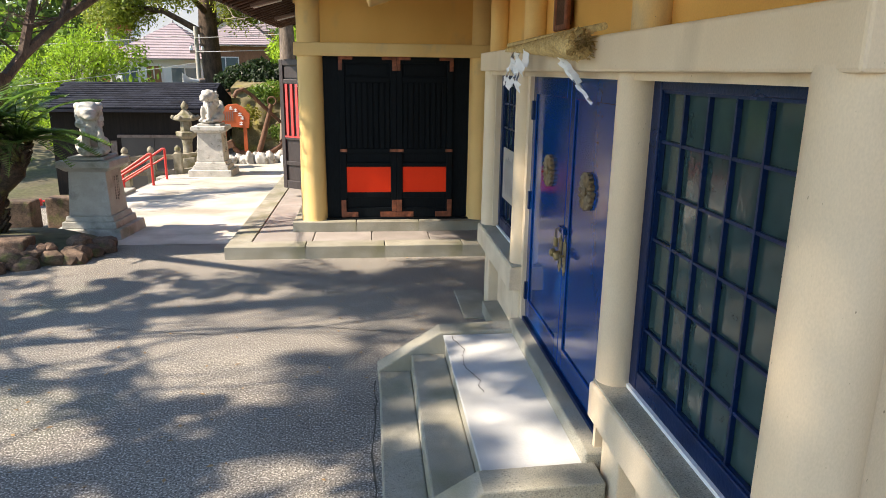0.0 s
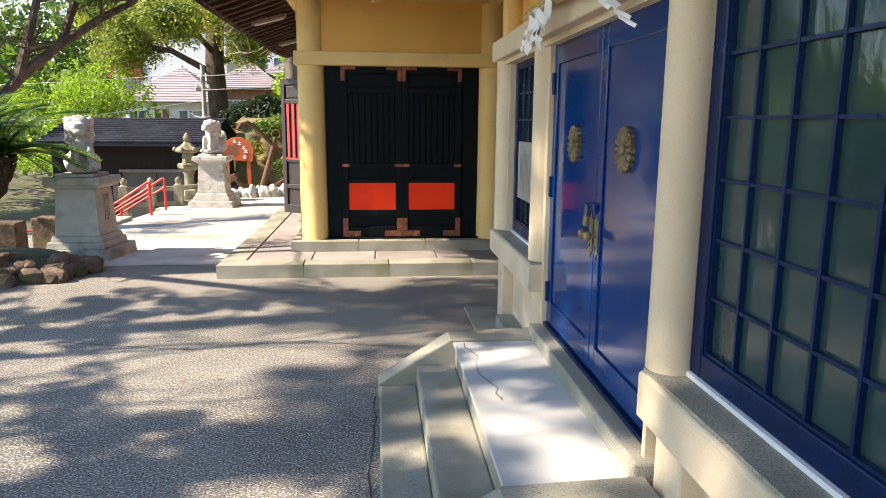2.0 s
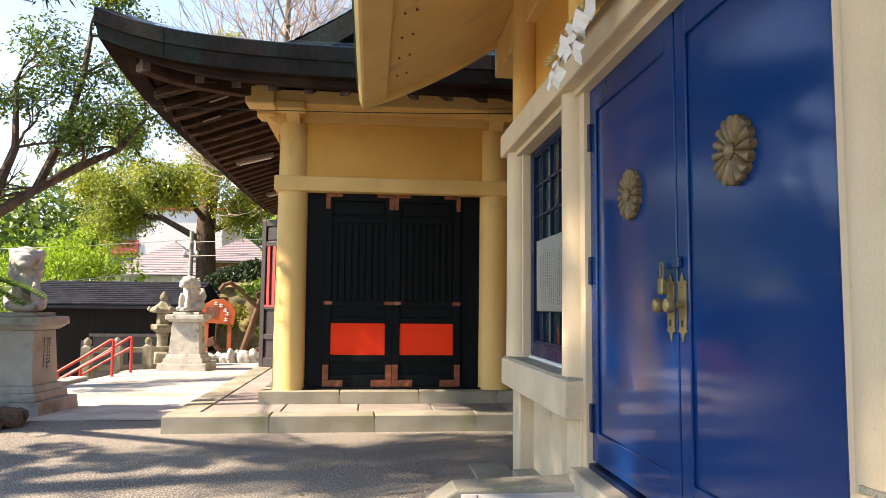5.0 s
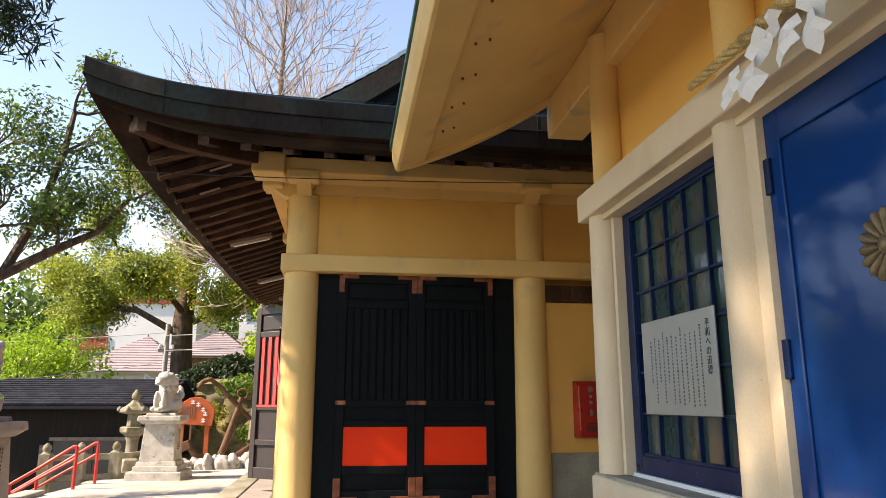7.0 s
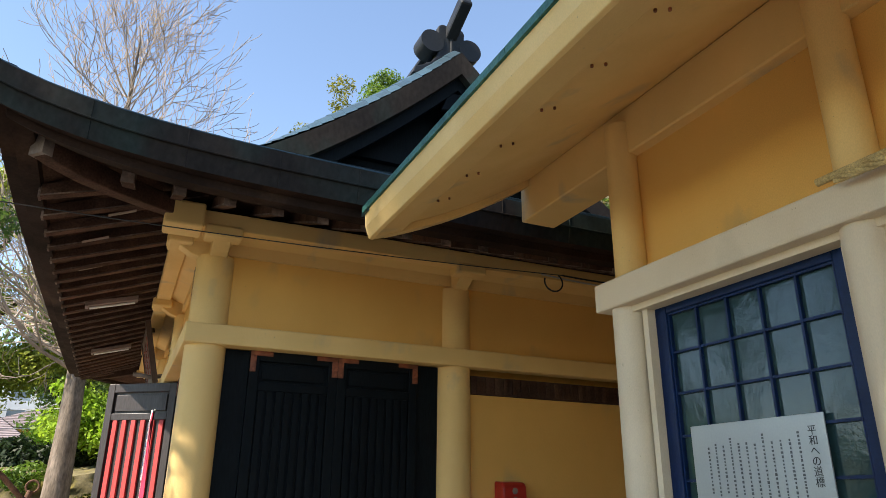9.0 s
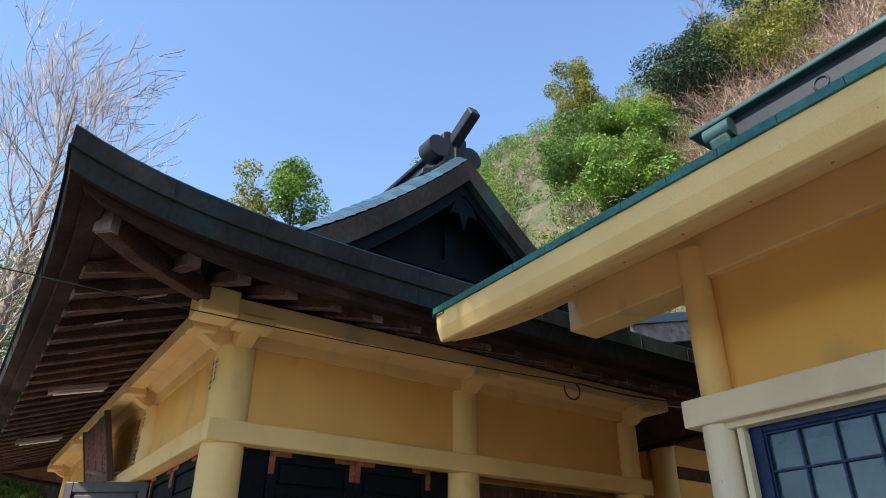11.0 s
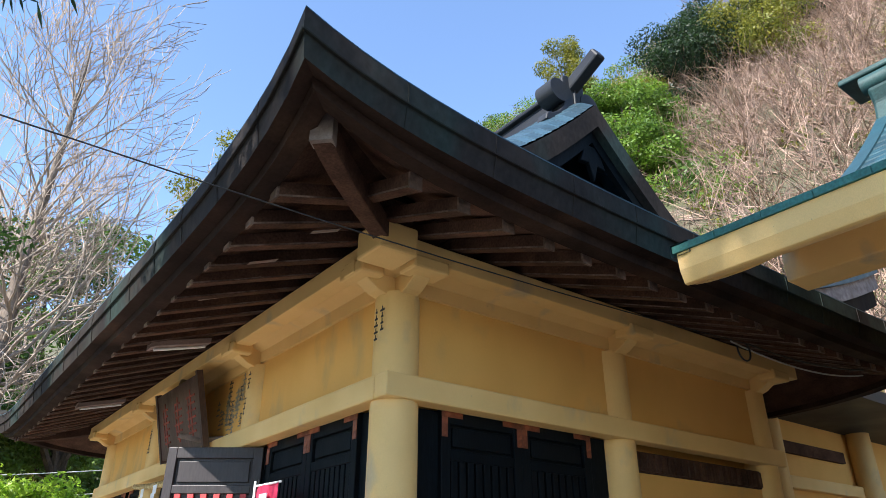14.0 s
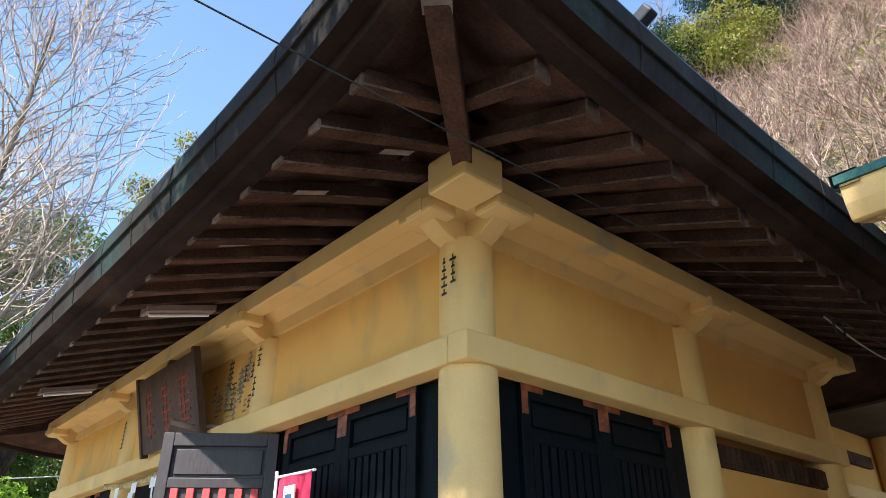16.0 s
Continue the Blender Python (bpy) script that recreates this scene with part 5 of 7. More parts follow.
def pedestal(x, y, turn, s, label, mat):
    z = ground_z(x, y)
    p = thing("stone_pedestal", label, "pedestal", "lion pedestals", base=pose(x, y, z, 0, 0, turn))

    def tier(nm, w0, z0, w1, z1, bev=0.012):
        bm = bmesh.new()
        lo = [bm.verts.new((sx * w0 * s, sy * w0 * s, z0 * s)) for sx, sy in ((-1, -1), (1, -1), (1, 1), (-1, 1))]
        hi = [bm.verts.new((sx * w1 * s, sy * w1 * s, z1 * s)) for sx, sy in ((-1, -1), (1, -1), (1, 1), (-1, 1))]
        bm.faces.new(lo[::-1])
        bm.faces.new(hi)
        for k in range(4):
            bm.faces.new((lo[k], lo[(k + 1) % 4], hi[(k + 1) % 4], hi[k]))
        return local(nm, bm, mat, p, bevel=bev)
    tier("footing", 0.50, -0.05, 0.48, 0.16)
    tier("plinth", 0.40, 0.16, 0.39, 0.26)
    tier("plinth", 0.36, 0.26, 0.34, 0.34)
    shaft = tier("shaft", 0.31, 0.34, 0.27, 1.00)
    tier("cornice", 0.30, 1.00, 0.37, 1.06)
    tier("cap", 0.39, 1.06, 0.38, 1.16, 0.018)
    tier("statue_base", 0.27, 1.16, 0.26, 1.21)
    bm = bmesh.new()
    rnd = random.Random(int(x * 10))
    for c in (-0.05, 0.03, 0.08):
        zz = 0.9
        while zz > 0.5 + abs(c):
            h = rnd.uniform(0.02, 0.035)
            bm_box(bm, 0.297 * s - 0.014 * (0.7 - zz) , (c - 0.008) * s, (zz - h) * s, 0.302 * s - 0.02 * (zz - 0.6), (c + 0.008) * s, zz * s)
            zz -= h + 0.015
    tagged(local("carved_writing", bm, M_INK, p), kind="stuff")
    return p


pedestal(-3.98, 10.75, -3, 0.98, "tall grey granite pedestal carrying a stone lion, with carved writing", M_STONE)
lion = guardian_lion("guardian_lion", pose(-3.95, 10.72, ground_z(-4, 10.8) + 1.185, 0, 0, -155) @ Matrix.Scale(1.08, 4), 0, M_STATUE)
tagged(lion, "white weathered stone lion statue sitting on a granite pedestal", "statue", "guardian lions")
pedestal(-3.85, 17.95, 0, 1.06, "pale sunlit granite pedestal carrying a stone lion", M_STATUE)
lion = guardian_lion("guardian_lion", pose(-3.82, 17.95, ground_z(-3.9, 18) + 1.28, 0, 0, 150) @ Matrix.Scale(1.12, 4), 1, M_STATUE)
tagged(lion, "white stone lion statue facing the courtyard on its pedestal", "statue", "guardian lions")

# stone lantern
lz = ground_z(-4.85, 19.3)
lantern = thing("stone_lantern", "grey stone lantern with a curled cap and ball finial", "stone lantern", base=pose(-4.8, 19.3, lz))
for nm, prof, n in (("base", [(0.30, 0.0), (0.30, 0.16), (0.26, 0.30), (0.20, 0.34)], 6), ("shaft", [(0.14, 0.34), (0.12, 0.5), (0.125, 0.7), (0.15, 0.78)], 16), ("platform", [(0.14, 0.78), (0.27, 0.88), (0.28, 0.98), (0.24, 1.0)], 6), ("fire_box", [(0.15, 1.0), (0.145, 1.26)], 6), ("cap", [(0.17, 1.26), (0.33, 1.30), (0.34, 1.36), (0.20, 1.44), (0.11, 1.52), (0.09, 1.56)], 6), ("finial", [(0.05, 1.56), (0.09, 1.60), (0.10, 1.66), (0.07, 1.72), (0.02, 1.79)], 14)):
    local(nm, lathe(prof, n=n, turn=0.3), M_MOSSTONE, lantern, smooth=n > 8, bevel=0.012 if n < 8 else 0)
for k in range(6):
    a = 0.3 + 2 * math.pi * k / 6
    local("cap_curl", lathe([(0.05, 0), (0.06, 0.03), (0.04, 0.08), (0.015, 0.10)], (0.315 * math.cos(a), 0.315 * math.sin(a), 1.33), 10), M_MOSSTONE, lantern, smooth=True)

# stone fence beside the lantern
fence = thing("stone_fence", "low grey granite fence with posts beside the lantern", "stone fence")
for (x, y) in ((-5.35, 17.9), (-4.75, 18.1), (-4.35, 18.75), (-5.9, 17.7)):
    z = -0.45
    part("post", prism([(x - 0.10, y - 0.10), (x + 0.10, y - 0.10), (x + 0.10, y + 0.10), (x - 0.10, y + 0.10)], "z", z, 0.32), M_MOSSTONE, fence, bevel=0.012)
    part("post_cap", lathe([(0.10, 0.32), (0.06, 0.36), (0.085, 0.41), (0.07, 0.47), (0.02, 0.52)], (x, y, 0), 12), M_MOSSTONE, fence, smooth=True)
for a, b in (((-5.35, 17.9), (-4.75, 18.1)), ((-4.75, 18.1), (-4.35, 18.75)), ((-5.9, 17.7), (-5.35, 17.9))):
    for z in (0.18, -0.2):
        bm = rafter((a[0], a[1], z), (b[0], b[1], z), 0.12, 0.11)
        part("rail", bm, M_MOSSTONE, fence, bevel=0.008)

# stairs down to the lower terrace, with red rails
stairs = structure("stairs", boxes(*[(-5.05 - 0.32 * (k + 1), 15.1, -2.4, -5.05 - 0.32 * k, 17.5, -0.33 - 0.175 * (k + 1)) for k in range(8)]), M_CONCRETE, "concrete stairs down to the lower terrace", "stairs")
structure("retaining_wall", boxes((-5.16, 13.6, -2.2, -4.86, 15.1, -0.05), (-5.16, 17.5, -2.2, -4.86, 24.0, -0.2)), M_STONE, "rough stone retaining wall by the stairs", "wall", bevel=0.02)
for y in (15.95, 17.0):
    r = thing("handrail", "red painted steel handrail down the stairs", "handrail", "stair handrails")
    part("post", tube([(-4.75, y, -0.38), (-4.75, y, 0.55)], 0.028, 12), M_REDRAIL, r, smooth=True)
    part("post", tube([(-5.75, y, -0.95), (-5.75, y, -0.08)], 0.028, 12), M_REDRAIL, r, smooth=True)
    part("top_rail", tube([(-4.75, y, 0.55), (-4.80, y, 0.555), (-5.3, y, 0.22), (-6.8, y, -0.70), (-7.3, y, -0.98), (-7.32, y, -1.3)], 0.028, 12), M_REDRAIL, r, smooth=True)
    part("lower_rail", tube([(-4.75, y, 0.36), (-5.3, y, 0.04), (-6.8, y, -0.88), (-7.3, y, -1.16)], 0.022, 12), M_REDRAIL, r, smooth=True)
# red fence on the lower terrace
rf = thing("red_fence", "red painted low fence on the lower terrace", "fence")
for k in range(7):
    part("post", tube([(-9.6 + 0.55 * k, 15.2, -2.1), (-9.6 + 0.55 * k, 15.2, -0.3)], 0.03, 8), M_REDRAIL, rf, smooth=True)
for z in (-0.35, -0.8):
    part("rail", tube([(-9.8, 15.2, z), (-6.1, 15.2, z)], 0.025, 8), M_REDRAIL, rf, smooth=True)

# dark sheds on the lower terrace
M_BLACKWALL = material("dark_stained_boards", (0.012, 0.0095, 0.009), 0.7, spec=0.15, second=(0.03, 0.024, 0.02), scale=3, grain=40, grain_amount=0.3, bump=0.2, stretch=(6, 6, 0.3))
M_SHEDROOF = material("dark_slate_shingle", (0.022, 0.024, 0.034), 0.75, spec=0.12, second=(0.015, 0.016, 0.022), scale=2, grain=30, grain_amount=0.2, bump=0.2, island=0.3)
M_GREYDOOR = material("grey_metal_door", (0.07, 0.062, 0.058), 0.6, second=(0.055, 0.048, 0.045), scale=2, bump=0.05)
shed = thing("shed", "low black boarded shed with a dark shingle roof", "shed")
for box in ((-9.4, 22.0, -2.2, -5.0, 22.15, 1.2), (-9.4, 22.155, -2.2, -9.25, 26.0, 1.2), (-5.15, 22.155, -2.2, -5.0, 26.0, 1.2)):
    part("wall", boxes(box), M_BLACKWALL, shed)
bm = bmesh.new()
rnd = random.Random(3)
for i in range(12):
    for k in range(19):
        x0 = -9.65 + 0.25 * k + (0.12 if i % 2 else 0)
        y0, y1 = 21.6 + 0.2 * i, 21.6 + 0.2 * (i + 1)
        z0, z1 = 1.25 + 0.058 * i, 1.25 + 0.058 * (i + 1)
        v = [bm.verts.new(p) for p in ((x0, y0, z0 + 0.02), (x0 + 0.24, y0, z0 + 0.02), (x0 + 0.24, y1, z1), (x0, y1, z1), (x0, y0, z0 - 0.02), (x0 + 0.24, y0, z0 - 0.02))]
        bm.faces.new(v[:4])
        bm.faces.new((v[0], v[4], v[5], v[1]))
shr = part("roof", prism([(21.6, 1.20), (24.0, 1.93), (26.4, 1.20), (26.4, 1.12), (21.6, 1.12)], "x", -9.65, -4.8), M_SHEDROOF, shed)
tagged(part("shingle", bm, M_SHEDROOF, shr), kind="stuff")
part("door", boxes((-7.4, 21.93, -1.9, -6.45, 22.0, 0.35), (-6.43, 21.93, -1.9, -5.5, 22.0, 0.35)), M_GREYDOOR, shed, "grey sliding doors")
part("door_rail", boxes((-7.5, 21.90, 0.35, -5.4, 22.0, 0.43)), M_PALEEND, shed)
part("name_sign", boxes((-7.72, 21.94, -0.6, -7.55, 22.0, 0.25)), M_PALEEND, shed)

# orange sign, anchor, stones and bank behind the far lion
M_ORANGE = material("orange_painted_board", (0.50, 0.10, 0.025), 0.6, second=(0.42, 0.08, 0.02), scale=4, amount=0.4, bump=0.1)
osign = thing("orange_sign", "orange painted roofed sign board with white writing on posts", "sign board")
part("board", prism([(-4.25, 0.78), (-3.45, 0.72), (-3.40, 1.12), (-3.55, 1.30), (-3.75, 1.42), (-4.0, 1.40), (-4.3, 1.22)], "y", 20.98, 21.03), M_ORANGE, osign, bevel=0.01)
part("post", boxes((-4.22, 21.03, -0.3, -4.12, 21.1, 0.9)), M_ORANGE, osign)
part("post", boxes((-3.62, 21.03, -0.3, -3.52, 21.1, 0.9)), M_ORANGE, osign)
for k, (x, z) in enumerate(((-3.93, 1.30), (-3.80, 1.24), (-3.68, 1.12), (-3.62, 1.02), (-3.66, 0.86))):
    part("lettering", boxes((x - 0.05, 20.965, z - 0.045, x + 0.05, 20.978, z - 0.02), (x - 0.045, 20.966, z + 0.01, x + 0.045, 20.979, z + 0.03), (x - 0.012, 20.964, z - 0.05, x + 0.012, 20.977, z + 0.05)), M_PAPER, osign)
for k in range(6):
    part("small_lettering", boxes((-4.2 + 0.06 * k, 20.967, 0.92, -4.18 + 0.06 * k, 20.98, 1.2)), M_PALEEND, osign)

M_RUST = material("rusty_iron", (0.16, 0.075, 0.04), 0.85, second=(0.10, 0.05, 0.03), scale=8, amount=0.6, grain=60, grain_amount=0.3, bump=0.5, bump_scale=40)
anchor = thing("anchor", "large rusty iron ship anchor leaning among stones", "anchor")
part("shank", tube([(-3.2, 20.9, -0.05), (-3.05, 20.95, 0.45), (-2.85, 21.0, 1.15), (-2.78, 21.0, 1.42)], [0.09, 0.08, 0.065, 0.06], 12), M_RUST, anchor, smooth=True)
part("arm", tube([(-3.95, 20.7, 0.30), (-3.75, 20.75, 0.05), (-3.45, 20.85, -0.05), (-3.2, 20.9, -0.07), (-2.9, 20.95, 0.0), (-2.6, 21.0, 0.18), (-2.35, 21.05, 0.45)], [0.04, 0.075, 0.09, 0.10, 0.09, 0.075, 0.04], 12), M_RUST, anchor, smooth=True)
part("fluke", prism([(-4.08, 0.12), (-3.82, 0.22), (-3.9, 0.42), (-4.05, 0.36)], "y", 20.62, 20.8), M_RUST, anchor, bevel=0.02)
part("fluke", prism([(-2.5, 0.2), (-2.25, 0.5), (-2.3, 0.58), (-2.6, 0.36)], "y", 20.98, 21.15), M_RUST, anchor, bevel=0.02)
part("stock", tube([(-3.75, 20.55, 1.62), (-3.66, 20.6, 1.78), (-3.5, 20.68, 1.84), (-3.3, 20.8, 1.68), (-2.95, 20.97, 1.30), (-2.55, 21.2, 0.88)], [0.06, 0.06, 0.055, 0.055, 0.055, 0.05], 10), M_RUST, anchor, smooth=True)
part("ring", tube([(-2.76 + 0.12 * math.cos(a), 21.0, 1.50 + 0.12 * math.sin(a)) for a in [2 * math.pi * k / 16 for k in range(17)]], 0.022, 6), M_RUST, anchor, smooth=True)


def boulder(x, y, z, a, b, c, seed, mat, label, group):
    rnd = random.Random(seed)
    bm = bmesh.new()
    bmesh.ops.create_icosphere(bm, subdivisions=2 if mat is M_ROCK else 3, radius=1)
    off = Vector((rnd.uniform(0, 50), rnd.uniform(0, 50), 0))
    for v in bm.verts:
        k = 1 + 0.38 * noise.noise(v.co * 1.1 + off) + 0.24 * abs(noise.noise(v.co * 2.6 + off)) + 0.10 * noise.noise(v.co * 6.1 + off)
        v.co = Vector((v.co.x * a * k, v.co.y * b * k, max(-0.5, v.co.z) * c * k))
    ob = new("rock", mesh_of("rock", bm, mat, mat is not M_ROCK))
    ob.matrix_basis = pose(x, y, z, 0, 0, rnd.uniform(0, 360))
    return tagged(ob, label, "rock", group)


rnd = random.Random(8)
for k in range(14):
    boulder(-4.05 + 0.17 * k, 20.45 + rnd.uniform(-0.12, 0.3), -0.17, rnd.uniform(0.13, 0.2), rnd.uniform(0.12, 0.18), rnd.uniform(0.15, 0.26), 100 + k, M_STATUE, "pale rounded garden stone at the foot of the anchor", "stones round the anchor")
M_BANK = material("mossy_stone_bank", (0.20, 0.165, 0.085), 0.9, second=(0.10, 0.085, 0.035), scale=2.5, amount=0.6, grain=20, grain_amount=0.3, bump=0.9, bump_scale=6, third=(0.24, 0.20, 0.05), third_scale=2.2, third_at=0.56)
bm = bmesh.new()
bm_sheet(bm, [[(x, 23.0 + 0.5 * v + 0.30 * noise.noise(Vector((x * 1.3, v * 2, 3))) + 0.28 * abs(noise.noise(Vector((x * 3.1, v * 6, 5)))), -0.4 + 2.2 * v + 0.12 * noise.noise(Vector((x, v * 3, 9)))) for x in [-4.4 + 0.125 * i for i in range(67)]] for v in [j / 20 for j in range(21)]] + [[(-4.4 + 0.125 * i, 26.0, 2.2) for i in range(67)], [(-4.4 + 0.125 * i, 40.0, 2.6) for i in range(67)]])
structure("rock_bank", bm, M_BANK, "mossy yellow-brown rock bank behind the anchor", "bank", smooth=True)

# planting bed with rocks and a cycad
bed = structure("planting_bed", lathe([(1.25, -0.05), (1.2, 0.10), (0.9, 0.2), (0.3, 0.24)], (-4.75, 9.5, 0), 28, 0, 0.72), M_SOIL, "raised soil bed round the cycad", "planting bed", smooth=True)
rnd = random.Random(21)
for k in range(60):
    a = rnd.uniform(-2.6, 0.5)
    R = rnd.uniform(0.95, 1.32)
    x, y = -4.75 + R * math.cos(a), 9.5 + 0.78 * R * math.sin(a)
    s = rnd.uniform(0.05, 0.15)
    boulder(x, y, 0.06 + (0.08 if R < 1.1 else 0), s * 1.3, s, s * rnd.uniform(0.7, 1.0), 300 + k, M_ROCK, "dark brown mossy rock edging the planting bed", "bed rocks")
tagged(part("stone_slab", boxes((-4.95, 8.75, 0.16, -4.15, 9.1, 0.34)), M_ROCK, None, bevel=0.03), "flat mossy stone slab lying on the bed", "stone slab")
for x, y, h in ((-4.55, 10.95, 0.5), (-5.3, 11.2, 0.4)):
    tagged(part("stone_block", boxes((x - 0.22, y - 0.16, -0.1, x + 0.22, y + 0.16, h)), M_ROCK, None, bevel=0.03), "rough brown stone block behind the bed", "stone block")
M_CYTRUNK = material("shaggy_cycad_trunk", (0.06, 0.034, 0.02), 0.95, second=(0.035, 0.025, 0.015), scale=14, amount=0.6, grain=50, grain_amount=0.4, bump=1.0, bump_scale=30, third=(0.12, 0.11, 0.02), third_scale=5, third_at=0.58)


def cycad(x, y, z):
    c = thing("cycad", "cycad with shaggy branched trunk and arching dark green fronds", "cycad", base=pose(x, y, z) @ Matrix.Scale(1.22, 4))
    rnd = random.Random(33)
    heads = []
    for pts, rad in (([(0, 0, 0), (0.02, 0, 0.3), (0.05, 0, 0.55), (0.02, 0, 0.75)], [0.11, 0.105, 0.12, 0.12]), ([(0.02, 0, 0.45), (-0.22, 0.02, 0.75), (-0.28, 0.0, 1.02)], [0.10, 0.135, 0.11]), ([(0.05, 0, 0.45), (0.28, -0.03, 0.70), (0.36, 0.0, 1.0)], [0.09, 0.13, 0.11]), ([(0, 0.05, 0.5), (0.02, 0.12, 0.8), (0.03, 0.1, 1.12)], [0.09, 0.13, 0.11])):
        local("trunk", tube(pts, rad, 14), M_CYTRUNK, c, smooth=True)
        bm = bmesh.new()
        for k in range(150):
            t = rnd.random() * (len(pts) - 1)
            i = min(int(t), len(pts) - 2)
            p = Vector(pts[i]).lerp(Vector(pts[i + 1]), t - i)
            r = rad[i] * 0.97
            a = rnd.uniform(0, 6.28)
            d = Vector((math.cos(a), math.sin(a), 0.25))
            q = p + d * r
            bm_tube(bm, [q, q + d * 0.05 + Vector((0, 0, 0.03))], [0.03, 0.008], 4, False)
        tagged(local("leaf_scar", bm, M_CYTRUNK, c), kind="stuff")
        heads.append(pts[-1])
    for h in heads[1:]:
        for k in range(22):
            a = 2 * math.pi * k / 22 + rnd.uniform(-0.2, 0.2)
            e = rnd.uniform(0.15, 1.15)
            L = rnd.uniform(0.75, 1.0)
            d = Vector((math.cos(a), math.sin(a), 0))
            side = Vector((-d.y, d.x, 0))
            mid = [Vector(h) + d * (L * t * math.cos(e * (1 - 0.5 * t))) + Vector((0, 0, L * (math.sin(e) * t * 1.3 - 0.6 * t * t))) for t in [i / 10 for i in range(11)]]
            bm = bmesh.new()
            bm_tube(bm, mid, [0.008 - 0.0006 * i for i in range(11)], 4, False)
            for i in range(1, 11):
                for j in (0.0, 0.25, 0.5, 0.75):
                    p = mid[i - 1].lerp(mid[i], j)
                    w = 0.17 * math.sin(math.pi * min(0.97, (i + j) / 11 + 0.06)) + 0.02
                    for sg in (-1, 1):
                        tip = p + side * sg * w + d * 0.05 + Vector((0, 0, 0.03))
                        v = [bm.verts.new(q) for q in (p - d * 0.02, p + d * 0.02, tip)]
                        bm.faces.new(v)
            local("frond", bm, M_FROND, c)
    return c


cycad(-4.95, 9.72, 0.2)
# a broad leafed plant in the bed
plant = thing("bed_plant", "low bright green broad leafed plant in the bed", "plant", base=pose(-4.95, 8.95, 0.2))
rnd = random.Random(2)
for k in range(14):
    a = rnd.uniform(0, 6.28)
    d = Vector((math.cos(a), math.sin(a), 0))
    s = Vector((-d.y, d.x, 0)) * 0.05
    bm = bmesh.new()
    bm_sheet(bm, [[d * (0.3 * t) + Vector((0, 0, 0.5 * t - 0.35 * t * t)) - s * math.sin(math.pi * t), d * (0.3 * t) + Vector((0, 0, 0.5 * t - 0.35 * t * t)) + s * math.sin(math.pi * t)] for t in [i / 6 for i in range(1, 7)]])
    local("leaf", bm, M_LEAFMID, plant)

# ---- trees ----
def leaf_cloud(name, centres, radii, count, size, mat, parent, seed, flat=0.75, narrow=0.45, lift=0.4):
    """Many small leaf blades about the given clump centres."""
    rng = np.random.default_rng(seed)
    centres, radii = np.asarray(centres, dtype=float), np.asarray(radii, dtype=float)
    w = radii ** 2 / (radii ** 2).sum()
    idx = rng.choice(len(centres), size=count, p=w)
    d = rng.normal(size=(count, 3))
    d /= np.linalg.norm(d, axis=1)[:, None]
    rr = radii[idx] * rng.uniform(0.2, 1.0, count) ** 0.5
    pos = centres[idx] + d * rr[:, None] * np.array([1, 1, flat])
    nrm = d + rng.normal(size=(count, 3)) * 0.8 + np.array([0, 0, lift])
    nrm /= np.linalg.norm(nrm, axis=1)[:, None]
    t = np.cross(nrm, rng.normal(size=(count, 3)))
    t /= np.linalg.norm(t, axis=1)[:, None]
    b = np.cross(nrm, t)
    s = size * rng.uniform(0.6, 1.3, count)[:, None]
    v = np.empty((count, 4, 3))
    v[:, 0], v[:, 1], v[:, 2], v[:, 3] = pos - t * s, pos + b * s * narrow, pos + t * s, pos - b * s * narrow
    f = np.arange(count * 4).reshape(count, 4)
    ob = new(name, from_arrays(name, v.reshape(-1, 3), f, mat))
    if parent:
        ob.parent = parent
    return tagged(ob, kind="stuff")


def grow(rnd, p, d, length, radius, depth, spread, out, tips, bend=0.18, up=0.05, kids=(2, 3), shrink=0.72):
    pts, rad = [Vector(p)], [radius]
    n = 5
    d = Vector(d).normalized()
    for i in range(n):
        d = (d + Vector((rnd.gauss(0, bend), rnd.gauss(0, bend), rnd.gauss(0, bend) + up))).normalized()
        pts.append(pts[-1] + d * length / n)
        rad.append(radius * (1 - 0.42 * (i + 1) / n))
    out.append((pts, rad, depth))
    if depth == 0:
        tips.append(pts[-1])
        tips.append(pts[-3])
        return
    for k in range(rnd.randint(*kids)):
        j = rnd.randint(2, n)
        a = Vector((rnd.gauss(0, 1), rnd.gauss(0, 1), rnd.gauss(0, 0.6)))
        nd = (d + a.normalized() * spread).normalized()
        grow(rnd, pts[j], nd, length * shrink * rnd.uniform(0.8, 1.15), rad[j] * 0.68, depth - 1, spread, out, tips, bend, up, kids, shrink)
    grow(rnd, pts[-1], d, length * shrink, rad[-1] * 0.9, depth - 1, spread, out, tips, bend, up, kids, shrink)


def limbs_mesh(out, depth):
    bm = bmesh.new()
    for pts, rad, lv in out:
        bm_tube(bm, pts, rad, 10 if lv == depth else (6 if lv > 1 else 4), False)
    return bm


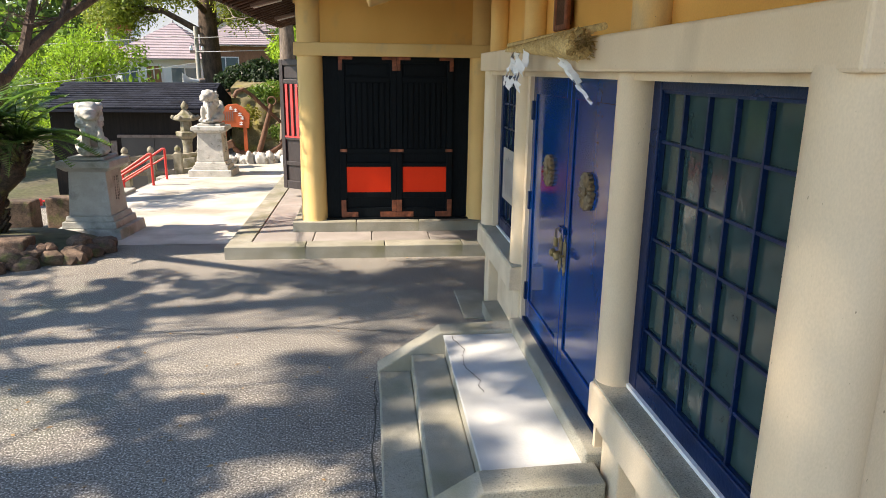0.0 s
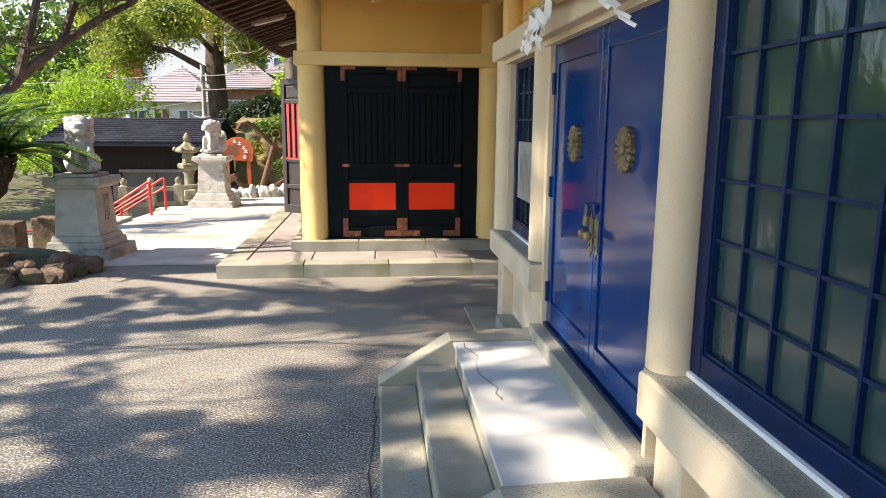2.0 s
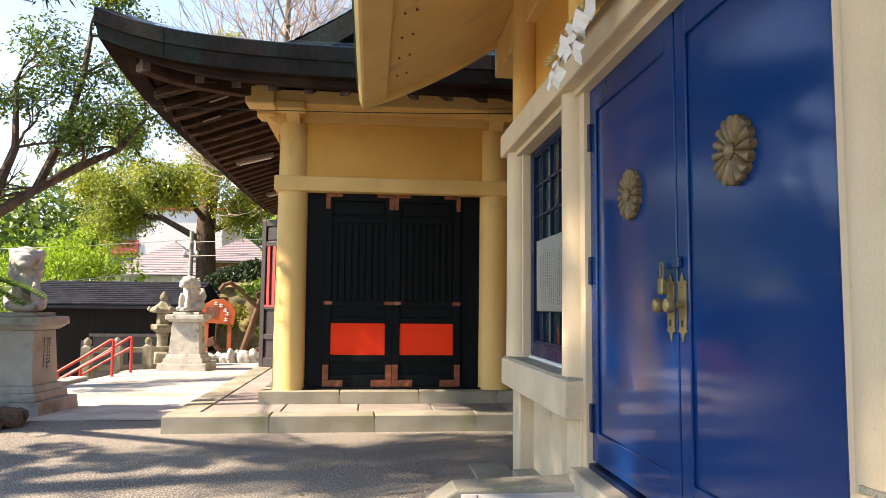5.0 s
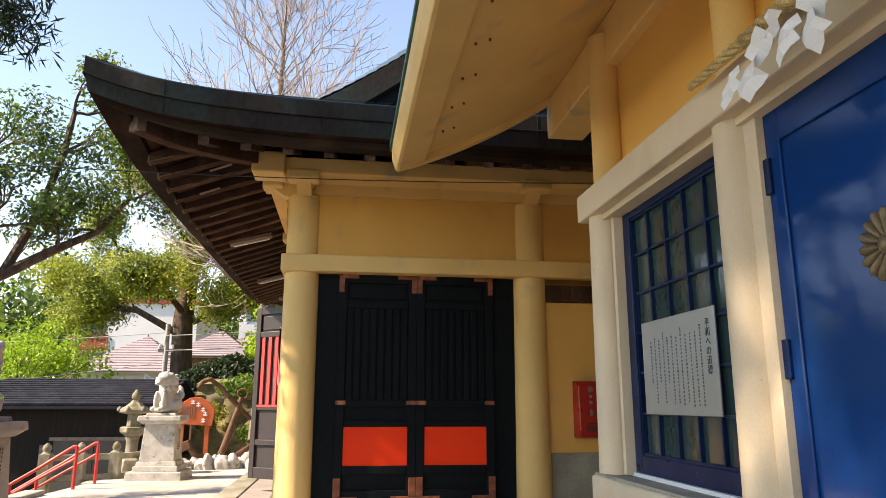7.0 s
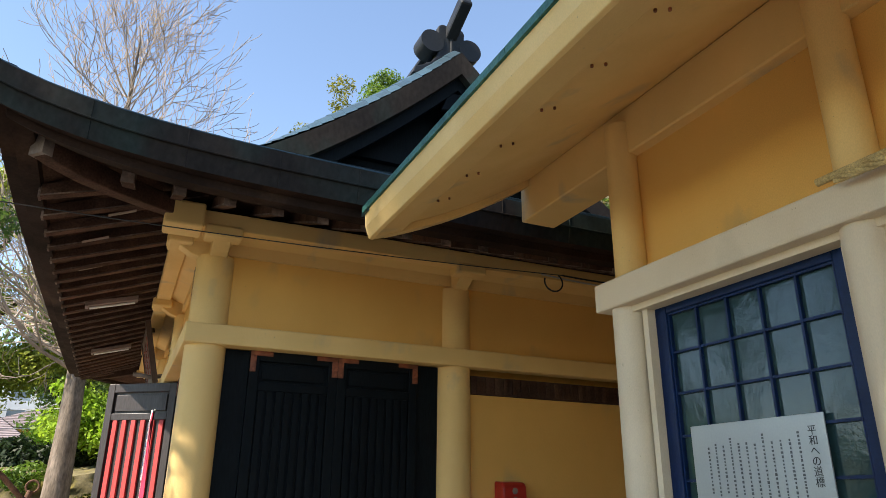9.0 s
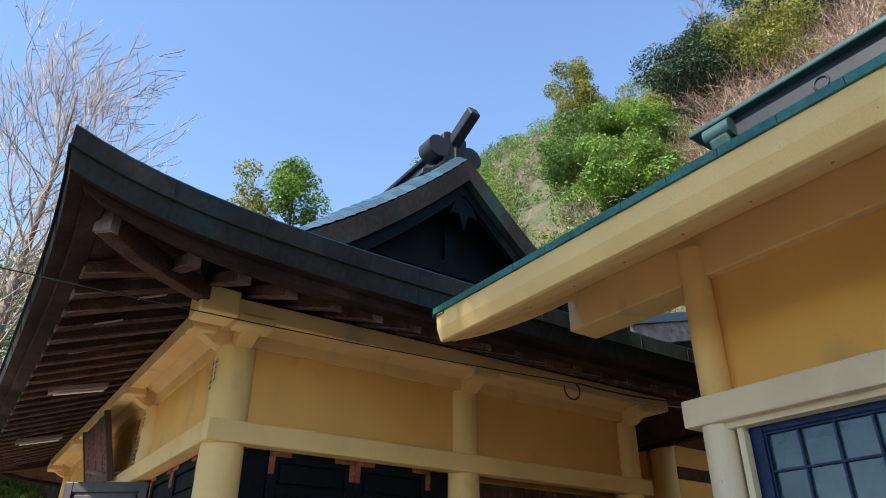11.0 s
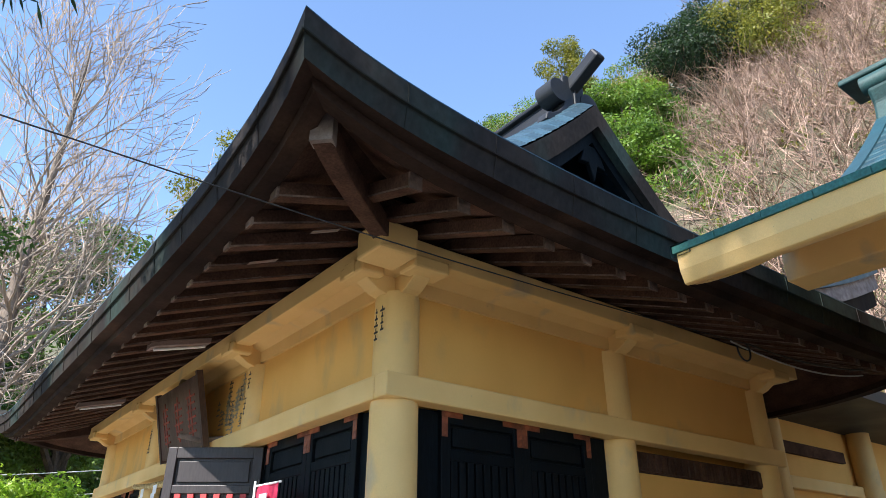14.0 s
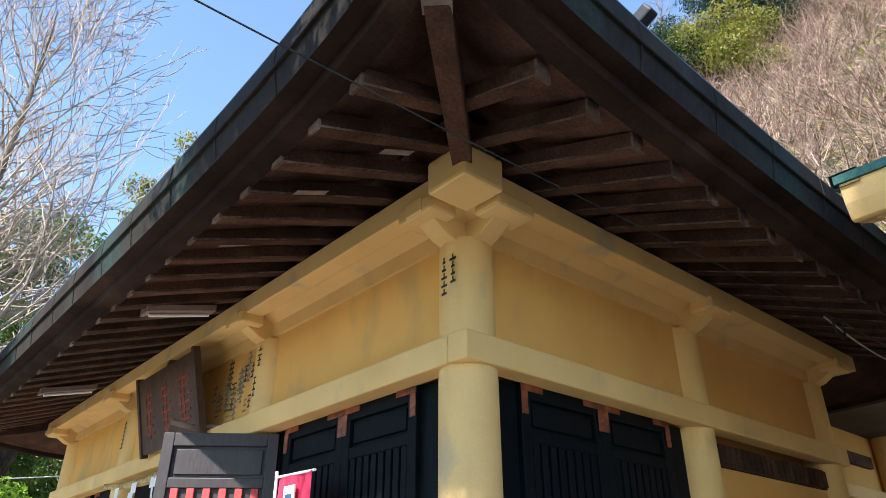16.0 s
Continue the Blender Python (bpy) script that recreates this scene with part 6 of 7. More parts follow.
def tree(label, base, lean, height, radius, depth, leafmat, leaves, size, clump, seed, spread=0.8, bark=M_BARK, extra=(), up=0.05, shrink=0.72, flat=0.75, group=""):
    rnd = random.Random(seed)
    t = thing("tree", label, "tree", group, base=Matrix.Translation(base))
    out, tips = [], []
    grow(rnd, (0, 0, -0.15), lean, height * 0.40, radius, depth, spread, out, tips, up=up, shrink=shrink)
    local("trunk", limbs_mesh(out, depth), bark, t, smooth=True)
    if leaves:
        c = [tuple(p) for p in tips] + [tuple(e) for e in extra]
        leaf_cloud("crown", c, [clump * rnd.uniform(0.6, 1.25) for _ in c], leaves, size, leafmat, t, seed, flat)
    return t


def limb_tree(label, base, trunk, trunk_r, limbs, leafmat, leaves, size, clump, seed, bark, narrow=0.45, depth=2, lift=0.4, bare=0.0):
    """A tree whose trunk and main limbs follow given lines; each limb is (points, radius)."""
    rnd = random.Random(seed)
    t = thing("tree", label, "tree", base=Matrix.Translation(base))
    out, tips = [([Vector(p) for p in trunk], [trunk_r * (1 - 0.35 * i / (len(trunk) - 1)) for i in range(len(trunk))], 9)], []
    for pts, r in limbs:
        pts = [Vector(p) for p in pts]
        out.append((pts, [r * (1 - 0.6 * i / (len(pts) - 1)) for i in range(len(pts))], 8))
        for i in range(1, len(pts)):
            for k in range(2):
                d = (pts[i] - pts[i - 1]).normalized() + Vector((rnd.gauss(0, 0.8), rnd.gauss(0, 0.8), rnd.gauss(0.1, 0.5)))
                grow(rnd, pts[i], d, 0.35 * (pts[i] - pts[i - 1]).length + 0.25, r * 0.28, depth, 0.8, out, tips, 0.2, 0.02)
    local("trunk", limbs_mesh(out, 9), bark, t, smooth=True)
    tips = [p for p in tips if p.z > bare]
    leaf_cloud("crown", [tuple(p) for p in tips], [clump * rnd.uniform(0.6, 1.25) for _ in tips], leaves, size, leafmat, t, seed, 0.8, narrow, lift)
    return t


# evergreen by the stairs: dark leaning trunk, crooked limbs reaching over the lions
limb_tree("old evergreen tree with dark leaning trunk and crooked open limbs", (-7.0, 13.4, -0.6), [(0, 0, -0.3), (-0.05, 0, 1.0), (0.1, 0.1, 2.0), (0.35, 0.3, 2.9)], 0.42,
          [([(0.1, 0.1, 2.2), (0.7, 0.7, 3.2), (1.2, 1.4, 3.9), (1.5, 1.7, 5.0), (1.7, 1.9, 6.2), (1.75, 2.0, 7.0)], 0.11), ([(1.2, 1.4, 3.9), (1.9, 1.6, 4.4), (2.5, 1.6, 4.7), (2.9, 1.7, 5.3)], 0.09), ([(0.35, 0.3, 2.9), (-0.2, 0.6, 4.0), (-0.3, 0.9, 5.2), (0.1, 1.0, 6.4)], 0.12), ([(0.7, 0.7, 3.2), (0.9, 1.2, 4.6), (0.7, 1.5, 5.9)], 0.10), ([(0.0, 0, 1.6), (-0.9, -0.4, 2.6), (-1.8, -0.6, 3.8), (-2.2, -0.5, 5.2)], 0.13)],
          M_LEAF, 16000, 0.048, 0.34, 5, M_DARKBARK, bare=4.7)
# podocarp west of the court: one long limb hangs over the lion
limb_tree("tall podocarp with long narrow dark leaves hanging over the court", (-8.7, 8.4, -0.2), [(0, 0, -0.3), (0.1, 0, 2.0), (0.2, 0.1, 4.5), (0.3, 0.0, 6.5)], 0.38,
          [([(0.2, 0.1, 3.6), (1.8, 0.7, 4.9), (3.2, 1.2, 5.4), (4.0, 1.5, 5.4), (4.5, 1.6, 5.2)], 0.08), ([(0.2, 0.1, 4.2), (1.9, 0.5, 5.9), (3.0, 0.9, 6.3), (3.9, 1.2, 6.2)], 0.08), ([(0.3, 0, 5.2), (1.0, -1.2, 6.4), (2.0, -2.2, 7.2)], 0.12)],
          M_LEAFDARK, 8000, 0.085, 0.30, 9, M_DARKBARK, 0.13, 2, 0.0)
# unseen trees added west of the court to cast its shade: two tall dense crowns, lower open ones before them
def shade_tree(x, y, h, crown, n, seed, size=0.13, bole=0.4):
    """crown: rows of (x, y, z, radius) about the foot."""
    rnd = random.Random(seed)
    t = thing("tree", "tall evergreen tree added out of view to shade the court", "tree", "shade trees", base=Matrix.Translation((x, y, ground_z(x, y))))
    out, tips = [([Vector((0.1 * math.sin(i), 0, h * i / 6)) for i in range(7)], [bole * (1 - 0.125 * i) for i in range(7)], 9)], []
    for cx, cy, cz, cr in crown:
        grow(rnd, (0, 0, max(1.5, cz - 0.45 * math.hypot(cx, cy) - 1.2)), (cx, cy, 1.0 + 0.3 * math.hypot(cx, cy)), math.hypot(cx, cy) * 0.8 + 0.6, 0.045 if bole > 0.3 else 0.03, 2, 0.7, out, tips)
    local("trunk", limbs_mesh(out, 9), M_DARKBARK, t, smooth=True)
    c, r = [], []
    for cx, cy, cz, cr in crown:
        for k in range(7):
            c.append((cx + rnd.gauss(0, cr * 0.6), cy + rnd.gauss(0, cr * 0.6), cz + rnd.gauss(0, cr * 0.4)))
            r.append(cr * rnd.uniform(0.25, 0.55))
    leaf_cloud("crown", c, r, n, size, M_LEAF, t, seed)


def ring(n, R, z, cr, seed):
    rnd = random.Random(seed)
    return [(R * math.cos(6.283 * k / n) * rnd.uniform(0.5, 1.1), R * math.sin(6.283 * k / n) * rnd.uniform(0.5, 1.1), z + rnd.uniform(-0.8, 0.8), cr) for k in range(n)]


shade_tree(-12.4, -1.2, 16.5, ring(8, 2.2, 16.0, 1.0, 1) + ring(7, 1.8, 17.4, 0.9, 8) + ring(2, 2.0, 11.6, 0.6, 2), 10000, 51)
shade_tree(-12.8, 2.0, 16.5, ring(8, 2.2, 16.1, 1.0, 3) + ring(7, 1.8, 17.5, 0.9, 10) + ring(2, 2.0, 11.4, 0.6, 4), 10000, 52)
shade_tree(-13.2, 4.9, 16.5, ring(8, 1.5, 15.5, 1.0, 9) + ring(7, 1.5, 17.5, 0.9, 11), 4000, 56)
for k, (x, y) in enumerate(((-11.8, -0.6), (-8.7, 1.4), (-11.6, 3.4), (-8.9, 5.1), (-9.2, -2.4), (-11.9, 6.3), (-14.4, 1.2))):
    shade_tree(x, y, 7.2, ring(9, 2.6, 7.0, 0.5, 20 + k), 3700, 153 + k, 0.08, 0.11)
# maple in fresh leaf and the large evergreen by the houses
tree("maple in bright fresh spring leaf", (-9.6, 24.3, -2.0), (0.05, 0, 1), 6.9, 0.15, 4, M_LEAFFRESH, 11000, 0.065, 0.42, 71, 0.62, M_DARKBARK, [(-0.9, 0, 5.4), (1.0, 0, 5.6), (-0.4, 0, 6.6), (0.6, -0.4, 4.6)])
tree("bright green young tree behind the cycad", (-12.4, 24.0, -2.0), (0.0, 0, 1), 6.3, 0.16, 4, M_LEAFFRESH, 15000, 0.08, 0.6, 72, 0.95, M_DARKBARK)
tree("bright green young tree above the shed", (-16.0, 29.0, -2.0), (0.0, 0, 1), 7.0, 0.18, 4, M_LEAFFRESH, 12000, 0.10, 0.7, 73, 0.95, M_DARKBARK)
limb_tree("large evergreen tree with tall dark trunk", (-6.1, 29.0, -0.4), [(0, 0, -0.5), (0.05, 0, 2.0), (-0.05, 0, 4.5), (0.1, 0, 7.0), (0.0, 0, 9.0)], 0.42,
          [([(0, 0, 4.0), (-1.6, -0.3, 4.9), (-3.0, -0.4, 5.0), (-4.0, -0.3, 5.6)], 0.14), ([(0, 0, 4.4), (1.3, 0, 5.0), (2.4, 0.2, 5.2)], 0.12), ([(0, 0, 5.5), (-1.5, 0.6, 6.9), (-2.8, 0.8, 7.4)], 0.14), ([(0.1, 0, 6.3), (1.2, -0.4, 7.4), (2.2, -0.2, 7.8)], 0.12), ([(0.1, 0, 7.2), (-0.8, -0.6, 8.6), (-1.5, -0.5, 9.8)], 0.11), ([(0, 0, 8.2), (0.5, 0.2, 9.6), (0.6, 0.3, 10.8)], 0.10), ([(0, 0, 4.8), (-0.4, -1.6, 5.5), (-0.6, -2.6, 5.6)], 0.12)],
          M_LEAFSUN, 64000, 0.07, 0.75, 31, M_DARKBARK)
shr = thing("shrub", "dark glossy evergreen shrub on the rock bank", "shrub", base=Matrix.Translation((-3.7, 25.2, 1.7)))
leaf_cloud("foliage", [(-0.7, 0, 0.4), (0, 0, 0.6), (0.8, 0, 0.5), (-1.1, 0.2, 0.3), (1.5, 0.3, 0.6), (0.2, -0.3, 0.3)], [0.6, 0.65, 0.6, 0.5, 0.6, 0.6], 6000, 0.09, M_LEAFDARK, shr, 81)
for k, (x, y, z) in enumerate(((-3.9, 22.75, 0.9), (-2.6, 22.7, 0.5), (-1.6, 22.7, 1.1), (-3.2, 22.9, 1.7), (-0.6, 22.8, 0.6))):
    shr = thing("shrub", "low ferns and ivy growing on the rock bank", "shrub", "bank plants", base=Matrix.Translation((x, y, z)))
    leaf_cloud("foliage", [(-0.25, 0, 0.0), (0.2, 0, 0.12), (0.0, -0.1, -0.2)], [0.34, 0.38, 0.3], 900, 0.06, M_LEAFMID if k % 2 else M_LEAFYELLOW, shr, 601 + k)
shr = thing("shrub", "clipped yellow-green shrub beside the house", "shrub", base=Matrix.Translation((-11.4, 33.0, 0.4)))
leaf_cloud("foliage", [(0, 0, 0.6), (0.6, 0, 0.5)], [0.7, 0.6], 2500, 0.09, M_LEAFYELLOW, shr, 82)
for k, (x, y) in enumerate(((-1.2, 25.0), (0.6, 25.5), (-2.2, 26.5), (2.4, 26.0))):
    shr = thing("shrub", "green undergrowth shrub behind the hall", "shrub", "undergrowth", base=Matrix.Translation((x, y, 1.8)))
    leaf_cloud("foliage", [(0, 0, 0.8), (0.6, 0, 0.6), (-0.6, 0.2, 1.1)], [0.9, 0.7, 0.8], 3200, 0.10, M_LEAFMID if k % 2 else M_LEAFFRESH, shr, 85 + k)


def bare_tree(base, height, seed, label):
    """A leafless ginkgo: one straight bole and many long rising limbs with fine twigs."""
    rnd = random.Random(seed)
    t = thing("tree", label, "tree", base=Matrix.Translation(base))
    bole = [Vector((0.06 * math.sin(i), 0.05 * math.cos(2 * i), height * 0.9 * i / 9)) for i in range(10)]
    local("trunk", tube(bole, [0.36 * (1 - 0.985 * (i / 9) ** 0.7) + 0.008 for i in range(10)], 14), M_GINKGO, t, smooth=True)

    def limb(name, out):
        bm = bmesh.new()
        for pts, rad, lv in out:
            bm_tube(bm, pts, [max(r, 0.008) for r in rad], 6 if lv > 2 else (5 if lv > 1 else 3), False)
        local(name, bm, M_TWIG, t, smooth=True)
    for k in range(70):
        f = rnd.uniform(0.30, 0.92)
        a = 2.4 * k + rnd.uniform(-0.3, 0.3)
        e = 0.0 + 1.1 * f
        d = Vector((math.cos(a) * math.cos(e), math.sin(a) * math.cos(e), math.sin(e)))
        L = (0.47 - 0.30 * f) * height * rnd.uniform(0.7, 1.1)
        out = []
        grow(rnd, Vector((0, 0, height * 0.9 * f)), d, L * 0.50, 0.060 * (1.15 - f), 3, 0.85, out, [], 0.12, 0.07, (2, 2), 0.70)
        limb("limb", out)
    for k in range(80):
        out = []
        a, z = 2.4 * k, rnd.uniform(4.6, 9.0)
        d = Vector((math.cos(a), math.sin(a), rnd.uniform(-0.1, 0.6)))
        grow(rnd, (0.2 * d.x, 0.2 * d.y, z), d, rnd.uniform(0.7, 1.4), 0.018, 2, 0.75, out, [], 0.22, 0.02, (2, 3), 0.72)
        limb("shoot", out)
    return t


bare_tree((-2.45, 22.4, -0.3), 16.0, 17, "tall leafless ginkgo with pale upswept branches")

# ---- wooded hill ----
def hill_tree(x, y, h, w, mat, n, seed, label, size=0.19, sink=0.0):
    rnd = random.Random(seed)
    z = ground_z(x, y) - sink
    t = thing("tree", label, "tree", "hill trees", base=Matrix.Translation((x, y, z)))
    local("trunk", tube([(0, 0, -0.5), (0.1, 0, h * 0.4), (0.0, 0.1, h * 0.85)], [0.28, 0.2, 0.06], 8), M_DARKBARK, t, smooth=True)
    c, r = [], []
    for k in range(32):
        f = rnd.uniform(0.25, 1.0)
        a = rnd.uniform(0, 6.28)
        R = w * 0.5 * math.sqrt(max(0.05, 1 - ((f - 0.55) / 0.5) ** 2)) * rnd.uniform(0.4, 1.0)
        c.append((R * math.cos(a), R * math.sin(a), h * f))
        r.append(w * rnd.uniform(0.12, 0.27))
    for k in range(8):
        local("limb", tube([(0, 0, h * 0.35), (c[k][0] * 0.6, c[k][1] * 0.6, c[k][2] * 0.85), c[k]], [0.12, 0.07, 0.03], 5), M_DARKBARK, t)
    leaf_cloud("crown", c, r, int(n * 2.6), size * 0.75, mat, t, seed, 0.7)
    return t


hill_tree(41.6, 29.6, 11, 9, M_LEAFDARK, 9000, 201, "dark evergreen tree on the hill crest", sink=4.5)
hill_tree(45.6, 31, 11, 8, M_LEAFDARK, 7000, 202, "dark evergreen tree on the hill crest", sink=4.5)
hill_tree(43.6, 24.6, 11, 9, M_LEAFYELLOW, 8000, 203, "yellow-green evergreen tree on the hill", sink=4.5)
hill_tree(48.6, 25, 14, 10, M_LEAFDARK, 8000, 204, "dark evergreen tree on the hill crest", sink=4.5)
hill_tree(40.8, 35.6, 8, 6, M_LEAFYELLOW, 5000, 205, "conical yellow-green tree on the hill", sink=4.5)
hill_tree(44, 46, 10, 6, M_LEAFYELLOW, 5000, 206, "conical yellow-green tree on the hill")
hill_tree(33, 31.5, 6, 7, M_LEAFMID, 7000, 207, "bright green tree on the slope")
hill_tree(29, 28.5, 4.5, 6, M_LEAFMID, 6000, 208, "bright green tree on the slope")
hill_tree(34, 36, 6, 8, M_LEAF, 6000, 209, "evergreen tree on the slope")
hill_tree(17.5, 76, 23, 9, M_LEAFYELLOW, 3500, 210, "tall tree standing above the roof line far off", 0.3)
hill_tree(22.5, 73, 19, 9, M_LEAFMID, 3500, 211, "tree standing above the roof line far off", 0.3)
hill_tree(30, 52, 9, 9, M_LEAFMID, 6000, 212, "evergreen tree on the slope")
hill_tree(26, 44, 8, 9, M_LEAFMID, 6000, 213, "evergreen tree on the slope")
tree("leafless old tree standing on the hill crest", (51, 33, ground_z(51, 33) - 1.0), (-0.1, 0, 1), 11.0, 0.30, 4, None, 0, 0.1, 0.5, 95, 0.9, M_GINKGO, group="hill trees")
hill_tree(52, 20, 14, 10, M_LEAFDARK, 6000, 214, "dark evergreen tree on the hill crest")

hill_tree(1.5, 44, 20, 9, M_LEAF, 9000, 215, "tall dark evergreen far behind the ginkgo", 0.22)
hill_tree(0.4, 31, 13, 4.6, M_LEAF, 7000, 217, "dense dark evergreen beside the ginkgo", 0.13)
hill_tree(-2.5, 48, 15, 9, M_LEAF, 8000, 216, "dark evergreen far behind the ginkgo", 0.22)
tree("small tree in bright spring leaf behind the hall", (-1.5, 25.0, 1.6), (0, 0, 1), 3.0, 0.08, 3, M_LEAFFRESH, 7000, 0.08, 0.5, 91, 0.95, M_DARKBARK)

# undergrowth and dry brush covering the slope
rng = np.random.default_rng(77)
cen, rad = [], []
while len(cen) < 520:
    x, y = rng.uniform(14, 60), rng.uniform(8, 85)
    if y > 0.62 * x + 6 + rng.normal(0, 2.0):
        cen.append((x, y, ground_z(x, y) + rng.uniform(0.2, 1.2)))
        rad.append(rng.uniform(0.8, 2.0))
half = len(cen) // 2
tagged(leaf_cloud("hill_undergrowth", cen[:half], rad[:half], 48000, 0.17, M_LEAFMID, None, 301), "mixed green undergrowth covering the hillside", "undergrowth")
tagged(leaf_cloud("hill_undergrowth", cen[half:], rad[half:], 42000, 0.17, M_LEAF, None, 302), "dark green undergrowth covering the hillside", "undergrowth")


def brush(name, shrubs, strands, box, test, seed, mat, label, length=(1.5, 3.8), width=0.027):
    """Leafless shrubs: stems fan up from each root, and every stem carries short side twigs."""
    rng = np.random.default_rng(seed)
    root = []
    while len(root) < shrubs:
        x, y = rng.uniform(box[0], box[1]), rng.uniform(box[2], box[3])
        if test(x, y, rng):
            root.append((x, y, ground_z(x, y) - 0.1))
    root = np.repeat(np.array(root), strands, axis=0)
    n = len(root)
    lean = np.repeat(rng.normal(size=(shrubs, 3)) * 0.35, strands, axis=0)
    grown = np.repeat(rng.uniform(0.6, 1.25, shrubs), strands)[:, None]
    d = rng.normal(size=(n, 3)) * np.array([0.75, 0.75, 0.3]) + lean + np.array([-0.45, 0, 0.85])
    d /= np.linalg.norm(d, axis=1)[:, None]
    L = rng.uniform(*length, n)[:, None] * grown
    bend = rng.normal(size=(n, 3)) * 0.16

    def blades(p, d, L, bend, w):
        s = np.cross(d, rng.normal(size=d.shape))
        s = s / np.linalg.norm(s, axis=1)[:, None] * w
        mid, end = p + d * L * 0.5 + bend * L * 0.3, p + d * L + bend * L
        return np.stack([p - s, p + s, mid + s * 0.7, mid - s * 0.7, end + s * 0.3, end - s * 0.3], axis=1).reshape(-1, 3)
    p = root + rng.normal(size=(n, 3)) * np.array([0.2, 0.2, 0.05])
    sets = [blades(p, d, L, bend, width)]
    for k in range(3):
        t = rng.uniform(0.35, 0.95, n)[:, None]
        q = p + d * L * t + bend * L * t * (0.6 * (t < 0.5) + 0.6 * t)
        e = d + rng.normal(size=(n, 3)) * 0.65
        e /= np.linalg.norm(e, axis=1)[:, None]
        sets.append(blades(q, e, L * rng.uniform(0.18, 0.42, n)[:, None], rng.normal(size=(n, 3)) * 0.2, width * 0.55))
    v = np.concatenate(sets)
    i = np.arange(len(v) // 6)[:, None] * 6
    f = np.concatenate([i + np.array([0, 1, 2, 3]), i + np.array([3, 2, 4, 5])])
    return tagged(new(name, from_arrays(name, v, f, mat)), label, "brush", kind="stuff")


brush("hill_brush", 1700, 13, (15, 62, 2, 44), lambda x, y, r: y < 0.62 * x + 6 + r.normal(0, 2.5), 401, M_BRUSH, "dry tan leafless brush covering the steep slope")
brush("hill_brush", 260, 22, (16, 50, 20, 70), lambda x, y, r: y > 0.62 * x + 6, 402, M_BRUSH, "pale leafless twigs among the slope's undergrowth", (0.8, 2.2), 0.018)
tagged(leaf_cloud("hill_grass", [(x, y, ground_z(x, y) + 0.2) for x, y in zip(rng.uniform(16, 60, 300), rng.uniform(4, 36, 300))], [1.3] * 300, 9000, 0.22, M_LEAFYELLOW, None, 305, 0.5), "thin yellow-green grass on the slope", "grass")

# ---- houses beyond the trees ----
M_WHITEWALL = material("white_render", (0.75, 0.75, 0.75), 0.8, second=(0.66, 0.66, 0.67), scale=0.6, amount=0.4, grain=20, grain_amount=0.05, bump=0.05)
M_TILE = material("pale_mauve_roof_tile", (0.29, 0.235, 0.245), 0.7, second=(0.22, 0.18, 0.19), scale=1.5, amount=0.4, grain=12, grain_amount=0.15, bump=0.1, island=0.15)
M_REDBALC = material("dull_red_balcony", (0.42, 0.05, 0.06), 0.6, second=(0.34, 0.04, 0.05), scale=1, bump=0.05)
M_YELLOW = material("yellow_render", (0.62, 0.42, 0.09), 0.8, second=(0.55, 0.36, 0.08), scale=1, bump=0.05)
M_WINDOW = material("house_window_glass", (0.10, 0.13, 0.16), 0.1, second=(0.16, 0.2, 0.22), scale=1, bump=0)
M_BROWN = material("brown_timber_cladding", (0.28, 0.13, 0.07), 0.75, second=(0.2, 0.09, 0.05), scale=3, grain=30, grain_amount=0.2, bump=0.1, stretch=(1, 1, 0.2))


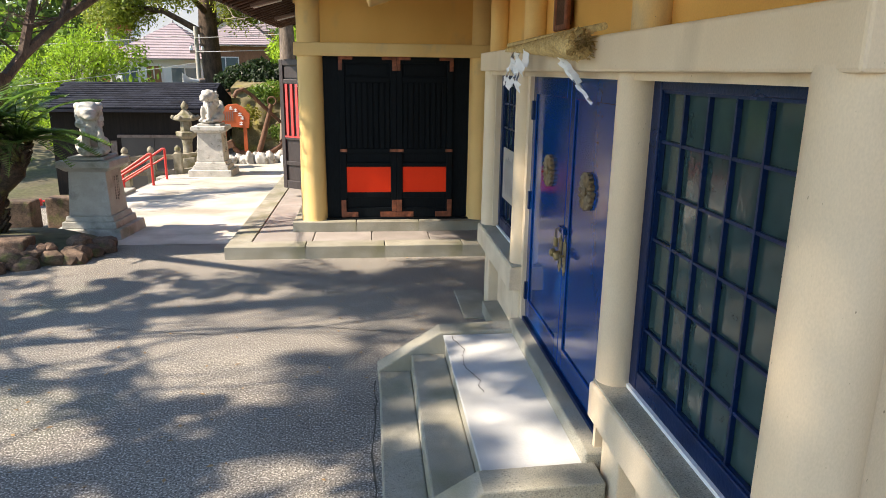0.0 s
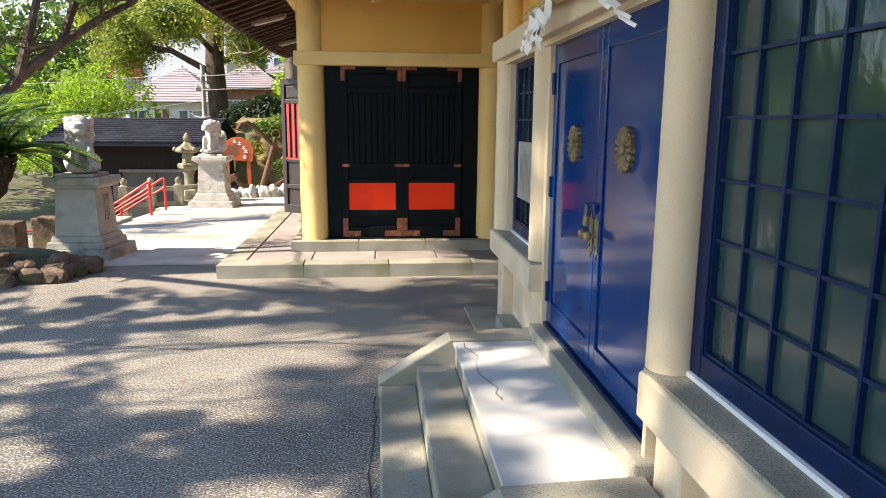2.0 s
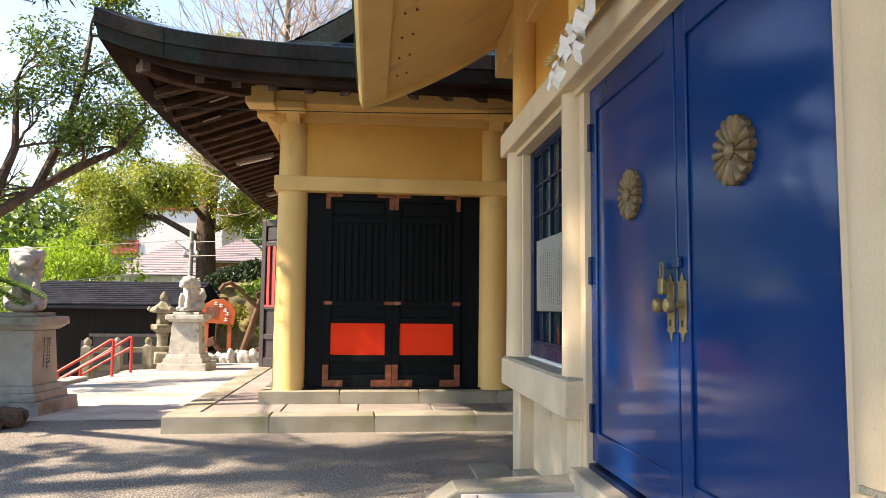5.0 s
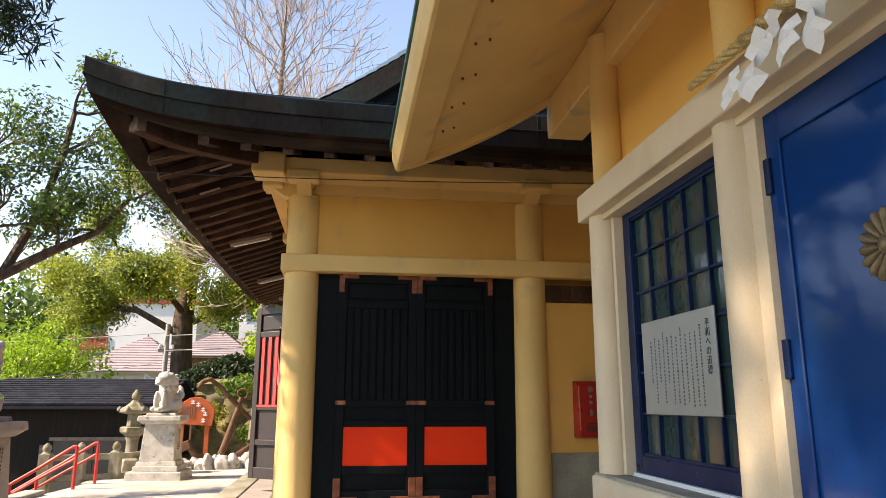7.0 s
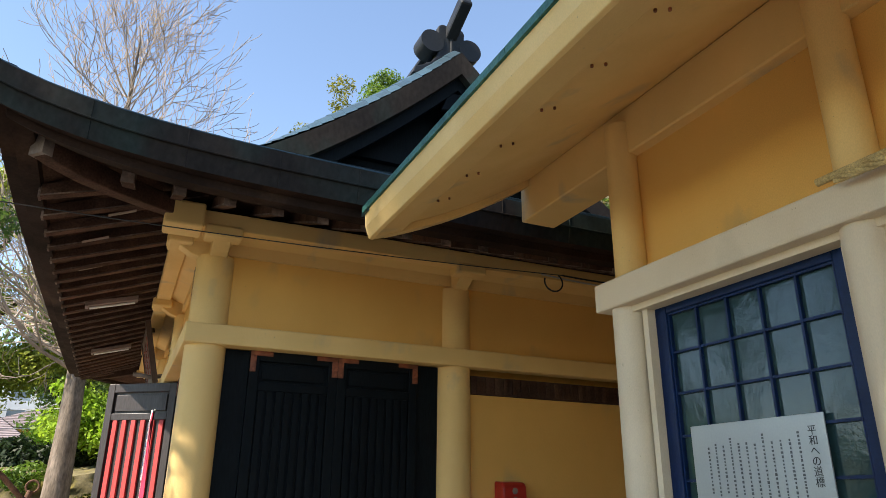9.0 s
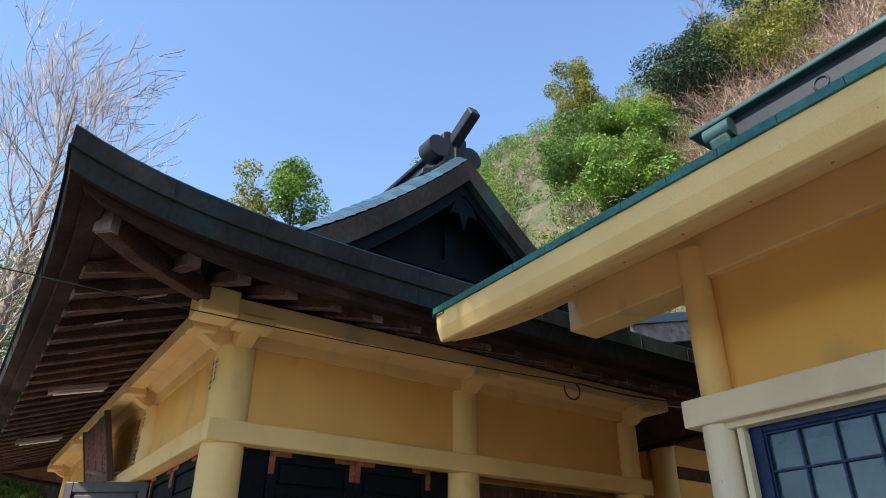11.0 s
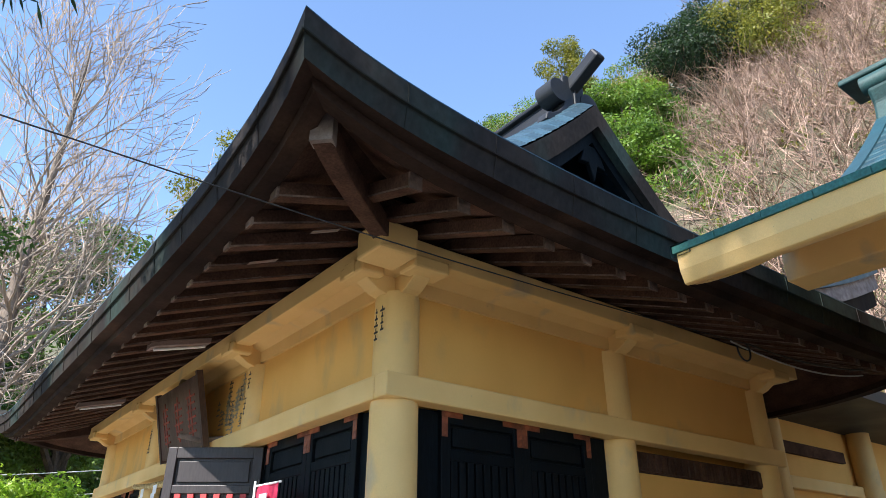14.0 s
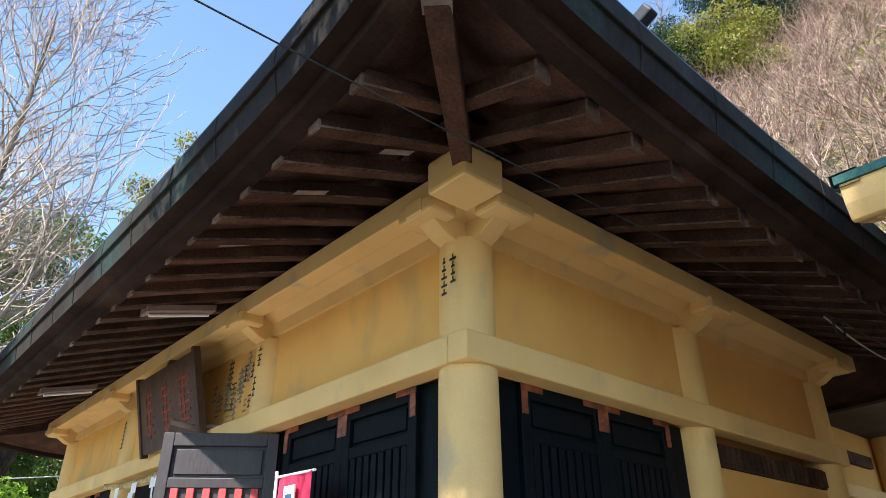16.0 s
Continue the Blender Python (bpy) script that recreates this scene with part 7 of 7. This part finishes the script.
def hip_house(label, x0, x1, y0, y1, zb, ze, zr, wall, rows, over=0.5):
    h = thing("house", label, "house")
    part("wall", boxes((x0, y0, zb, x1, y1, ze)), wall, h)
    d = (y1 - y0) / 2 + over
    a = (x0 - over, x1 + over, y0 - over, y1 + over)
    rx0, rx1 = a[0] + d, a[1] - d
    if rx0 > rx1:
        rx0 = rx1 = (a[0] + a[1]) / 2
    ym = (y0 + y1) / 2
    r = part("roof", bmesh.new(), M_TILE, h)
    bm = bmesh.new()
    n = 14
    for i in range(n):
        t0, t1 = i / n, (i + 1) / n
        def ring(t, dz):
            return [Vector((a[0] + (rx0 - a[0]) * t, a[2] + (ym - a[2]) * t, ze + (zr - ze) * t + dz)), Vector((a[1] + (rx1 - a[1]) * t, a[2] + (ym - a[2]) * t, ze + (zr - ze) * t + dz)), Vector((a[1] + (rx1 - a[1]) * t, a[3] + (ym - a[3]) * t, ze + (zr - ze) * t + dz)), Vector((a[0] + (rx0 - a[0]) * t, a[3] + (ym - a[3]) * t, ze + (zr - ze) * t + dz))]
        lo, lo2, hi = ring(t0, 0.05), ring(t0, 0.0), ring(t1, 0.0)
        for k in range(4):
            j = (k + 1) % 4
            bm.faces.new([bm.verts.new(p) for p in (lo[k], lo[j], hi[j], hi[k])])
            bm.faces.new([bm.verts.new(p) for p in (lo2[k], lo2[j], lo[j], lo[k])])
    bmesh.ops.remove_doubles(bm, verts=bm.verts, dist=0.002)
    bm.to_mesh(r.data)
    bm.free()
    part("eave_underside", boxes((a[0] + 0.05, a[2] + 0.05, ze - 0.06, a[1] - 0.05, a[3] - 0.05, ze - 0.035)), M_WHITEWALL, h)
    part("ridge_tile", tube([(rx0, ym, zr + 0.02), (rx1 + 0.01, ym, zr + 0.02)], 0.14, 8), M_TILE, h, smooth=True)
    for wx0, wx1, wz0, wz1, mt in rows:
        w = part("window", boxes((wx0, y0 - 0.03, wz0, wx1, y0 + 0.02, wz1)), mt, h)
        part("window_frame", boxes((wx0 - 0.06, y0 - 0.05, wz0 - 0.06, wx0, y0 + 0.01, wz1 + 0.06), (wx1, y0 - 0.05, wz0 - 0.06, wx1 + 0.06, y0 + 0.01, wz1 + 0.06), (wx0, y0 - 0.05, wz1, wx1, y0 + 0.01, wz1 + 0.06), ((wx0 + wx1) / 2 - 0.03, y0 - 0.045, wz0, (wx0 + wx1) / 2 + 0.03, y0 + 0.01, wz1)), M_WHITEWALL, w)
    return h


hip_house("house with pale mauve tiled hip roof and white walls", -14.6, -9.2, 43.0, 49.0, -2.0, 2.9, 5.1, M_WHITEWALL, [(-14.2, -13.3, 0.8, 2.4, M_WINDOW), (-12.8, -12.0, 0.4, 2.5, M_BROWN), (-11.4, -9.9, 0.8, 2.4, M_WINDOW)])
hip_house("tiled roof house with brown eaves", -9.4, -5.6, 42.0, 48.0, -1.0, 3.7, 5.4, M_BROWN, [(-8.8, -7.4, 1.8, 3.0, M_WINDOW)])
hip_house("yellow rendered house with a tiled roof", -8.2, -2.0, 51.0, 56.0, 0.0, 4.9, 6.4, M_YELLOW, [(-6.6, -5.6, 3.2, 4.3, M_WINDOW)])
flats = thing("apartment_building", "white apartment building with dull red balconies", "apartment building")
part("wall", boxes((-19.4, 62.0, -2, -12.5, 72.0, 9.2)), M_WHITEWALL, flats)
part("stair_tower", boxes((-22.0, 63.0, -2, -19.4, 72.0, 9.2)), M_WHITEWALL, flats)
part("roof", boxes((-22.2, 61.8, 9.2, -12.3, 72.2, 9.5)), M_REDBALC, flats)
for k in range(4):
    b = part("balcony", boxes((-22.2, 61.9, 0.3 + 2.55 * k, -19.3, 63.0, 1.5 + 2.55 * k)), M_REDBALC, flats, "dull red balcony front")
    part("balcony_window", boxes((-21.7, 62.95, 1.6 + 2.55 * k, -19.9, 63.0, 2.6 + 2.55 * k)), M_WINDOW, b)
greyflats = thing("apartment_building", "pale grey flat roofed building further off", "apartment building")
part("wall", boxes((-11.5, 78.0, 0, 0.0, 88.0, 12.2)), M_WHITEWALL, greyflats)
for i in range(5):
    for k in range(3):
        part("window", boxes((-10.8 + 2.2 * i, 77.95, 4.4 + 2.6 * k, -9.4 + 2.2 * i, 78.0, 5.9 + 2.6 * k)), M_WINDOW, greyflats)


def pole(label, x, y, z0, z1, r, arms=()):
    p = thing("utility_pole", label, "pole")
    part("shaft", tube([(x, y, z0), (x, y, z1)], [r, r * 0.75], 12), M_STONE, p, smooth=True)
    for z, w in arms:
        part("crossarm", boxes((x - w, y - 0.06, z - 0.05, x + w, y + 0.02, z + 0.05)), M_PALEEND, p)
        for s in (-0.8, 0.8):
            part("insulator", lathe([(0.05, 0), (0.07, 0.06), (0.04, 0.16)], (x + s * w, y, z + 0.05), 8), M_PAPER, p, smooth=True)
    return p


pole("concrete utility pole with crossarms", -13.7, 40.0, -2, 7.4, 0.16, ((7.0, 0.8), (6.3, 0.6)))
pole("grey concrete pole carrying loudspeakers", -6.3, 27.6, -1.5, 3.9, 0.10, ((3.0, 0.25),))
horn = thing("loudspeaker", "white horn loudspeaker fixed to the pole", "loudspeaker", base=pose(-6.35, 27.45, 1.95, 0, -90, 12))
local("horn", lathe([(0.05, -0.1), (0.07, 0.1), (0.13, 0.3), (0.26, 0.46), (0.30, 0.5), (0.24, 0.44), (0.1, 0.25)], n=24), M_PAPER, horn, smooth=True)
local("driver", lathe([(0.08, -0.3), (0.09, -0.28), (0.09, -0.1), (0.06, -0.08)], n=16), M_PALEEND, horn, smooth=True)
wire((-30, 26, 3.2), (-6.3, 27.5, 3.6), 0.5, 0.012, M_PALEWIRE, "pale overhead cable to the loudspeaker pole")
wire((-6.3, 27.5, 3.5), (6.0, 24.0, 4.9), 0.3, 0.012, M_PALEWIRE, "pale overhead cable from the loudspeaker pole")
wire((-6.3, 27.5, 3.0), (6.0, 24.0, 4.3), 0.3, 0.012, M_PALEWIRE, "pale overhead cable from the loudspeaker pole")
wire((-30, 20, 0.8), (-6.3, 27.5, 2.6), 0.6, 0.012, M_PALEWIRE, "pale overhead cable across the shed roof")
cen = [(float(a), float(b), float(c)) for a, b, c in zip(rng.uniform(-60, 14, 160), rng.uniform(88, 120, 160), rng.uniform(4, 17, 160))]
tagged(leaf_cloud("far_woods", cen, [4.5] * 160, 26000, 0.55, M_LEAF, None, 501, 0.8), "distant green wooded ridge behind the houses", "woods")
cen = [(float(a), float(b), float(c)) for a, b, c in zip(rng.uniform(-45, -13, 70), rng.uniform(30, 56, 70), rng.uniform(-1, 4, 70))]
tagged(leaf_cloud("far_bushes", cen, [1.8] * 70, 12000, 0.24, M_LEAFMID, None, 502, 0.8), "green bushes around the far houses", "bushes")

# ---- rear building past the hall ----
rear = thing("rear_hall", "yellow plastered rear hall with a slatted vent and grey roof", "shrine hall")
part("wall", boxes((5.45, 10.9, 0.0, 14.0, 11.1, 3.75)), M_OCHRE, rear)
part("column", lathe([(0.17, 0.0), (0.165, 3.75)], (5.62, 10.75, 0), 24), M_CREAMHALL, rear, smooth=True)
part("column", lathe([(0.17, 0.0), (0.165, 3.75)], (8.3, 10.75, 0), 24), M_CREAMHALL, rear, smooth=True)
part("tie_beam", boxes((5.4, 10.78, 2.6, 14.0, 10.9, 2.76)), M_CREAMHALL, rear, bevel=0.01)
part("vent", boxes((5.95, 10.84, 3.08, 7.9, 10.9, 3.24)), M_RAFTER, rear)
part("roof", prism([(9.6, 3.72), (13.0, 5.0), (16.5, 3.72), (16.5, 3.55), (9.6, 3.55)], "x", 5.9, 14.3), M_ROOF, rear)


def rear_arch(name, z0, z1, y0, y1, mat, label=""):
    """A band of the arched eave over the rear entrance."""
    bm = bmesh.new()
    rows = []
    for i in range(25):
        x = 6.2 + 7.0 * i / 24
        z = 5.28 + 0.27 * (x - 6.2) + 0.02 * max(0.0, x - 9.0) ** 2
        rows.append([(x, y0, z + z0), (x, y1, z + z0), (x, y1, z + z1), (x, y0, z + z1), (x, y0, z + z0)])
    return part(name, bm_sheet(bm, rows), mat, rear, label)


rear_arch("arched_roof", 0.36, 0.52, 11.42, 15.5, M_ROOFSLATE, "pale sunlit arched copper roof")
rear_arch("arched_fascia", 0.0, 0.356, 11.50, 11.7, M_PALEEND, "pale arched eave edge")
rear_arch("arched_beam", -0.38, -0.004, 11.62, 11.9, M_BLACK)
part("gable_wall", boxes((6.0, 11.9, 3.6, 13.0, 12.0, 5.25), (8.6, 11.9, 5.25, 13.0, 12.0, 5.9)), M_OCHRE, rear)

# ---- paving pieces of the hall platform ----
rnd = random.Random(12)
step_mesh = {}
# Brown-grey inner paving, its colour also darkened for the shade lying on it.
M_PAVE = material("shaded_brown_grey_paving", (0.30, 0.265, 0.24), 0.85, second=(0.21, 0.185, 0.165), scale=2, amount=0.5, grain=150, grain_amount=0.25, bump=0.25, bump_scale=120, third=(0.38, 0.34, 0.30), third_scale=1.2, objects=0.12)


def slab(parent, x0, x1, y0, y1, z0, z1, mat=M_CONCRETE):
    key = (round(x1 - x0, 3), round(y1 - y0, 3), round(z1 - z0, 3))
    if key not in step_mesh:
        c = 0.008
        w, d, h = key
        bm = bmesh.new()
        lo = [bm.verts.new(p) for p in ((0, 0, 0), (w, 0, 0), (w, d, 0), (0, d, 0))]
        mi = [bm.verts.new(p) for p in ((0, 0, h - c), (w, 0, h - c), (w, d, h - c), (0, d, h - c))]
        hi = [bm.verts.new(p) for p in ((c, c, h), (w - c, c, h), (w - c, d - c, h), (c, d - c, h))]
        for a, b in ((lo, mi), (mi, hi)):
            for k in range(4):
                bm.faces.new((a[k], a[(k + 1) % 4], b[(k + 1) % 4], b[k]))
        bm.faces.new(hi)
        step_mesh[key] = mesh_of("slab", bm, mat)
    ob = new("slab", step_mesh[key])
    ob.parent = parent
    ob.matrix_basis = pose(x0, y0, z0)
    return ob


# edge stones along both visible sides of the platform, slabs behind, and the upper step
for k in range(6):
    slab(platform, -1.815 + 1.04 * k, -1.815 + 1.04 * k + 1.03, 8.975, 9.275, -0.02, 0.165)
for k in range(10):
    slab(platform, -1.815, -1.515, 9.285 + 1.04 * k, 9.285 + 1.04 * k + 1.03, -0.02, 0.165)
for k in range(7):
    slab(platform, -1.505 + 0.80 * k, -1.505 + 0.80 * k + 0.79, 9.285, 9.835, 0.10, 0.158, M_PAVE)
for k in range(10):
    slab(platform, -1.505, -1.03, 9.845 + 1.0 * k, 9.845 + 1.0 * k + 0.99, 0.10, 0.158, M_PAVE)
for k in range(7):
    slab(step2, -1.025 + 0.90 * k, -1.025 + 0.90 * k + 0.89, 9.835, 10.20, 0.158, 0.30)
for k in range(9):
    slab(step2, -1.025, -0.62, 10.21 + 1.0 * k, 10.21 + 1.0 * k + 0.99, 0.158, 0.30)

# ---- small wear: fallen leaves on the court, cracks in the concrete ----
rng = np.random.default_rng(5)
n = 420
px, py = rng.uniform(-6, 1.0, n), rng.uniform(0.5, 9.0, n)
ang, ln = rng.uniform(0, 6.28, n), rng.uniform(0.012, 0.03, n)
c, s_ = np.cos(ang) * ln, np.sin(ang) * ln
z = np.full(n, 0.004) + rng.uniform(0, 0.004, n)
v = np.stack([np.stack([px - c, py - s_, z], 1), np.stack([px + s_ * 0.5, py - c * 0.5, z + 0.004], 1), np.stack([px + c, py + s_, z], 1), np.stack([px - s_ * 0.5, py + c * 0.5, z], 1)], 1).reshape(-1, 3)
M_DRYLEAF = material("dry_fallen_leaves", (0.30, 0.19, 0.08), 0.8, second=(0.2, 0.1, 0.04), scale=1, bump=0, island=0.5)
tagged(new("fallen_leaves", from_arrays("fallen_leaves", v, np.arange(n * 4).reshape(n, 4), M_DRYLEAF)), "dry brown fallen leaves scattered on the court", "leaves", kind="stuff")
M_CRACK = material("dark_crack", (0.06, 0.055, 0.045), 0.9, bump=0)


def crack(points, w, z, seed):
    rnd = random.Random(seed)
    pts = []
    for a, b in zip(points, points[1:]):
        for k in range(10):
            t = k / 10
            pts.append((a[0] + (b[0] - a[0]) * t + rnd.gauss(0, 0.008), a[1] + (b[1] - a[1]) * t + rnd.gauss(0, 0.008)))
    bm = bmesh.new()
    rows = [[(x - w * rnd.uniform(0.3, 1), y - w * rnd.uniform(0.3, 1), z), (x + w * rnd.uniform(0.3, 1), y + w * rnd.uniform(0.3, 1), z)] for x, y in pts]
    bm_sheet(bm, rows)
    return bm


part("crack", crack([(0.70, 5.15), (0.76, 4.9), (0.72, 4.6), (0.80, 4.35), (0.78, 4.1)], 0.004, 0.3845, 1), M_CRACK, steps)
part("crack", crack([(-2.6, 6.6), (-1.4, 6.3), (-0.6, 6.5), (0.5, 6.2)], 0.005, 0.003, 2), M_CRACK, ground)
part("crack", crack([(0.1, 5.2), (0.08, 4.0), (0.11, 3.1), (0.09, 1.5)], 0.008, 0.003, 3), M_CRACK, ground)
part("crack", crack([(-1.9, 8.6), (-0.8, 8.2), (0.4, 8.5)], 0.004, 0.003, 4), M_CRACK, ground)
